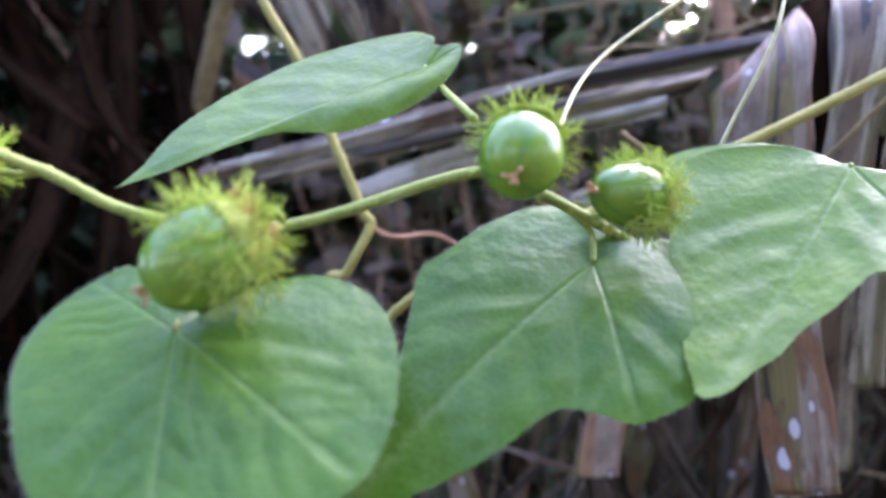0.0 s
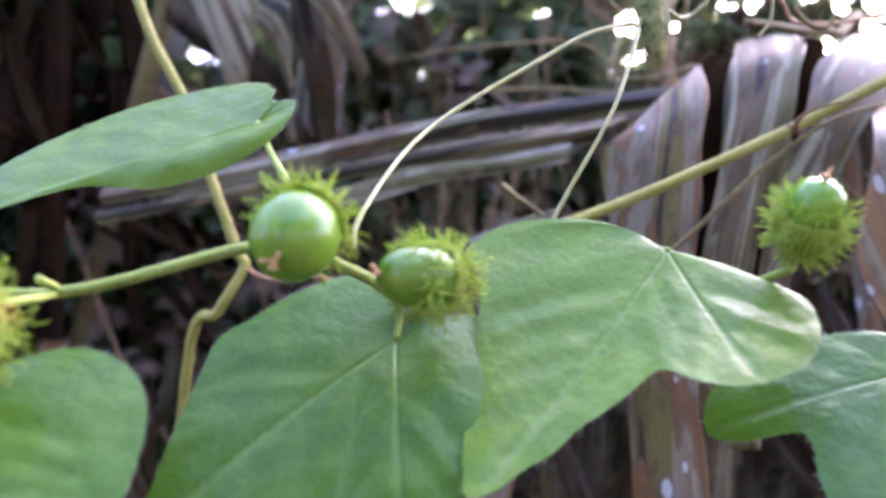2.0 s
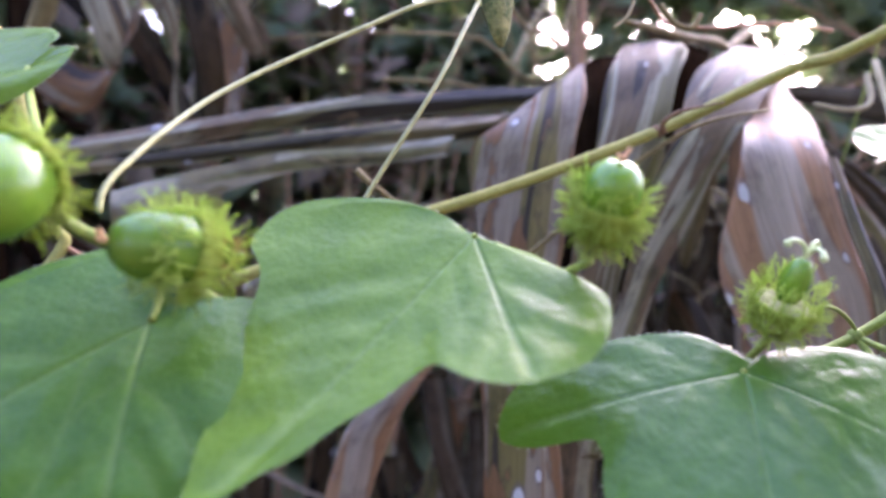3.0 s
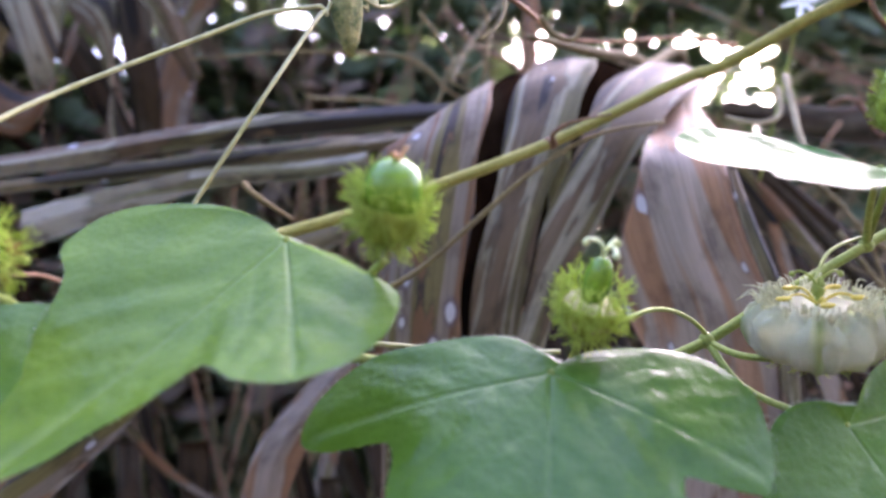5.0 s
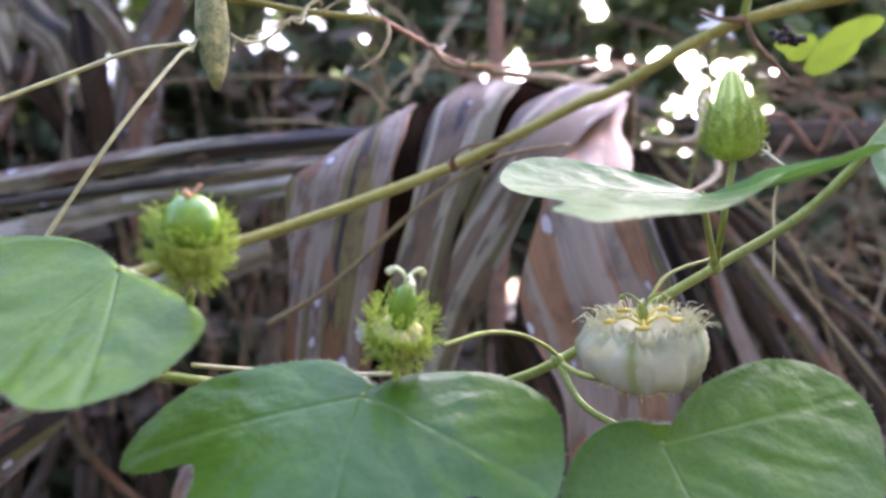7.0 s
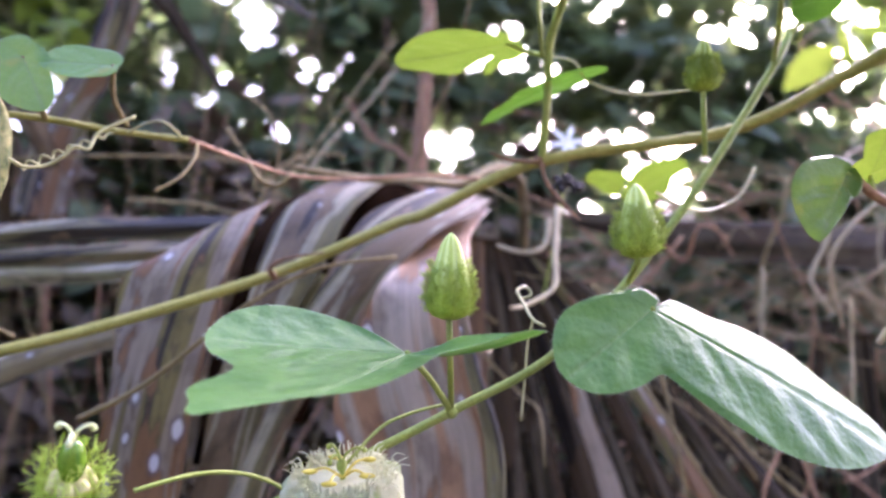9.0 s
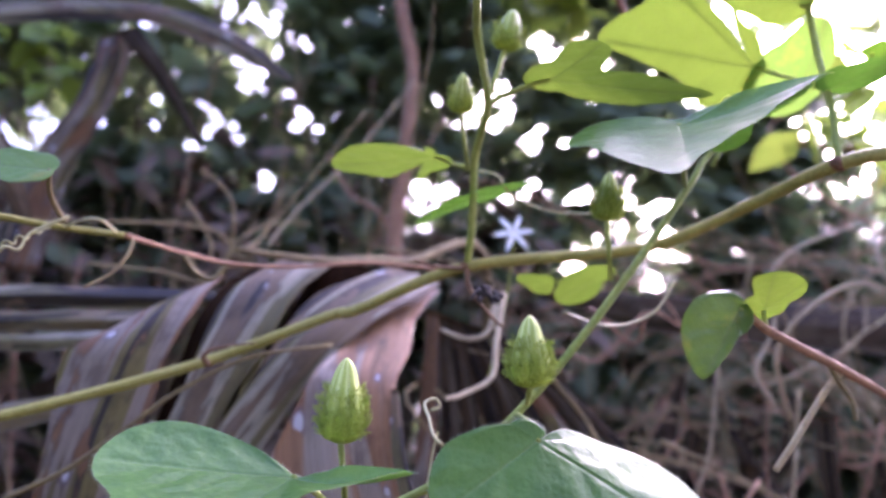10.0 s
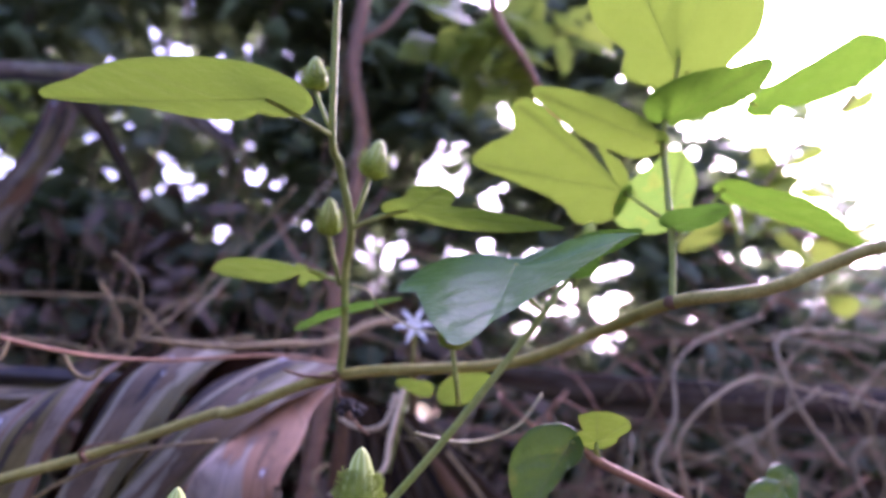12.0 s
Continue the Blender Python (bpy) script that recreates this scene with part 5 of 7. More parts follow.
leaf(vine, (0.2886, 0.1910, 1.2303), (-0.5603, -0.7906, -0.2468), (0.0231, -0.3128, 0.9495), [(4, 45, 1), (22, 32, 3), (33, 30, 6), (45, 29, 10), (54, 33, 12), (68, 38, 15), (80, 42, 18), (87, 44.5, 18), (92, 36, 15), (102, 15, 7), (150, 4, 1), (230, 5, 1), (262, 14, 5), (270, 28, 9), (277, 42, 13), (284, 50.7, 12), (291, 57.3, 10), (299, 60.8, 7), (304, 61.4, 5), (313, 59.4, 4), (320, 55.9, 4), (328, 54.4, 4), (333, 59.6, 4), (336, 67, 3), (340, 71.6, 3), (345, 74.2, 4), (351, 78.3, 4), (354, 66, 3), (358, 54, 2)], LEAF_LEVEL, petiole=[(0.3089, 0.2224, 1.2094), (0.2990, 0.2080, 1.2210)], label='green three-lobed leaf held level with a glossy upper side', seed=6, puff=0.007)
leaf(vine, (0.3693, 0.1860, 1.2465), (0.8893, -0.1302, -0.4383), (0.0891, -0.8909, 0.4454), [(1, 94, -6), (5, 93, -10), (9, 89, -14), (15, 79, -18), (25, 66, -21), (32, 52, -20), (41, 32, -14), (61, 12.8, -7), (67, 5.0, -2), (182, 11.3, 0), (204, 23.3, 0), (216, 34.5, 0), (230, 42.7, 0), (241, 46.3, 0), (251, 44.8, 0), (261, 39.3, 0), (273, 31.6, 0), (287, 24.8, 0), (299, 27.7, 0), (312, 35.4, 0), (322, 44.9, 0), (333, 59.4, 0), (344, 74.5, -2)], LEAF_LEVEL, petiole=[(0.3693, 0.2150, 1.2538), (0.3691, 0.2000, 1.2519)], label='glossy green leaf with a torn edge', seed=7, puff=0.008, curl_from=1.15)
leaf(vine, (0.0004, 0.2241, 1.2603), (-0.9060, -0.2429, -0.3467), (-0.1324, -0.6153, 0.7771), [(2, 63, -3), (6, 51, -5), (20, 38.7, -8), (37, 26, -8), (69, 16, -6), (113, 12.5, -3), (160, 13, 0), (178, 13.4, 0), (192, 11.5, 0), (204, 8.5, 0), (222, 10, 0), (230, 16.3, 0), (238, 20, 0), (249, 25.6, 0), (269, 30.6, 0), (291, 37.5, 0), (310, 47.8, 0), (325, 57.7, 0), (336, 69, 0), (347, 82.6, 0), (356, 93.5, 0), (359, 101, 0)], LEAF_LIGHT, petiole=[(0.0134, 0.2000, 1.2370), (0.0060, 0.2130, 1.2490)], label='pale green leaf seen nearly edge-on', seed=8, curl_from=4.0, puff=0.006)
passion_fruit(vine, (-0.0417, 0.1490, 1.2089), (-0.0619, 0.1410, 1.1978), 0.0109, (0.0128, 0.0120, 0.0075), 280, 0.78, 0.0074, 1, [(-0.0400, 0.1680, 1.2140), (-0.0410, 0.1780, 1.2102)], body_from=-0.1, cup=0.36, label="green berry in a feathery bract basket")
passion_fruit(vine, (0.0244, 0.1720, 1.2263), (0.0177, 0.1540, 1.2148), 0.0104, (0.0122, 0.0100, 0.007), 150, 0.55, 0.0052, 2, [(0.0245, 0.1880, 1.2149)], cup=0.34, label="glossy green berry with bracts folded back")
passion_fruit(vine, (0.0641, 0.1850, 1.2071), (0.0395, 0.1690, 1.2103), 0.0083, (0.0104, 0.0132, 0.0148), 280, 0.82, 0.0052, 3, [(0.0421, 0.1950, 1.2047)], body_from=0.12, cup=0.4, label="")
passion_fruit(vine, (0.1450, 0.1780, 1.2051), (0.1479, 0.1650, 1.2269), 0.0068, (0.0094, 0.0124, 0.0150), 300, 0.72, 0.0042, 4, [(0.1281, 0.2150, 1.1810), (0.1356, 0.2100, 1.1944)], body_from=0.44, cup=0.46, label="green berry half sunk in its bracts")
passion_fruit(vine, (0.1953, 0.1860, 1.1842), (0.1982, 0.1750, 1.2050), 0.0036, (0.0092, 0.0112, 0.0112), 260, 0.84, 0.004, 5, [(0.1973, 0.2000, 1.1764)], fresh=True, style=0.6, body_from=0.45, core=False, pulp=True, cup=0.45, label="young berry with pale curled styles")
passion_fruit(vine, (-0.1150, 0.1700, 1.2325), (-0.1118, 0.1500, 1.2371), 0.0085, (0.0115, 0.0105, 0.007), 160, 0.7, 0.0055, 6, [(-0.0951, 0.1700, 1.2300), (-0.1040, 0.1720, 1.2300)], cup=0.36)
closed_flower(vine, (0.2712, 0.1980, 1.1846), 0.0172, 0.0100, [(0.2526, 0.2266, 1.1793), (0.2585, 0.2150, 1.1751)], -0.12)
part('tendril', Build().tube([(0.0322, 0.1860, 1.2175), (0.0340, 0.1900, 1.2260), (0.0470, 0.2100, 1.2460), (0.0640, 0.2240, 1.2610), (0.0950, 0.2340, 1.2790), (0.1120, 0.2380, 1.2880), (0.1259, 0.2400, 1.2914), (0.1297, 0.2405, 1.2919), (0.1316, 0.2405, 1.2891)], [0.00075]*9, 8), TENDRIL, vine, 'thin straw-coloured tendril', (0.0322, 0.1860, 1.2175))
part('tendril', Build().tube([(0.0920, 0.2210, 1.2220), (0.0980, 0.2210, 1.2320), (0.1145, 0.2210, 1.2580), (0.1285, 0.2345, 1.2855), (0.1310, 0.2405, 1.2899), (0.1328, 0.2420, 1.2942)], 0.0007, 8), TENDRIL, vine, '', (0.0920, 0.2210, 1.2220))
part('tendril', Build().tube([(0.2097, 0.1950, 1.1881), (0.2239, 0.2050, 1.1907), (0.2363, 0.2150, 1.1895), (0.2465, 0.2220, 1.1854), (0.2536, 0.2270, 1.1802)], 0.0007, 8), STEM_GREEN, vine, '', (0.2097, 0.1950, 1.1881))
part('tendril', Build().tube([(0.1365, 0.2150, 1.1840), (0.1550, 0.2150, 1.1817), (0.1738, 0.2120, 1.1801), (0.1962, 0.2050, 1.1796)], 0.0007, 8), TENDRIL, vine, '', (0.1365, 0.2150, 1.1840))
part('tendril', Build().tube([(0.3060, 0.2210, 1.2120), (0.2920, 0.2140, 1.2090), (0.2821, 0.2080, 1.2048), (0.2715, 0.2000, 1.1949)], 0.0006, 8), STEM_GREEN, vine, '', (0.3060, 0.2210, 1.2120))
part('tendril', Build().tube([(0.3415, 0.2160, 1.2410), (0.3389, 0.2220, 1.2435), (0.3378, 0.2300, 1.2497), (0.3366, 0.2360, 1.2551), (0.3416, 0.2400, 1.2571), (0.3436, 0.2400, 1.2540), (0.3399, 0.2400, 1.2524)], 0.0006, 8), TENDRIL, vine, '', (0.3415, 0.2160, 1.2410))
part('tendril', Build().tube([(0.3417, 0.2300, 1.2444), (0.3409, 0.2350, 1.2343), (0.3399, 0.2350, 1.2211), (0.3385, 0.2350, 1.2050)], 0.0004, 8), TENDRIL, vine, '', (0.3417, 0.2300, 1.2444))
part('tendril', Build().tube([(0.3909, 0.2250, 1.2960), (0.4132, 0.2400, 1.2937), (0.4318, 0.2500, 1.2967), (0.4472, 0.2550, 1.3049), (0.4601, 0.2620, 1.3207)], 0.0006, 8), TENDRIL, vine, '', (0.3909, 0.2250, 1.2960))
part("joint", Build().ball((0.2526, 0.2266, 1.1793), 0.0027), STEM_GREEN, vine, "", (0.2526, 0.2266, 1.1793))
part("joint", Build().ball((0.3089, 0.2224, 1.2094), 0.0026), STEM_GREEN, vine, "", (0.3089, 0.2224, 1.2094))
flower_bud(vine, (0.3030, 0.1976, 1.2414), (0.3024, 0.1945, 1.2699), 0.0079, 1, [(0.3089, 0.2224, 1.2094)], label="pale green pointed bud")
flower_bud(vine, (0.3668, 0.1899, 1.2640), (0.3654, 0.1897, 1.2895), 0.0077, 2, [(0.3729, 0.2130, 1.2582)], label="pale green pointed bud")
flower_bud(vine, (0.3992, 0.2025, 1.3309), (0.3996, 0.2017, 1.3512), 0.0058, 3, [(0.4061, 0.2140, 1.3094)])
flower_bud(vine, (0.4657, 0.2280, 1.3817), (0.4684, 0.2280, 1.4044), 0.0065, 4, [(0.4602, 0.2280, 1.3688)])
climber = thing("climbing_stem", (0.0955, 0.3200, 1.2196), "thick yellow-green climbing stem with upright leafy shoots", "vine")
part("stem", Build().tube([(0.0375, 0.3100, 1.1976), (0.0959, 0.3180, 1.2190), (0.1563, 0.3250, 1.2377), (0.2342, 0.3294, 1.2665), (0.2948, 0.3150, 1.2939), (0.3083, 0.3000, 1.2968), (0.3579, 0.2734, 1.3196), (0.4371, 0.2500, 1.3325), (0.4768, 0.2250, 1.3519), (0.4858, 0.1807, 1.3585), (0.5158, 0.1650, 1.3649), (0.6241, 0.1600, 1.3948), (0.9500, 0.3500, 1.3500), (1.1500, 0.6000, 1.2000), (1.2500, 0.7500, 0.7000)], 0.0028, 12), STEM, climber, "", (0.0375, 0.3100, 1.1976))
part("shoot", Build().tube([(0.3579, 0.2734, 1.3196), (0.3569, 0.2620, 1.3398), (0.3529, 0.2450, 1.3654), (0.3518, 0.2192, 1.3806), (0.3427, 0.2050, 1.4039), (0.3380, 0.1861, 1.4091), (0.3320, 0.1780, 1.4652), (0.3285, 0.1700, 1.5020)], [0.0018]*5+[0.0015]*3, 10), STEM_GREEN, climber, "upright green shoot", (0.3579, 0.2734, 1.3196))
leaf(climber, (0.3114, 0.1720, 1.4133), (-0.9287, 0.3704, -0.0185), (0.0000, 0.0499, 0.9988), [(13, 72.3), (30, 53.5), (48, 40.0), (75, 30.4), (102, 26.7), (128, 23.9), (306, 10.5), (322, 23.3), (340, 37.3), (355, 56.2), (360, 96.4)], LEAF_YOUNG, petiole=[(0.3380, 0.1861, 1.4091)], label='yellow-green backlit leaf', seed=9)
leaf(climber, (0.3352, 0.2540, 1.3665), (-0.8628, 0.5031, -0.0503), (0.0000, 0.0995, 0.9950), [(16, 45.7), (34, 36.7), (52, 24.2), (76, 8.0), (92, 12.4), (135, 4.3), (294, 17.4), (305, 30.2), (323, 9.1), (327, 35.7), (345, 46.5), (357, 54.4)], LEAF_YOUNG, petiole=[(0.3549, 0.2550, 1.3639), (0.3456, 0.2550, 1.3641)], label='small yellow-green backlit leaf', seed=10, rings=20, sectors=120)
leaf(climber, (0.3548, 0.2620, 1.3497), (-0.5946, 0.7626, -0.2546), (-0.2860, 0.0953, 0.9535), [(0, 37.3), (23, 15.4), (118, 9.7), (170, 20.2), (212, 30.7), (230, 21.2), (288, 14.0), (337, 19.1), (350, 30.8)], LEAF_DEEP, label='', seed=11, rings=20, sectors=120)
leaf(climber, (0.3743, 0.2050, 1.3886), (0.9976, -0.0688, 0.0034), (0.0000, 0.0499, 0.9988), [(9, 58.1), (50, 8.0), (257, 17.4), (272, 31.0), (296, 33.3), (322, 21.9), (337, 34.4), (352, 53.4), (360, 70.3)], LEAF_YOUNG, petiole=[(0.3518, 0.2192, 1.3806), (0.3625, 0.2100, 1.3848)], label='', seed=12, rings=24, sectors=160)
flower_bud(climber, (0.3425, 0.2296, 1.3790), (0.3409, 0.2215, 1.3941), 0.0056, 5, [(0.3510, 0.2500, 1.3603)], 160)
flower_bud(climber, (0.3570, 0.2161, 1.4045), (0.3596, 0.2130, 1.4221), 0.0064, 6, [(0.3518, 0.2192, 1.3806)], 160)
flower_bud(climber, (0.3281, 0.1900, 1.4292), (0.3269, 0.1860, 1.4424), 0.0056, 7, [(0.3380, 0.1861, 1.4091)], 160)
part("shoot", Build().tube([(0.4858, 0.1807, 1.3585), (0.4907, 0.1900, 1.3875), (0.4932, 0.2000, 1.4178), (0.4941, 0.2050, 1.4488), (0.5041, 0.2100, 1.4872), (0.5068, 0.2100, 1.5482)], [0.0015]*4+[0.0012]*2, 10), STEM_GREEN, climber, "", (0.4858, 0.1807, 1.3585))
leaf(vine, (0.4165, 0.1780, 1.3645), (-0.3546, -0.7558, -0.5504), (-0.1741, -0.5250, 0.8331), [(2, 63, 1), (8, 55, 2), (16, 48, 5), (28, 46, 9), (38, 43.4, 12), (49, 44, 16), (62, 45, 20), (73, 47, 22), (80, 38, 18), (92, 18, 8), (150, 5, 1), (230, 5, 1), (259, 18, 3), (276, 30.4, 2), (298, 42, 0), (316, 53, 0), (321, 48.7, 0), (333, 55.5, 0), (340, 62, 0), (350, 74, 0), (357, 82, 0)], LEAF_LEVEL, petiole=[(0.4466, 0.2269, 1.3558), (0.4270, 0.1950, 1.3570)], label='dull green leaf turned to the sky', seed=13, puff=0.006)
leaf(climber, (0.4912, 0.2400, 1.4277), (-0.9998, -0.0154, 0.0102), (0.0000, 0.5547, 0.8321), [(0, 83.4), (8, 80.1), (18, 71.7), (26, 81.8), (32, 78.2), (37, 12.1), (45, 41.6), (50, 26.1), (96, 5.8), (224, 5.5), (257, 15.4), (304, 30.7), (327, 31.9), (345, 43.2), (354, 62.3)], LEAF_YOUNG, petiole=[(0.4934, 0.1950, 1.3971)], label='large yellow-green lobed leaf lit from behind', seed=14)
leaf(climber, (0.4897, 0.2050, 1.4420), (-0.9737, -0.2114, 0.0845), (0.0000, 0.3714, 0.9285), [(1, 71.1), (8, 58.3), (15, 42.8), (26, 25.0), (53, 9.5), (215, 5.2), (316, 18.7), (340, 36.3), (353, 54.2)], LEAF_YOUNG, petiole=[(0.4942, 0.2050, 1.4399)], label='', seed=15, rings=24, sectors=160)
leaf(climber, (0.4955, 0.2050, 1.4535), (0.6033, -0.7133, 0.3567), (0.0000, 0.4472, 0.8944), [(19, 41.7), (29, 26.5), (55, 9.3), (163, 2.9), (285, 20.2), (318, 26.4), (347, 38.4), (359, 52.5)], LEAF, label='', seed=16, rings=24, sectors=160)
leaf(climber, (0.5562, 0.2200, 1.4806), (0.3944, -0.8219, 0.4110), (0.0000, 0.4472, 0.8944), [(2, 55.3), (23, 65.1), (38, 50.0), (52, 29.8), (65, 13.4), (270, 5.0), (340, 14.3), (359, 33.3)], LEAF, petiole=[(0.5088, 0.2100, 1.4850)], label='', seed=17, rings=24, sectors=160)
leaf(climber, (0.5070, 0.2150, 1.4873), (-0.7003, -0.5372, 0.4701), (0.0000, 0.6585, 0.7526), [(1, 76.5), (32, 67.3), (60, 59.1), (94, 41.6), (105, 29.0), (151, 7.8), (277, 15.1), (303, 29.8), (325, 32.6), (330, 50.8), (338, 64.3), (345, 73.8)], LEAF_YOUNG, label='large yellow-green leaf glowing against the sky', seed=18)
leaf(climber, (0.5257, 0.2050, 1.4234), (0.9580, -0.0805, -0.2753), (0.2844, 0.1422, 0.9481), [(3, 56.3), (8, 33.3), (25, 13.9), (74, 5.0), (140, 3.1), (306, 16.1), (327, 31.8), (341, 47.7), (352, 62.5), (360, 75.5)], LEAF, petiole=[(0.4907, 0.1900, 1.3875), (0.5047, 0.1950, 1.3988)], label='', seed=19, rings=24, sectors=160)
leaf(climber, (0.4906, 0.1900, 1.3948), (0.4852, -0.8595, 0.1608), (0.1881, 0.2822, 0.9407), [(0, 26.7), (22, 18.8), (45, 9.7), (143, 1.4), (328, 15.3), (345, 23.0)], LEAF_DEEP, label='', seed=20, rings=16, sectors=100)
leaf(vine, (0.4490, 0.2100, 1.3755), (0.3847, -0.9038, 0.1875), (0.0966, 0.2414, 0.9656), [(0, 45.4), (14, 17.2), (109, 11.6), (220, 3.8), (316, 15.2), (333, 30.4), (350, 40.3)], LEAF_DEEP, label='', seed=21, rings=20, sectors=120)
part('tendril', Build().tube([(0.3570, 0.2530, 1.3621), (0.3655, 0.2500, 1.3594), (0.3725, 0.2500, 1.3509), (0.3887, 0.2400, 1.3426), (0.4064, 0.2200, 1.3387)], 0.0005, 8), TENDRIL, climber, '', (0.3570, 0.2530, 1.3621))
part("joint", Build().ball((0.2342, 0.3294, 1.2665), 0.0031, (1.4, 1, 1)), NODE_BROWN, climber, "brown stem joint", (0.2342, 0.3294, 1.2665))
part("joint", Build().ball((0.3579, 0.2734, 1.3196), 0.0031, (1.4, 1, 1)), NODE_BROWN, climber, "brown stem joint", (0.3579, 0.2734, 1.3196))
part("joint", Build().ball((0.4858, 0.1807, 1.3585), 0.0031, (1.4, 1, 1)), NODE_BROWN, climber, "brown stem joint", (0.4858, 0.1807, 1.3585))
part('husk', Build().tube([(0.2357, 0.3260, 1.2652), (0.2338, 0.3220, 1.2692), (0.2407, 0.3180, 1.2737), (0.2599, 0.3150, 1.2771)], [0.0016,0.0012,0.0008,0.0004], 8), NODE_BROWN, climber, 'papery brown stipule', (0.2357, 0.3260, 1.2652))
part('husk', Build().tube([(0.3572, 0.2700, 1.3175), (0.3590, 0.2680, 1.3080), (0.3680, 0.2680, 1.2980), (0.3757, 0.2700, 1.2920)], [0.0012,0.0012,0.0009,0.0006], 8), NODE_BROWN, climber, '', (0.3572, 0.2700, 1.3175))
part('husk', Build().tube([(0.3552, 0.2700, 1.3182), (0.3417, 0.2660, 1.3170), (0.3305, 0.2620, 1.3186)], [0.0012,0.0009,0.0004], 8), NODE_BROWN, climber, '', (0.3552, 0.2700, 1.3182))
leaf(climber, (0.4330, 0.3000, 1.3235), (-0.5459, 0.7494, -0.3747), (0.0000, 0.4472, 0.8944), [(38, 19.3), (100, 15.3), (177, 14.6), (256, 5.8), (347, 25.5)], LEAF_YOUNG, seed=31, rings=12, sectors=80)
leaf(climber, (0.4046, 0.3000, 1.3193), (-0.9960, -0.0803, 0.0402), (0.0000, 0.4472, 0.8944), [(12, 15.8), (60, 8.6), (189, 7.0), (233, 10.6), (316, 8.3)], LEAF_YOUNG, seed=32, rings=12, sectors=80)
clump = Build()
crng = random.Random(77)
for k in range(11):
    p = Vector((0.3626, 0.2535, 1.3047)) + Vector([crng.uniform(-0.005, 0.005), crng.uniform(-0.004, 0.004), crng.uniform(-0.0035, 0.0035)])
    q = p + Vector([crng.uniform(-0.006, 0.006), crng.uniform(-0.004, 0.004), crng.uniform(-0.006, 0.003)])
    clump.tube([p, p.lerp(q, 0.5) + Vector((0, 0, crng.uniform(-0.002, 0.002))), q], [0.0008, crng.uniform(0.001, 0.0022), 0.0005], 6, 3)
part("withered_flower", clump, NODE_DARK, climber, "blackened shrivelled flower at the joint", (0.3626, 0.2535, 1.3047))
back_vine = thing("back_vine", (-0.0347, 0.3380, 1.2153), "yellowish vine stem hanging behind the fruits", "vine")
part('stem', Build().tube([(-0.0951, 0.3600, 1.3903), (-0.0786, 0.3500, 1.3369), (-0.0623, 0.3450, 1.3017), (-0.0487, 0.3400, 1.2593), (-0.0380, 0.3380, 1.2241), (-0.0347, 0.3380, 1.2147), (-0.0482, 0.3380, 1.1942), (-0.0694, 0.3500, 1.1610), (-0.1200, 0.4200, 0.9000), (-0.1400, 0.4500, 0.6400)], 0.0026, 10), STEM, back_vine, '', (-0.0951, 0.3600, 1.3903))
part('side_stem', Build().tube([(-0.0347, 0.3380, 1.2147), (-0.0229, 0.3400, 1.2084), (-0.0033, 0.3600, 1.2082), (0.0141, 0.3800, 1.1957)], 0.0012, 8), TWIG_RED, back_vine, '', (-0.0347, 0.3380, 1.2147))
part('side_stem', Build().tube([(-0.0442, 0.3300, 1.1555), (-0.0289, 0.3300, 1.1704), (-0.0127, 0.3300, 1.1811), (0.0036, 0.3350, 1.1916)], 0.0024, 8), STEM, back_vine, '', (-0.0442, 0.3300, 1.1555))
dead_fruit = thing("withered_fruit", (0.1362, 0.2460, 1.3168), "shrivelled brown-green fruit hanging from a tendril", "fruit")
part("skin", Build().lathe(aim((0.1363, 0.2460, 1.3210), (0.1388, 0.2440, 1.2808)), [(0, .001), (.004, .003), (.011, .005), (.021, .0057), (.031, .005), (.039, .0032), (.0445, .001)], 24, lambda q, s: (1 + 0.09 * math.cos(5 * q) + 0.05 * math.cos(11 * q + 9 * s), 0)), DEADFRUIT, dead_fruit, "", (0.1363, 0.2460, 1.3210))
part('stalk', Build().tube([(0.1363, 0.2460, 1.3210), (0.1337, 0.2500, 1.3357), (0.1272, 0.2500, 1.3111)], 0.0008, 8), TENDRIL, dead_fruit, '', (0.1363, 0.2460, 1.3210))
part('tendril', Build().tube([(0.1435, 0.2440, 1.2973), (0.1483, 0.2460, 1.2951), (0.1542, 0.2500, 1.2973), (0.1595, 0.2500, 1.3010), (0.1637, 0.2500, 1.3054), (0.1679, 0.2520, 1.3052), (0.1703, 0.2550, 1.3131), (0.1817, 0.2600, 1.3223)], 0.0007, 8), TENDRIL, dead_fruit, '', (0.1435, 0.2440, 1.2973))
blossom = thing("star_blossom", (0.4093, 0.3819, 1.3642), "small white star-shaped blossom behind the vine", "flower")
star_blossom(blossom, (0.4093, 0.3819, 1.3642), 0.0145, (-.1, -1, .25))
part('stalk', Build().tube([(0.4093, 0.3819, 1.3642), (0.4133, 0.4019, 1.3342), (0.4093, 0.4319, 1.2642)], 0.0008, 8), STEM_GREEN, blossom, '', (0.4093, 0.3819, 1.3642))
dry_vine = thing("dry_vine", (0.2732, 0.3400, 1.3219), "drying brown vine with worn mottled leaves and coiled tendrils", "vine")
part('stem', Build().tube([(0.0810, 0.2600, 1.3200), (0.1373, 0.2700, 1.3220), (0.1681, 0.2780, 1.3207), (0.1985, 0.2820, 1.3202)], 0.0015, 8), STEM, dry_vine, 'yellow-green living end', (0.0810, 0.2600, 1.3200))
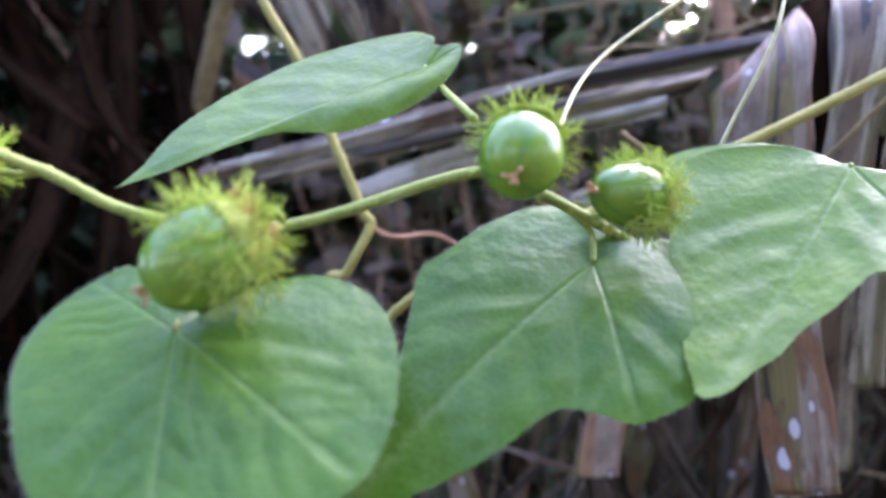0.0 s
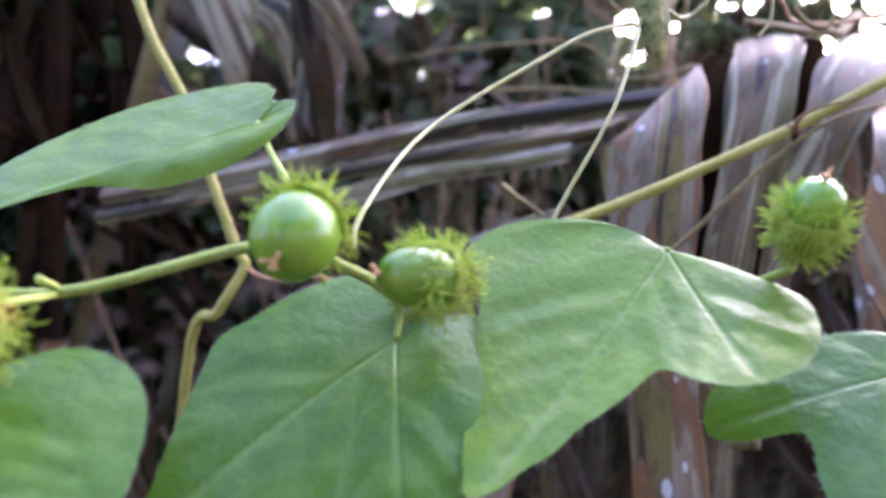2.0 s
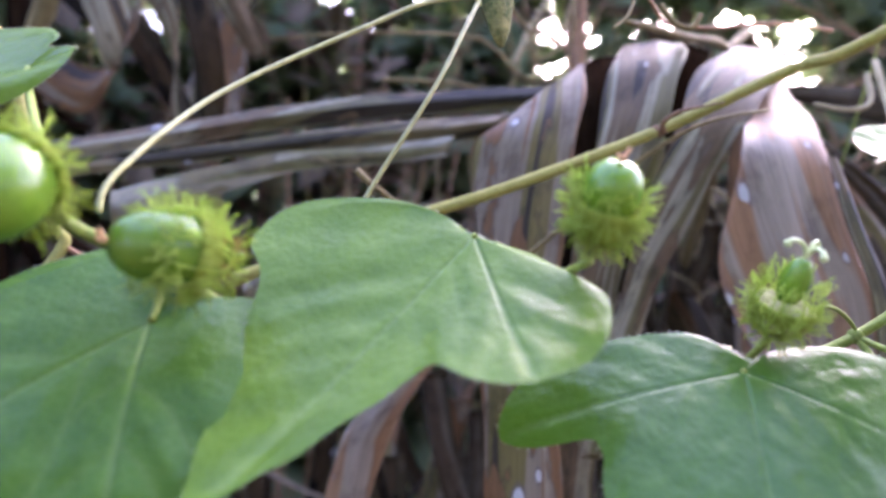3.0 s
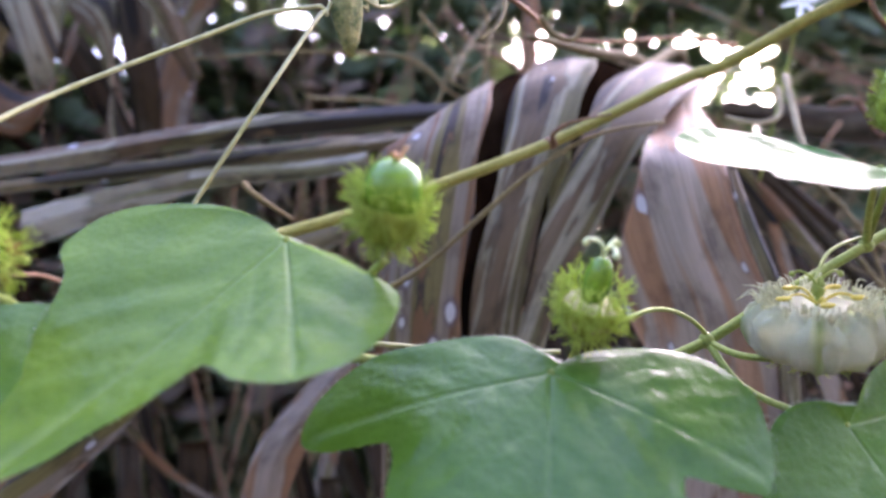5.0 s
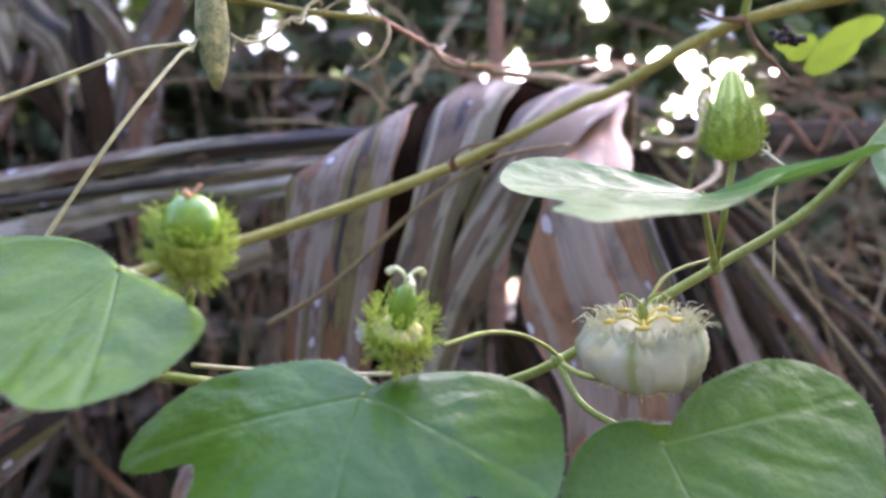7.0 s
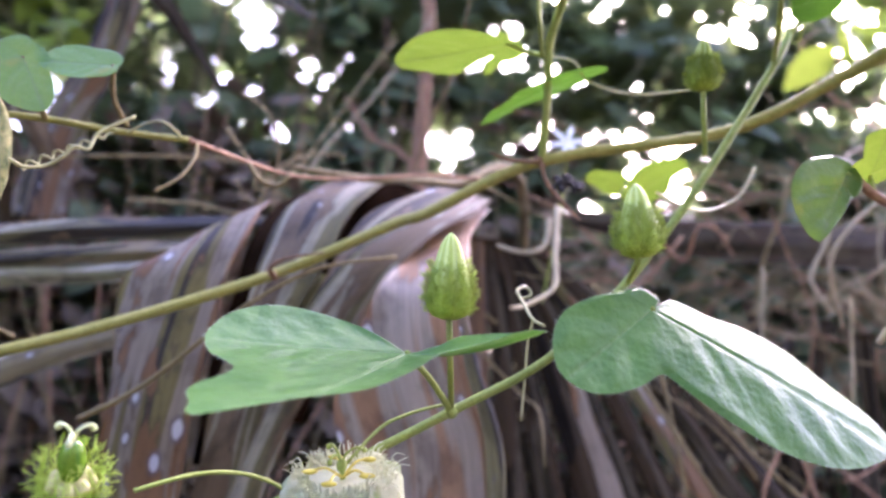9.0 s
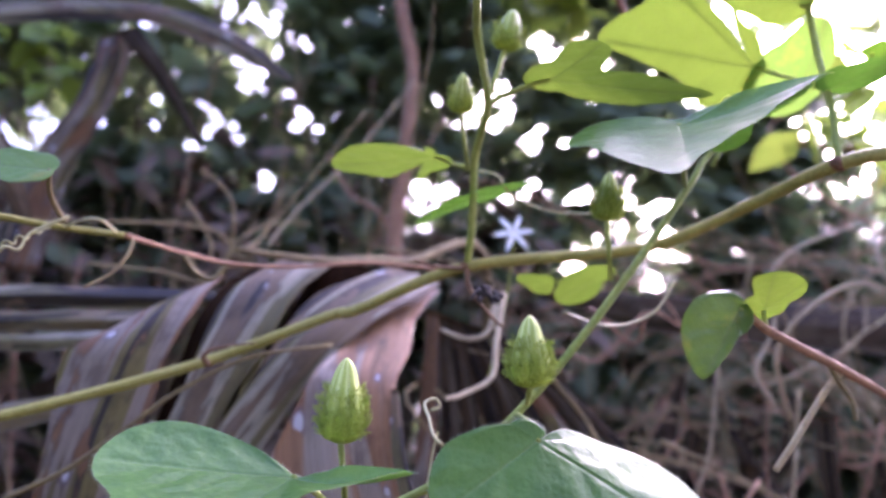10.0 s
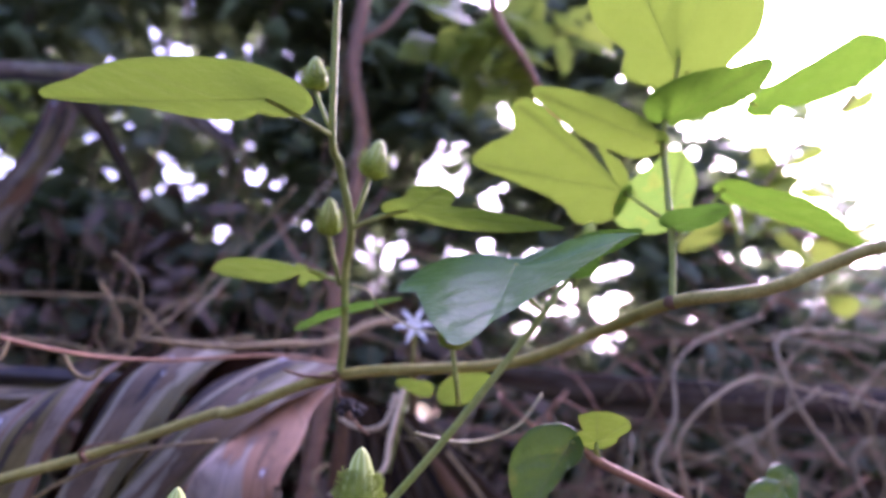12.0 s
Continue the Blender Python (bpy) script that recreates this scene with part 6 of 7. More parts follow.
part('stem', Build().tube([(0.1985, 0.2820, 1.3202), (0.2171, 0.3000, 1.3182), (0.2409, 0.3300, 1.3188), (0.2731, 0.3450, 1.3228), (0.3187, 0.3600, 1.3319), (0.3584, 0.3700, 1.3329)], [0.0015]+[0.0011]*5, 8), TWIG_RED, dry_vine, '', (0.1985, 0.2820, 1.3202))
part('side_twig', Build().tube([(0.2018, 0.2840, 1.3192), (0.2017, 0.2800, 1.3110), (0.1973, 0.2750, 1.3014), (0.1887, 0.2700, 1.2936)], [0.001,0.0009,0.0007,0.0005], 8), TWIG, dry_vine, '', (0.2018, 0.2840, 1.3192))
part('side_twig', Build().tube([(0.2225, 0.3000, 1.3159), (0.2286, 0.3000, 1.3082), (0.2367, 0.3000, 1.3061), (0.2414, 0.3000, 1.3121)], 0.0012, 8), TWIG, dry_vine, '', (0.2225, 0.3000, 1.3159))
part("tendril", Build().tube(curl((0.1685, 0.2770, 1.3197), (0.1408, 0.2600, 1.2980), 7, 0.0013), 0.0005, 6, 2), TENDRIL, dry_vine, "coiled tendril", (0.1685, 0.2770, 1.3197))
part('tendril', Build().tube([(0.1739, 0.2780, 1.3206), (0.1824, 0.2750, 1.3245), (0.1902, 0.2720, 1.3245), (0.1958, 0.2800, 1.3207)], 0.0006, 8), TENDRIL, dry_vine, '', (0.1739, 0.2780, 1.3206))
leaf(dry_vine, (0.1747, 0.2500, 1.3392), (-0.9990, -0.0224, -0.0374), (0.0000, -0.8575, 0.5145), [(4, 26.8), (27, 18.5), (62, 9.2), (170, 2.2), (304, 11.8), (332, 22.1), (351, 26.3)], LEAF_OLD, petiole=[(0.1739, 0.2770, 1.3228), (0.1709, 0.2650, 1.3316)], stem=TWIG, label="worn mottled leaf with brown edges", seed=33, rings=20, sectors=120)
leaf(dry_vine, (0.1413, 0.2500, 1.3398), (0.4687, -0.3281, -0.8202), (0.0000, -0.9285, 0.3714), [(13, 23.5), (34, 12.2), (125, 7.3), (157, 10.4), (222, 12.2), (299, 15.2), (340, 25.1), (360, 29.0)], LEAF_OLD, petiole=[(0.1439, 0.2700, 1.3215)], stem=TWIG, seed=34, rings=20, sectors=120)
right_twig = thing("leafy_twig", (0.4585, 0.1920, 1.2944), "reddish dry twig with two small leaves", "twig")
part('stem', Build().tube([(0.4526, 0.1900, 1.2967), (0.4602, 0.1920, 1.2923), (0.4792, 0.1960, 1.2861), (0.4993, 0.2000, 1.2797), (0.5244, 0.2060, 1.2708), (0.5526, 0.2120, 1.2576), (0.5962, 0.2200, 1.2354), (0.7500, 0.3000, 0.9000), (0.8000, 0.3500, 0.6600)], [0.0012]+[0.0019]*8, 8), TWIG_RED, right_twig, '', (0.4526, 0.1900, 1.2967))
part('side_twig', Build().tube([(0.4930, 0.2000, 1.2815), (0.4979, 0.2000, 1.2740), (0.5028, 0.2000, 1.2677), (0.5039, 0.2000, 1.2601)], 0.0011, 8), TWIG, right_twig, '', (0.4930, 0.2000, 1.2815))
part('side_twig', Build().tube([(0.4993, 0.2000, 1.2797), (0.4951, 0.2050, 1.2713), (0.4856, 0.2100, 1.2524), (0.4786, 0.2150, 1.2380)], 0.0013, 8), TWIG_PALE, right_twig, '', (0.4993, 0.2000, 1.2797))
leaf(right_twig, (0.4592, 0.1920, 1.2995), (0.2555, -0.8647, 0.4324), (0.0000, 0.4472, 0.8944), [(11, 17.9), (39, 8.8), (131, 8.0), (299, 11.9), (306, 24.0), (327, 25.1), (351, 22.6)], LEAF_YOUNG, petiole=[(0.4602, 0.1920, 1.2923)], label="small bright yellow-green leaf", seed=35, rings=16, sectors=100)
leaf(right_twig, (0.4479, 0.1900, 1.2989), (-0.5707, -0.2713, -0.7750), (0.0000, -0.9439, 0.3304), [(0, 36.3), (6, 25.2), (21, 11.9), (74, 6.9), (162, 4.4), (261, 9.8), (302, 19.6), (324, 27.4), (345, 34.1)], LEAF_DIM, petiole=[(0.4602, 0.1920, 1.2923)], label="dark mottled round leaf with brown tip", seed=36, puff=0.03, rings=24, sectors=120)
leaf(right_twig, (0.5571, 0.2050, 1.2937), (-0.7262, -0.3074, -0.6149), (0.0000, -0.8944, 0.4472), [(0, 35.7), (10, 24.6), (33, 14.4), (83, 5.6), (201, 3.7), (321, 11.5), (334, 22.8), (346, 30.1)], LEAF_DIM, petiole=[(0.5526, 0.2120, 1.2576), (0.5603, 0.2080, 1.2777)], label="small dull leaf with a yellow tip", seed=37, puff=0.03, rings=20, sectors=120)
sapling = thing("sapling", (0.3806, 0.8300, 1.1939), "slim reddish-brown sapling trunk", "sapling")
part('trunk', Build().tube([(0.3400, 0.8400, 0.8000), (0.3712, 0.8300, 1.3350), (0.3678, 0.8300, 1.4531), (0.3721, 0.8200, 1.5732), (0.3727, 0.8200, 1.6842), (0.3478, 0.8200, 1.7820), (0.3501, 0.8200, 1.8937), (0.3484, 0.8200, 2.0111)], [0.012,0.011,0.0115,0.0095,0.009,0.009,0.009,0.008], 10), TWIG_RED, sapling, '', (0.3400, 0.8400, 0.8000))
part('branch', Build().tube([(0.3678, 0.8300, 1.4531), (0.3430, 0.8400, 1.4835), (0.3051, 0.8600, 1.5082), (0.2707, 0.8800, 1.5665)], [0.005,0.004,0.003,0.002], 7), TWIG_RED, sapling, '', (0.3678, 0.8300, 1.4531))
part('branch', Build().tube([(0.3489, 0.8200, 1.8186), (0.3913, 0.8200, 1.8652), (0.4276, 0.8400, 1.9551)], [0.005,0.004,0.003], 7), TWIG_RED, sapling, '', (0.3489, 0.8200, 1.8186))
twig("dead_twig", [(0.6580, 0.4500, 1.2558), (0.6336, 0.4300, 1.3025), (0.6542, 0.4200, 1.3382), (0.6969, 0.4200, 1.3622), (0.7513, 0.4300, 1.3583), (0.8453, 0.4500, 1.3539)], 0.0019, TWIG_PALE, 'pale dry vine looping through the thicket', 'twig', 'dry loops')
twig("dead_twig", [(0.7541, 0.4000, 1.2998), (0.7305, 0.4000, 1.3251), (0.7119, 0.4000, 1.3532), (0.7082, 0.4100, 1.3912), (0.7508, 0.4200, 1.4067), (0.8404, 0.4400, 1.4124)], 0.0021, TWIG_PALE, 'pale dry vine looping through the thicket', 'twig', 'dry loops')
twig("dead_twig", [(0.6235, 0.4200, 1.2652), (0.6093, 0.4200, 1.2884), (0.6252, 0.4200, 1.3233), (0.6306, 0.4300, 1.3636), (0.6618, 0.4400, 1.3911), (0.7326, 0.4600, 1.4218)], 0.0019, TWIG_PALE, 'pale dry vine looping through the thicket', 'twig', 'dry loops')
twig("dead_twig", [(0.4040, 0.4000, 1.3173), (0.3972, 0.3900, 1.2980), (0.3828, 0.3900, 1.2930), (0.3678, 0.4000, 1.2987)], 0.002, TWIG_PALE, 'pale dry vine looping through the thicket', 'twig', 'dry loops')
twig("dead_twig", [(0.4095, 0.4000, 1.3258), (0.4010, 0.3800, 1.2896), (0.3970, 0.3700, 1.2696), (0.3773, 0.3600, 1.2581), (0.3649, 0.3500, 1.2551)], 0.0022, TWIG_PALE, 'pale dry vine looping through the thicket', 'twig', 'dry loops')
twig("dead_twig", [(0.1997, 0.4200, 1.3942), (0.2189, 0.4200, 1.3799), (0.2253, 0.4200, 1.3579), (0.2217, 0.4300, 1.3243), (0.2071, 0.4300, 1.3244), (0.1974, 0.4300, 1.3391)], 0.0011, TWIG, 'brown dry vine looping through the thicket', 'twig', 'dry loops')
twig("dead_twig", [(0.1867, 0.4500, 1.3783), (0.2063, 0.4500, 1.3516), (0.2105, 0.4500, 1.3360), (0.2325, 0.4600, 1.3519), (0.2479, 0.5000, 1.3868), (0.3095, 0.5500, 1.5043)], 0.0011, TWIG, 'brown dry vine looping through the thicket', 'twig', 'dry loops')
twig("dead_twig", [(0.1122, 0.5000, 1.3340), (0.1604, 0.5000, 1.3332), (0.2005, 0.5000, 1.3282), (0.2137, 0.5000, 1.3574), (0.2364, 0.5200, 1.3818), (0.2685, 0.5500, 1.3934)], 0.0015, TWIG, 'brown dry vine looping through the thicket', 'twig', 'dry loops')
twig("dead_twig", [(0.4509, 0.4500, 1.6964), (0.4675, 0.4500, 1.6536), (0.4937, 0.4500, 1.6195), (0.5117, 0.4600, 1.6003), (0.5592, 0.5000, 1.5699)], 0.0045, TWIG_RED, 'brown branch crossing the sky', 'twig', '')
twig("dead_twig", [(0.2309, 0.6000, 1.3775), (0.2552, 0.6200, 1.4231), (0.3012, 0.6500, 1.4904), (0.3667, 0.7000, 1.6105)], 0.0016, TWIG_PALE, 'straight pale twig leaning in the thicket', 'twig', '')
twig("dead_twig", [(0.0913, 0.3300, 1.2472), (0.0988, 0.3300, 1.2404), (0.1126, 0.3400, 1.2317)], 0.0018, TWIG, 'short broken twig by the palm', 'twig', '')
twig("dead_twig", [(0.1436, 0.3450, 1.1921), (0.1717, 0.3400, 1.2077), (0.2001, 0.3350, 1.2316), (0.2256, 0.3300, 1.2529), (0.2581, 0.3300, 1.2709), (0.2981, 0.3400, 1.2802)], 0.0016, TWIG, 'thin dark runner against the palm', 'twig', '')
twig("dead_twig", [(0.4718, 0.4400, 1.2308), (0.5279, 0.4200, 1.1392), (0.5556, 0.4100, 1.0965)], 0.0017, TWIG, 'straight brown stick leaning on the dark fronds', 'twig', 'sticks on the fronds')
twig("dead_twig", [(0.5117, 0.4500, 1.2233), (0.5792, 0.4200, 1.1457), (0.6241, 0.4000, 1.1146)], 0.0017, TWIG, 'straight brown stick leaning on the dark fronds', 'twig', 'sticks on the fronds')
twig("dead_twig", [(0.5546, 0.4600, 1.2322), (0.6070, 0.4500, 1.2112), (0.6677, 0.4400, 1.1864)], 0.0017, TWIG, 'straight brown stick leaning on the dark fronds', 'twig', 'sticks on the fronds')
twig("dead_twig", [(0.6103, 0.4200, 1.2114), (0.5587, 0.4100, 1.1438), (0.5680, 0.4100, 1.0961)], 0.0017, TWIG_RED, 'straight brown stick leaning on the dark fronds', 'twig', 'sticks on the fronds')
twig("dead_twig", [(0.5328, 0.4000, 1.1068), (0.5743, 0.4000, 1.1215), (0.6257, 0.4000, 1.1328)], 0.0017, TWIG, 'straight brown stick leaning on the dark fronds', 'twig', 'sticks on the fronds')
twig("dead_twig", [(0.5976, 0.4500, 1.2112), (0.6133, 0.4400, 1.1502), (0.6251, 0.4300, 1.0890)], 0.0017, TWIG_RED, 'straight brown stick leaning on the dark fronds', 'twig', 'sticks on the fronds')
twig("dead_twig", [(0.4568, 0.4600, 1.2815), (0.4987, 0.4500, 1.2314), (0.5121, 0.4400, 1.1675), (0.5193, 0.4300, 1.0929)], 0.0017, TWIG, 'straight brown stick leaning on the dark fronds', 'twig', 'sticks on the fronds')
twig("dead_twig", [(0.7797, 0.6000, 1.5518), (0.8750, 0.6000, 1.5561), (1.0050, 0.6000, 1.5651), (1.1360, 0.6200, 1.5821)], 0.006, TWIG, 'dim horizontal branch in the thicket', 'twig', '')
twig("dead_twig", [(0.9261, 0.5000, 1.7740), (0.8706, 0.5000, 1.6789), (0.8200, 0.5000, 1.6299), (0.7801, 0.5200, 1.5733)], 0.004, TWIG, 'dark branch against the glare', 'twig', '')
leaf(climber, (0.5212, 0.2500, 1.4196), (-0.2930, -0.8552, 0.4276), (0.0000, 0.4472, 0.8944), [(15, 34.2), (42, 16.6), (126, 8.7), (237, 16.6), (270, 27.4), (318, 37.2), (339, 41.6), (356, 49.9)], LEAF_OLD, label="yellowing leaf with brown patches", seed=40, rings=20, sectors=120)
old_frond = thing("palm_frond", (-0.1386, 0.7500, 1.4653), "old dead palm frond hanging in grey-brown ribbons", "palm frond")
blade(old_frond, [((-0.1360, 0.6000, 1.4890), (-0.0963, 0.6000, 1.4999)), ((-0.0963, 0.6000, 1.4412), (-0.0605, 0.6000, 1.4565)), ((-0.0651, 0.6000, 1.4075), (-0.0448, 0.6000, 1.4322)), ((-0.0453, 0.6200, 1.3245), (-0.0638, 0.6200, 1.3248))], PALM_GREY, seed=41)
blade(old_frond, [((-0.0694, 0.6000, 1.4809), (-0.0330, 0.6000, 1.4918)), ((-0.0243, 0.6000, 1.4324), (-0.0057, 0.6000, 1.4525)), ((0.0069, 0.6200, 1.3794), (0.0190, 0.6200, 1.3844))], PALM_GREY, seed=42)
blade(old_frond, [((-0.1746, 0.6500, 1.4500), (-0.1654, 0.6500, 1.4815)), ((-0.1368, 0.6500, 1.4192), (-0.1178, 0.6500, 1.4455)), ((-0.1034, 0.6500, 1.3985), (-0.0841, 0.6500, 1.4195)), ((-0.0636, 0.6600, 1.3274), (-0.0463, 0.6600, 1.3377))], PALM_DARK, seed=43)
blade(old_frond, [((-0.1761, 0.6200, 1.3600), (-0.1676, 0.6200, 1.3990)), ((-0.1317, 0.6200, 1.3305), (-0.1229, 0.6200, 1.3696)), ((-0.1048, 0.6200, 1.3695), (-0.0911, 0.6200, 1.3993)), ((-0.0911, 0.6200, 1.4193), (-0.0819, 0.6200, 1.4395))], PALM_BROWN, seed=44)
blade(old_frond, [((-0.1270, 0.7000, 1.6260), (-0.1220, 0.7000, 1.6005)), ((-0.0180, 0.7000, 1.6487), (-0.0140, 0.7000, 1.6256)), ((0.0754, 0.7000, 1.6582), (0.0731, 0.7000, 1.6336)), ((0.1648, 0.7000, 1.6351), (0.1558, 0.7000, 1.6094)), ((0.2336, 0.7000, 1.5870), (0.2208, 0.7000, 1.5885))], PALM_GREY, seed=45)
blade(old_frond, [((-0.0019, 0.7500, 1.6328), (0.0367, 0.7500, 1.6464)), ((-0.0143, 0.7500, 1.5603), (0.0257, 0.7500, 1.5593)), ((-0.0650, 0.7600, 1.4554), (-0.0129, 0.7600, 1.4620)), ((-0.0809, 0.7600, 1.3573), (-0.0226, 0.7600, 1.3506))], PALM_BROWN, seed=46)
blade(old_frond, [((0.0189, 0.7400, 1.6383), (0.0421, 0.7400, 1.6494)), ((0.0711, 0.7400, 1.5829), (0.0854, 0.7400, 1.5921)), ((0.1288, 0.7400, 1.5095), (0.1347, 0.7400, 1.5123))], PALM_DARK, seed=47)
blade(old_frond, [((-0.1180, 0.5500, 1.4348), (-0.0667, 0.5500, 1.4359)), ((-0.1005, 0.5500, 1.3838), (-0.0726, 0.5500, 1.3841)), ((-0.0918, 0.5600, 1.3523), (-0.0813, 0.5600, 1.3545))], PALM_GREY, seed=48)
blade(old_frond, [((-0.0519, 0.6000, 1.4578), (-0.0242, 0.6000, 1.4584)), ((-0.0395, 0.6000, 1.3821), (-0.0141, 0.6000, 1.3823)), ((-0.0351, 0.6200, 1.3146), (-0.0160, 0.6200, 1.3144))], PALM_DARK, seed=49)
part("stalk", Build().tube([(-0.1386, 0.7200, 1.6353), (-0.2184, 0.8000, 1.5363), (-.5, 1.0, .9), (-.5, 1.05, .7)], 0.012, 10), TWIG, old_frond, "", (-0.1386, 0.7200, 1.6353))

# the frond's stalk, down to the bank
part("stalk", Build().tube([(0.2362, 0.3700, 1.3337), (0.2866, 0.4000, 1.3368), (0.3462, 0.4600, 1.3516), (0.4445, 0.6000, 1.3639), (0.5, 0.95, 1.0), (0.52, 1.0, 0.7)], [0.0015, 0.0025, 0.003, 0.005, 0.01, 0.014], 10), TWIG, palm, "dark rib of the frond", (0.2362, 0.3700, 1.3337))

# ---- dead undergrowth below and behind ----


def hanging_blades(owner, count, xr, yr, zr, mats, seed, long=(0.2, 0.45), wide=(0.012, 0.03), lean=0.5):
    rng = random.Random(seed)
    for k in range(count):
        x, y, z = rng.uniform(*xr), rng.uniform(*yr), rng.uniform(*zr)
        ln, w = rng.uniform(*long), rng.uniform(*wide)
        dx, dy = rng.uniform(-lean, lean), rng.uniform(-0.3, 0.3)
        tw = rng.uniform(-0.6, 0.6)
        pairs = []
        for i in range(4):
            s = i / 3
            c = Vector((x + dx * ln * s * s, y + dy * ln * s, z - ln * s * (1 - 0.25 * s * abs(dx))))
            a = tw * s + rng.uniform(-0.1, 0.1)
            d = Vector((math.cos(a), math.sin(a) * 0.7, math.sin(a) * 0.3)) * w * (1 - 0.45 * s) * 0.5
            pairs.append((tuple(c - d), tuple(c + d)))
        blade(owner, pairs, mats[k % len(mats)], seed=seed * 50 + k, across=4)


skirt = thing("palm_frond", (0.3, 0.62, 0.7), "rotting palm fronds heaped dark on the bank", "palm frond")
# Mostly dark blades, so the colour supplies the shadow between the fronds.
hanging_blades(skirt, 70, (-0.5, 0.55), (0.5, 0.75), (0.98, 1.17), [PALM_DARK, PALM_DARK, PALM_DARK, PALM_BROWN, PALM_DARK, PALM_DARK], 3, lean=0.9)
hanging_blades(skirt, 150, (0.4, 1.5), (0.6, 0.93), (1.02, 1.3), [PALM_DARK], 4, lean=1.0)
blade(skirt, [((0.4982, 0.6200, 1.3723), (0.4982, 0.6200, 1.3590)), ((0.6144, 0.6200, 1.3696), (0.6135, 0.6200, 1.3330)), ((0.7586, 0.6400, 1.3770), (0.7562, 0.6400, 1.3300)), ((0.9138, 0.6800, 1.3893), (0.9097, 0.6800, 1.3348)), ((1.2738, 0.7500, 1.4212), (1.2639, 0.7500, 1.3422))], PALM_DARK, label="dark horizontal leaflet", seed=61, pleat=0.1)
# These ribbons get the near-black tone in place of the deep shade here.
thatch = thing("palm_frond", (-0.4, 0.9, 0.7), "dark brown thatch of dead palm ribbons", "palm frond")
hanging_blades(thatch, 210, (-1.4, -0.28), (0.68, 0.96), (1.25, 1.95), [PALM_SHADED], 5, long=(0.3, 0.6), wide=(0.015, 0.045), lean=0.7)

tangle = thing("twig_tangle", (0.9, 0.7, 0.8), "tangle of thin dry twigs over the bank", "twigs")
rng = random.Random(12)
for k in range(170):
    x, y, z = rng.uniform(0.3, 1.6), rng.uniform(0.42, 1.0), rng.uniform(0.85, 1.36)
    d = Vector((rng.uniform(-1, 1), rng.uniform(-0.4, 0.4), rng.uniform(-0.9, 0.6)))
    ln = rng.uniform(0.12, 0.4)
    pts = [Vector((x, y, z)) + d * ln * s + Vector([rng.uniform(-0.02, 0.02) for _ in range(3)]) for s in (0, 0.25, 0.5, 0.75, 1)]
    r = rng.uniform(0.0007, 0.002)
    part("dry_twig", Build().tube(pts, [r, r, r * 0.9, r * 0.7, r * 0.5], 5, 3), (TWIG, TWIG, TWIG_RED)[k % 3], tangle, "", tuple(pts[0]))
stems = thing("leafless_shrub", (0.1, 0.85, 0.7), "leafless shrub of thin upright brown stems", "shrub")
for k in range(80):
    x, y = rng.uniform(-0.15, 0.55), rng.uniform(0.72, 0.97)
    pts, p = [], Vector((x, y, 0.72))
    lean, hh = rng.uniform(-0.5, 0.5), rng.uniform(0.55, 1.0)
    for i in range(6):
        pts.append(p.copy())
        p += Vector((lean * 0.2 + rng.uniform(-0.04, 0.04), rng.uniform(-0.02, 0.02), 0.2)) * hh
    r = rng.uniform(0.0008, 0.0019)
    part("stem", Build().tube(pts, [r * (1 - 0.1 * i) for i in range(6)], 5, 3), (TWIG, TWIG_RED, TWIG)[k % 3], stems, "", tuple(pts[0]))
loops = thing("vine_tangle", (1.0, 0.7, 0.8), "brown dry vines looping in a dense tangle", "vine")
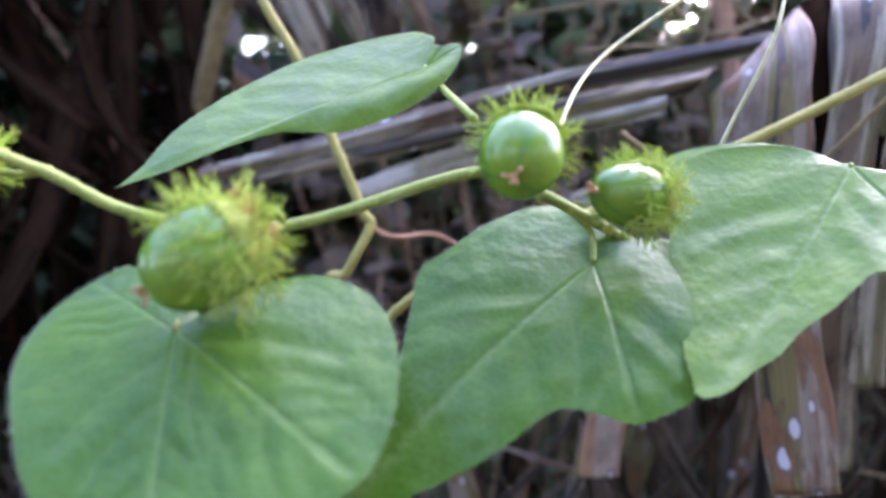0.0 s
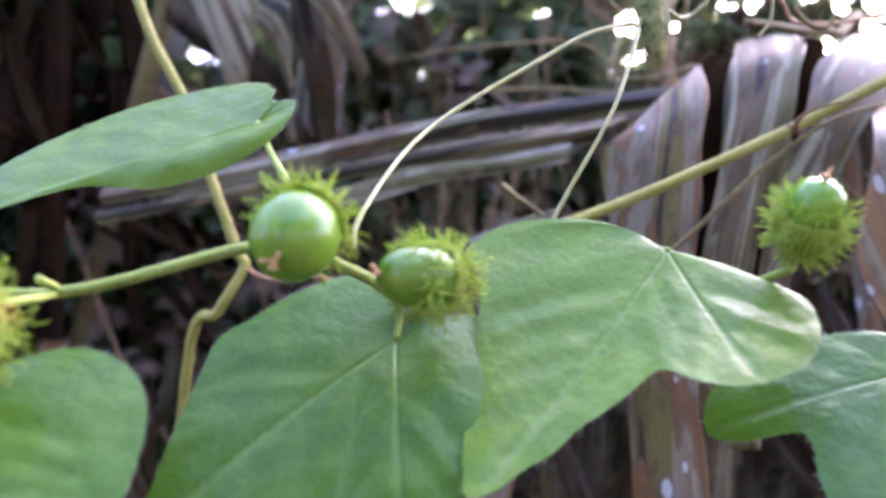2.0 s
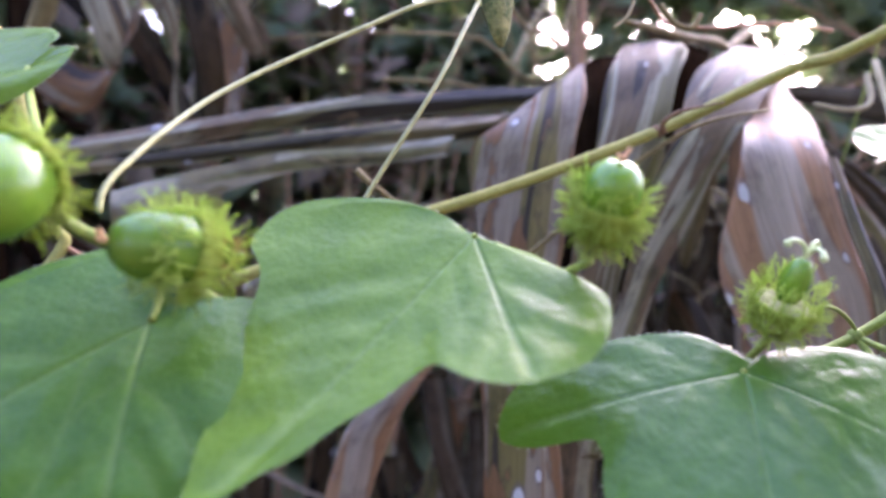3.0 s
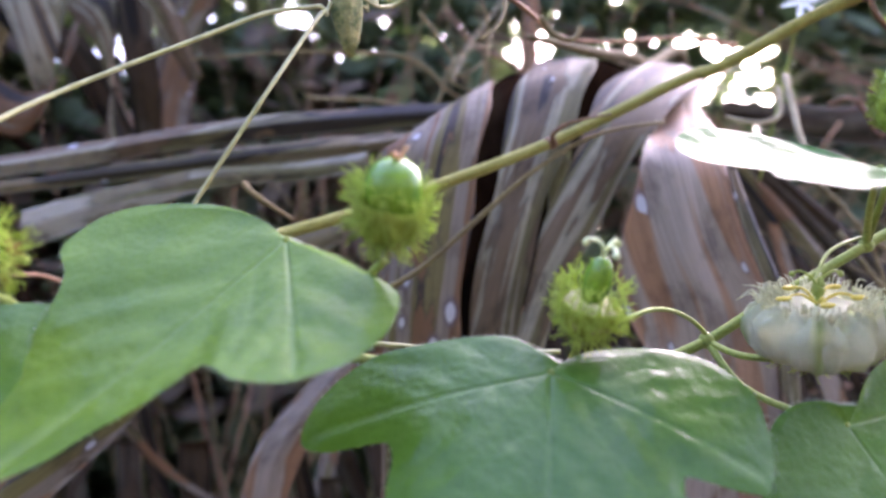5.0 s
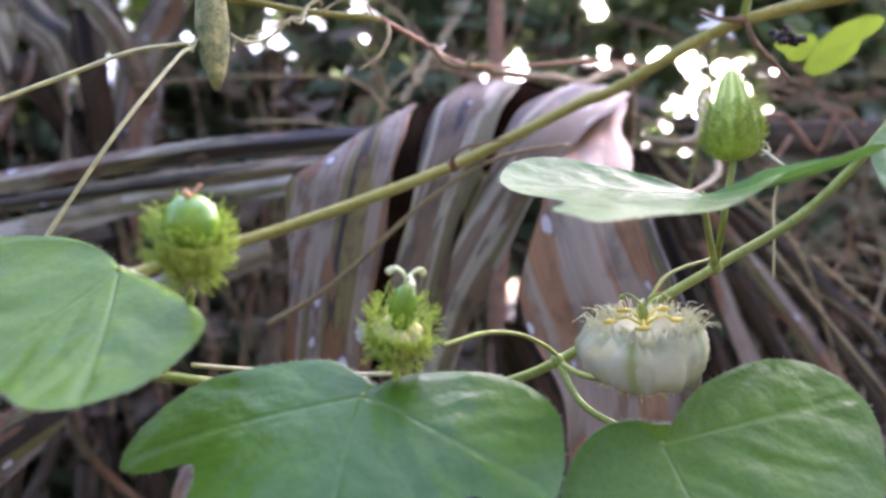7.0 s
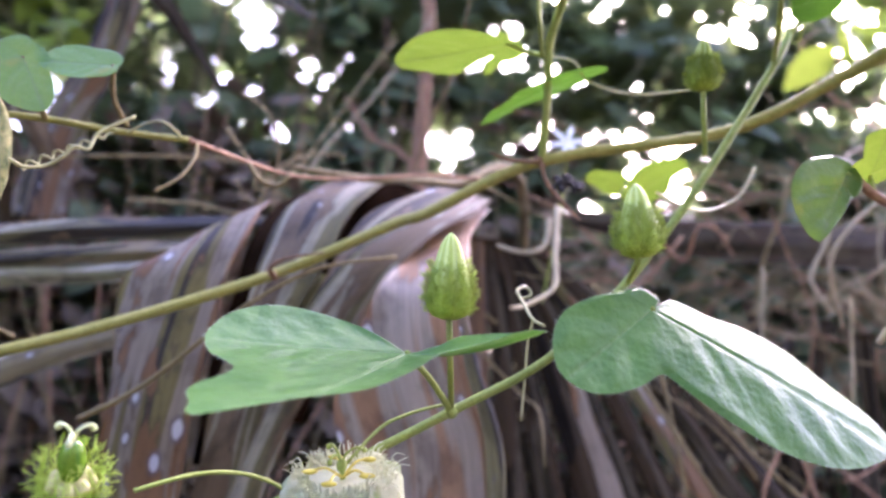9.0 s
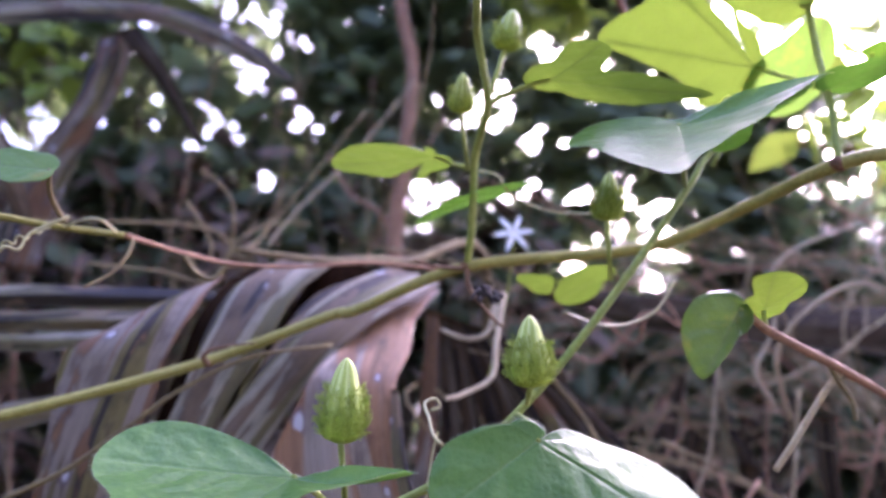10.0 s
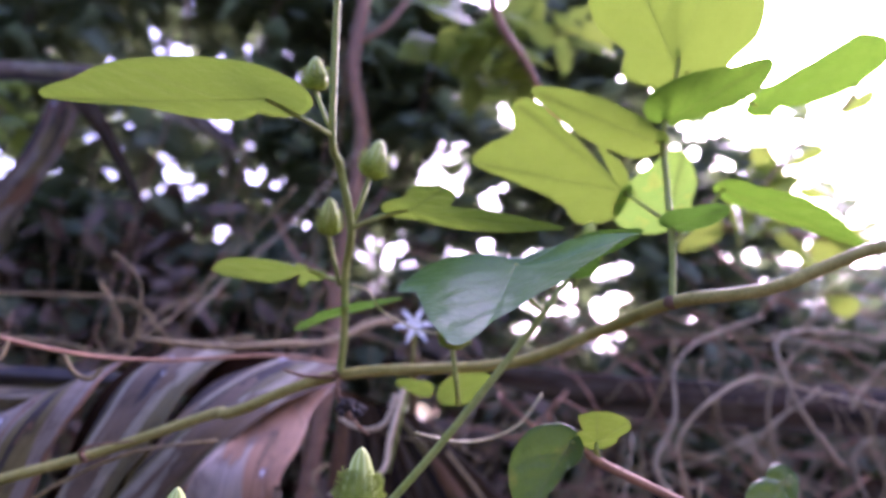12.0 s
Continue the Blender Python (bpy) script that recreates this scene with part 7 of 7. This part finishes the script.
for k in range(150):
    x, y, z = rng.uniform(0.5, 1.5), rng.uniform(0.5, 0.95), rng.uniform(1.0, 1.42)
    a, turn, ln = rng.uniform(0, 6.28), rng.uniform(-2.6, 2.6), rng.uniform(0.15, 0.4)
    p, pts = Vector((x, y, z)), []
    for i in range(7):
        pts.append(p.copy())
        p += Vector((math.cos(a), rng.uniform(-0.3, 0.3), 0.8 * math.sin(a))) * ln / 6
        a += turn / 6 + rng.uniform(-0.25, 0.25)
    r = rng.uniform(0.0008, 0.0021)
    part("vine_loop", Build().tube(pts, [r * (1 - 0.08 * i) for i in range(7)], 6, 3), (TWIG, TWIG_RED, TWIG, TWIG_PALE)[k % 4], loops, "", tuple(pts[0]))

bines = thing("vine_tangle", (1.0, 0.7, 0.8), "mass of light brown dead vines hanging over the bank", "vine")
for k in range(180):
    x, y, z = rng.uniform(0.7, 1.6), rng.uniform(0.6, 0.92), rng.uniform(1.32, 1.62)
    z -= 0.14 * (x < 1.05)
    a, turn, ln = rng.uniform(0, 6.28), rng.uniform(-2.2, 2.2), rng.uniform(0.15, 0.42)
    p, pts = Vector((x, y, z)), []
    for i in range(7):
        pts.append(p.copy())
        p += Vector((math.cos(a), rng.uniform(-0.3, 0.3), 0.6 * math.sin(a) - 0.15)) * ln / 6
        a += turn / 6 + rng.uniform(-0.25, 0.25)
    r = rng.uniform(0.001, 0.0026)
    part("vine_loop", Build().tube(pts, [r * (1 - 0.08 * i) for i in range(7)], 6, 3), (TWIG, TWIG_PALE, TWIG_RED, TWIG)[k % 4], bines, "", tuple(pts[0]))

under = Build()
leaf_cloud(under, (0.5538, 0.7500, 1.8407), (0.16, 0.1, 0.07), 60, 0.075, 91, 8)
leaf_cloud(under, (0.9160, 0.6000, 1.6229), (0.1, 0.1, 0.1), 34, 0.06, 92, 6)
leaf_cloud(under, (-0.1202, 0.9000, 1.6530), (0.06, 0.05, 0.06), 26, 0.05, 93, 5)
leaf_cloud(under, (0.2121, 0.8500, 1.5256), (0.01, 0.01, 0.012), 4, 0.022, 94, 2)
tagged(part("young_foliage", under, BUSH_YELLOW, None, "", (0.6, 0.7, 1.5)), "bright yellow-green leaves of young shoots behind", "foliage", kind="stuff")
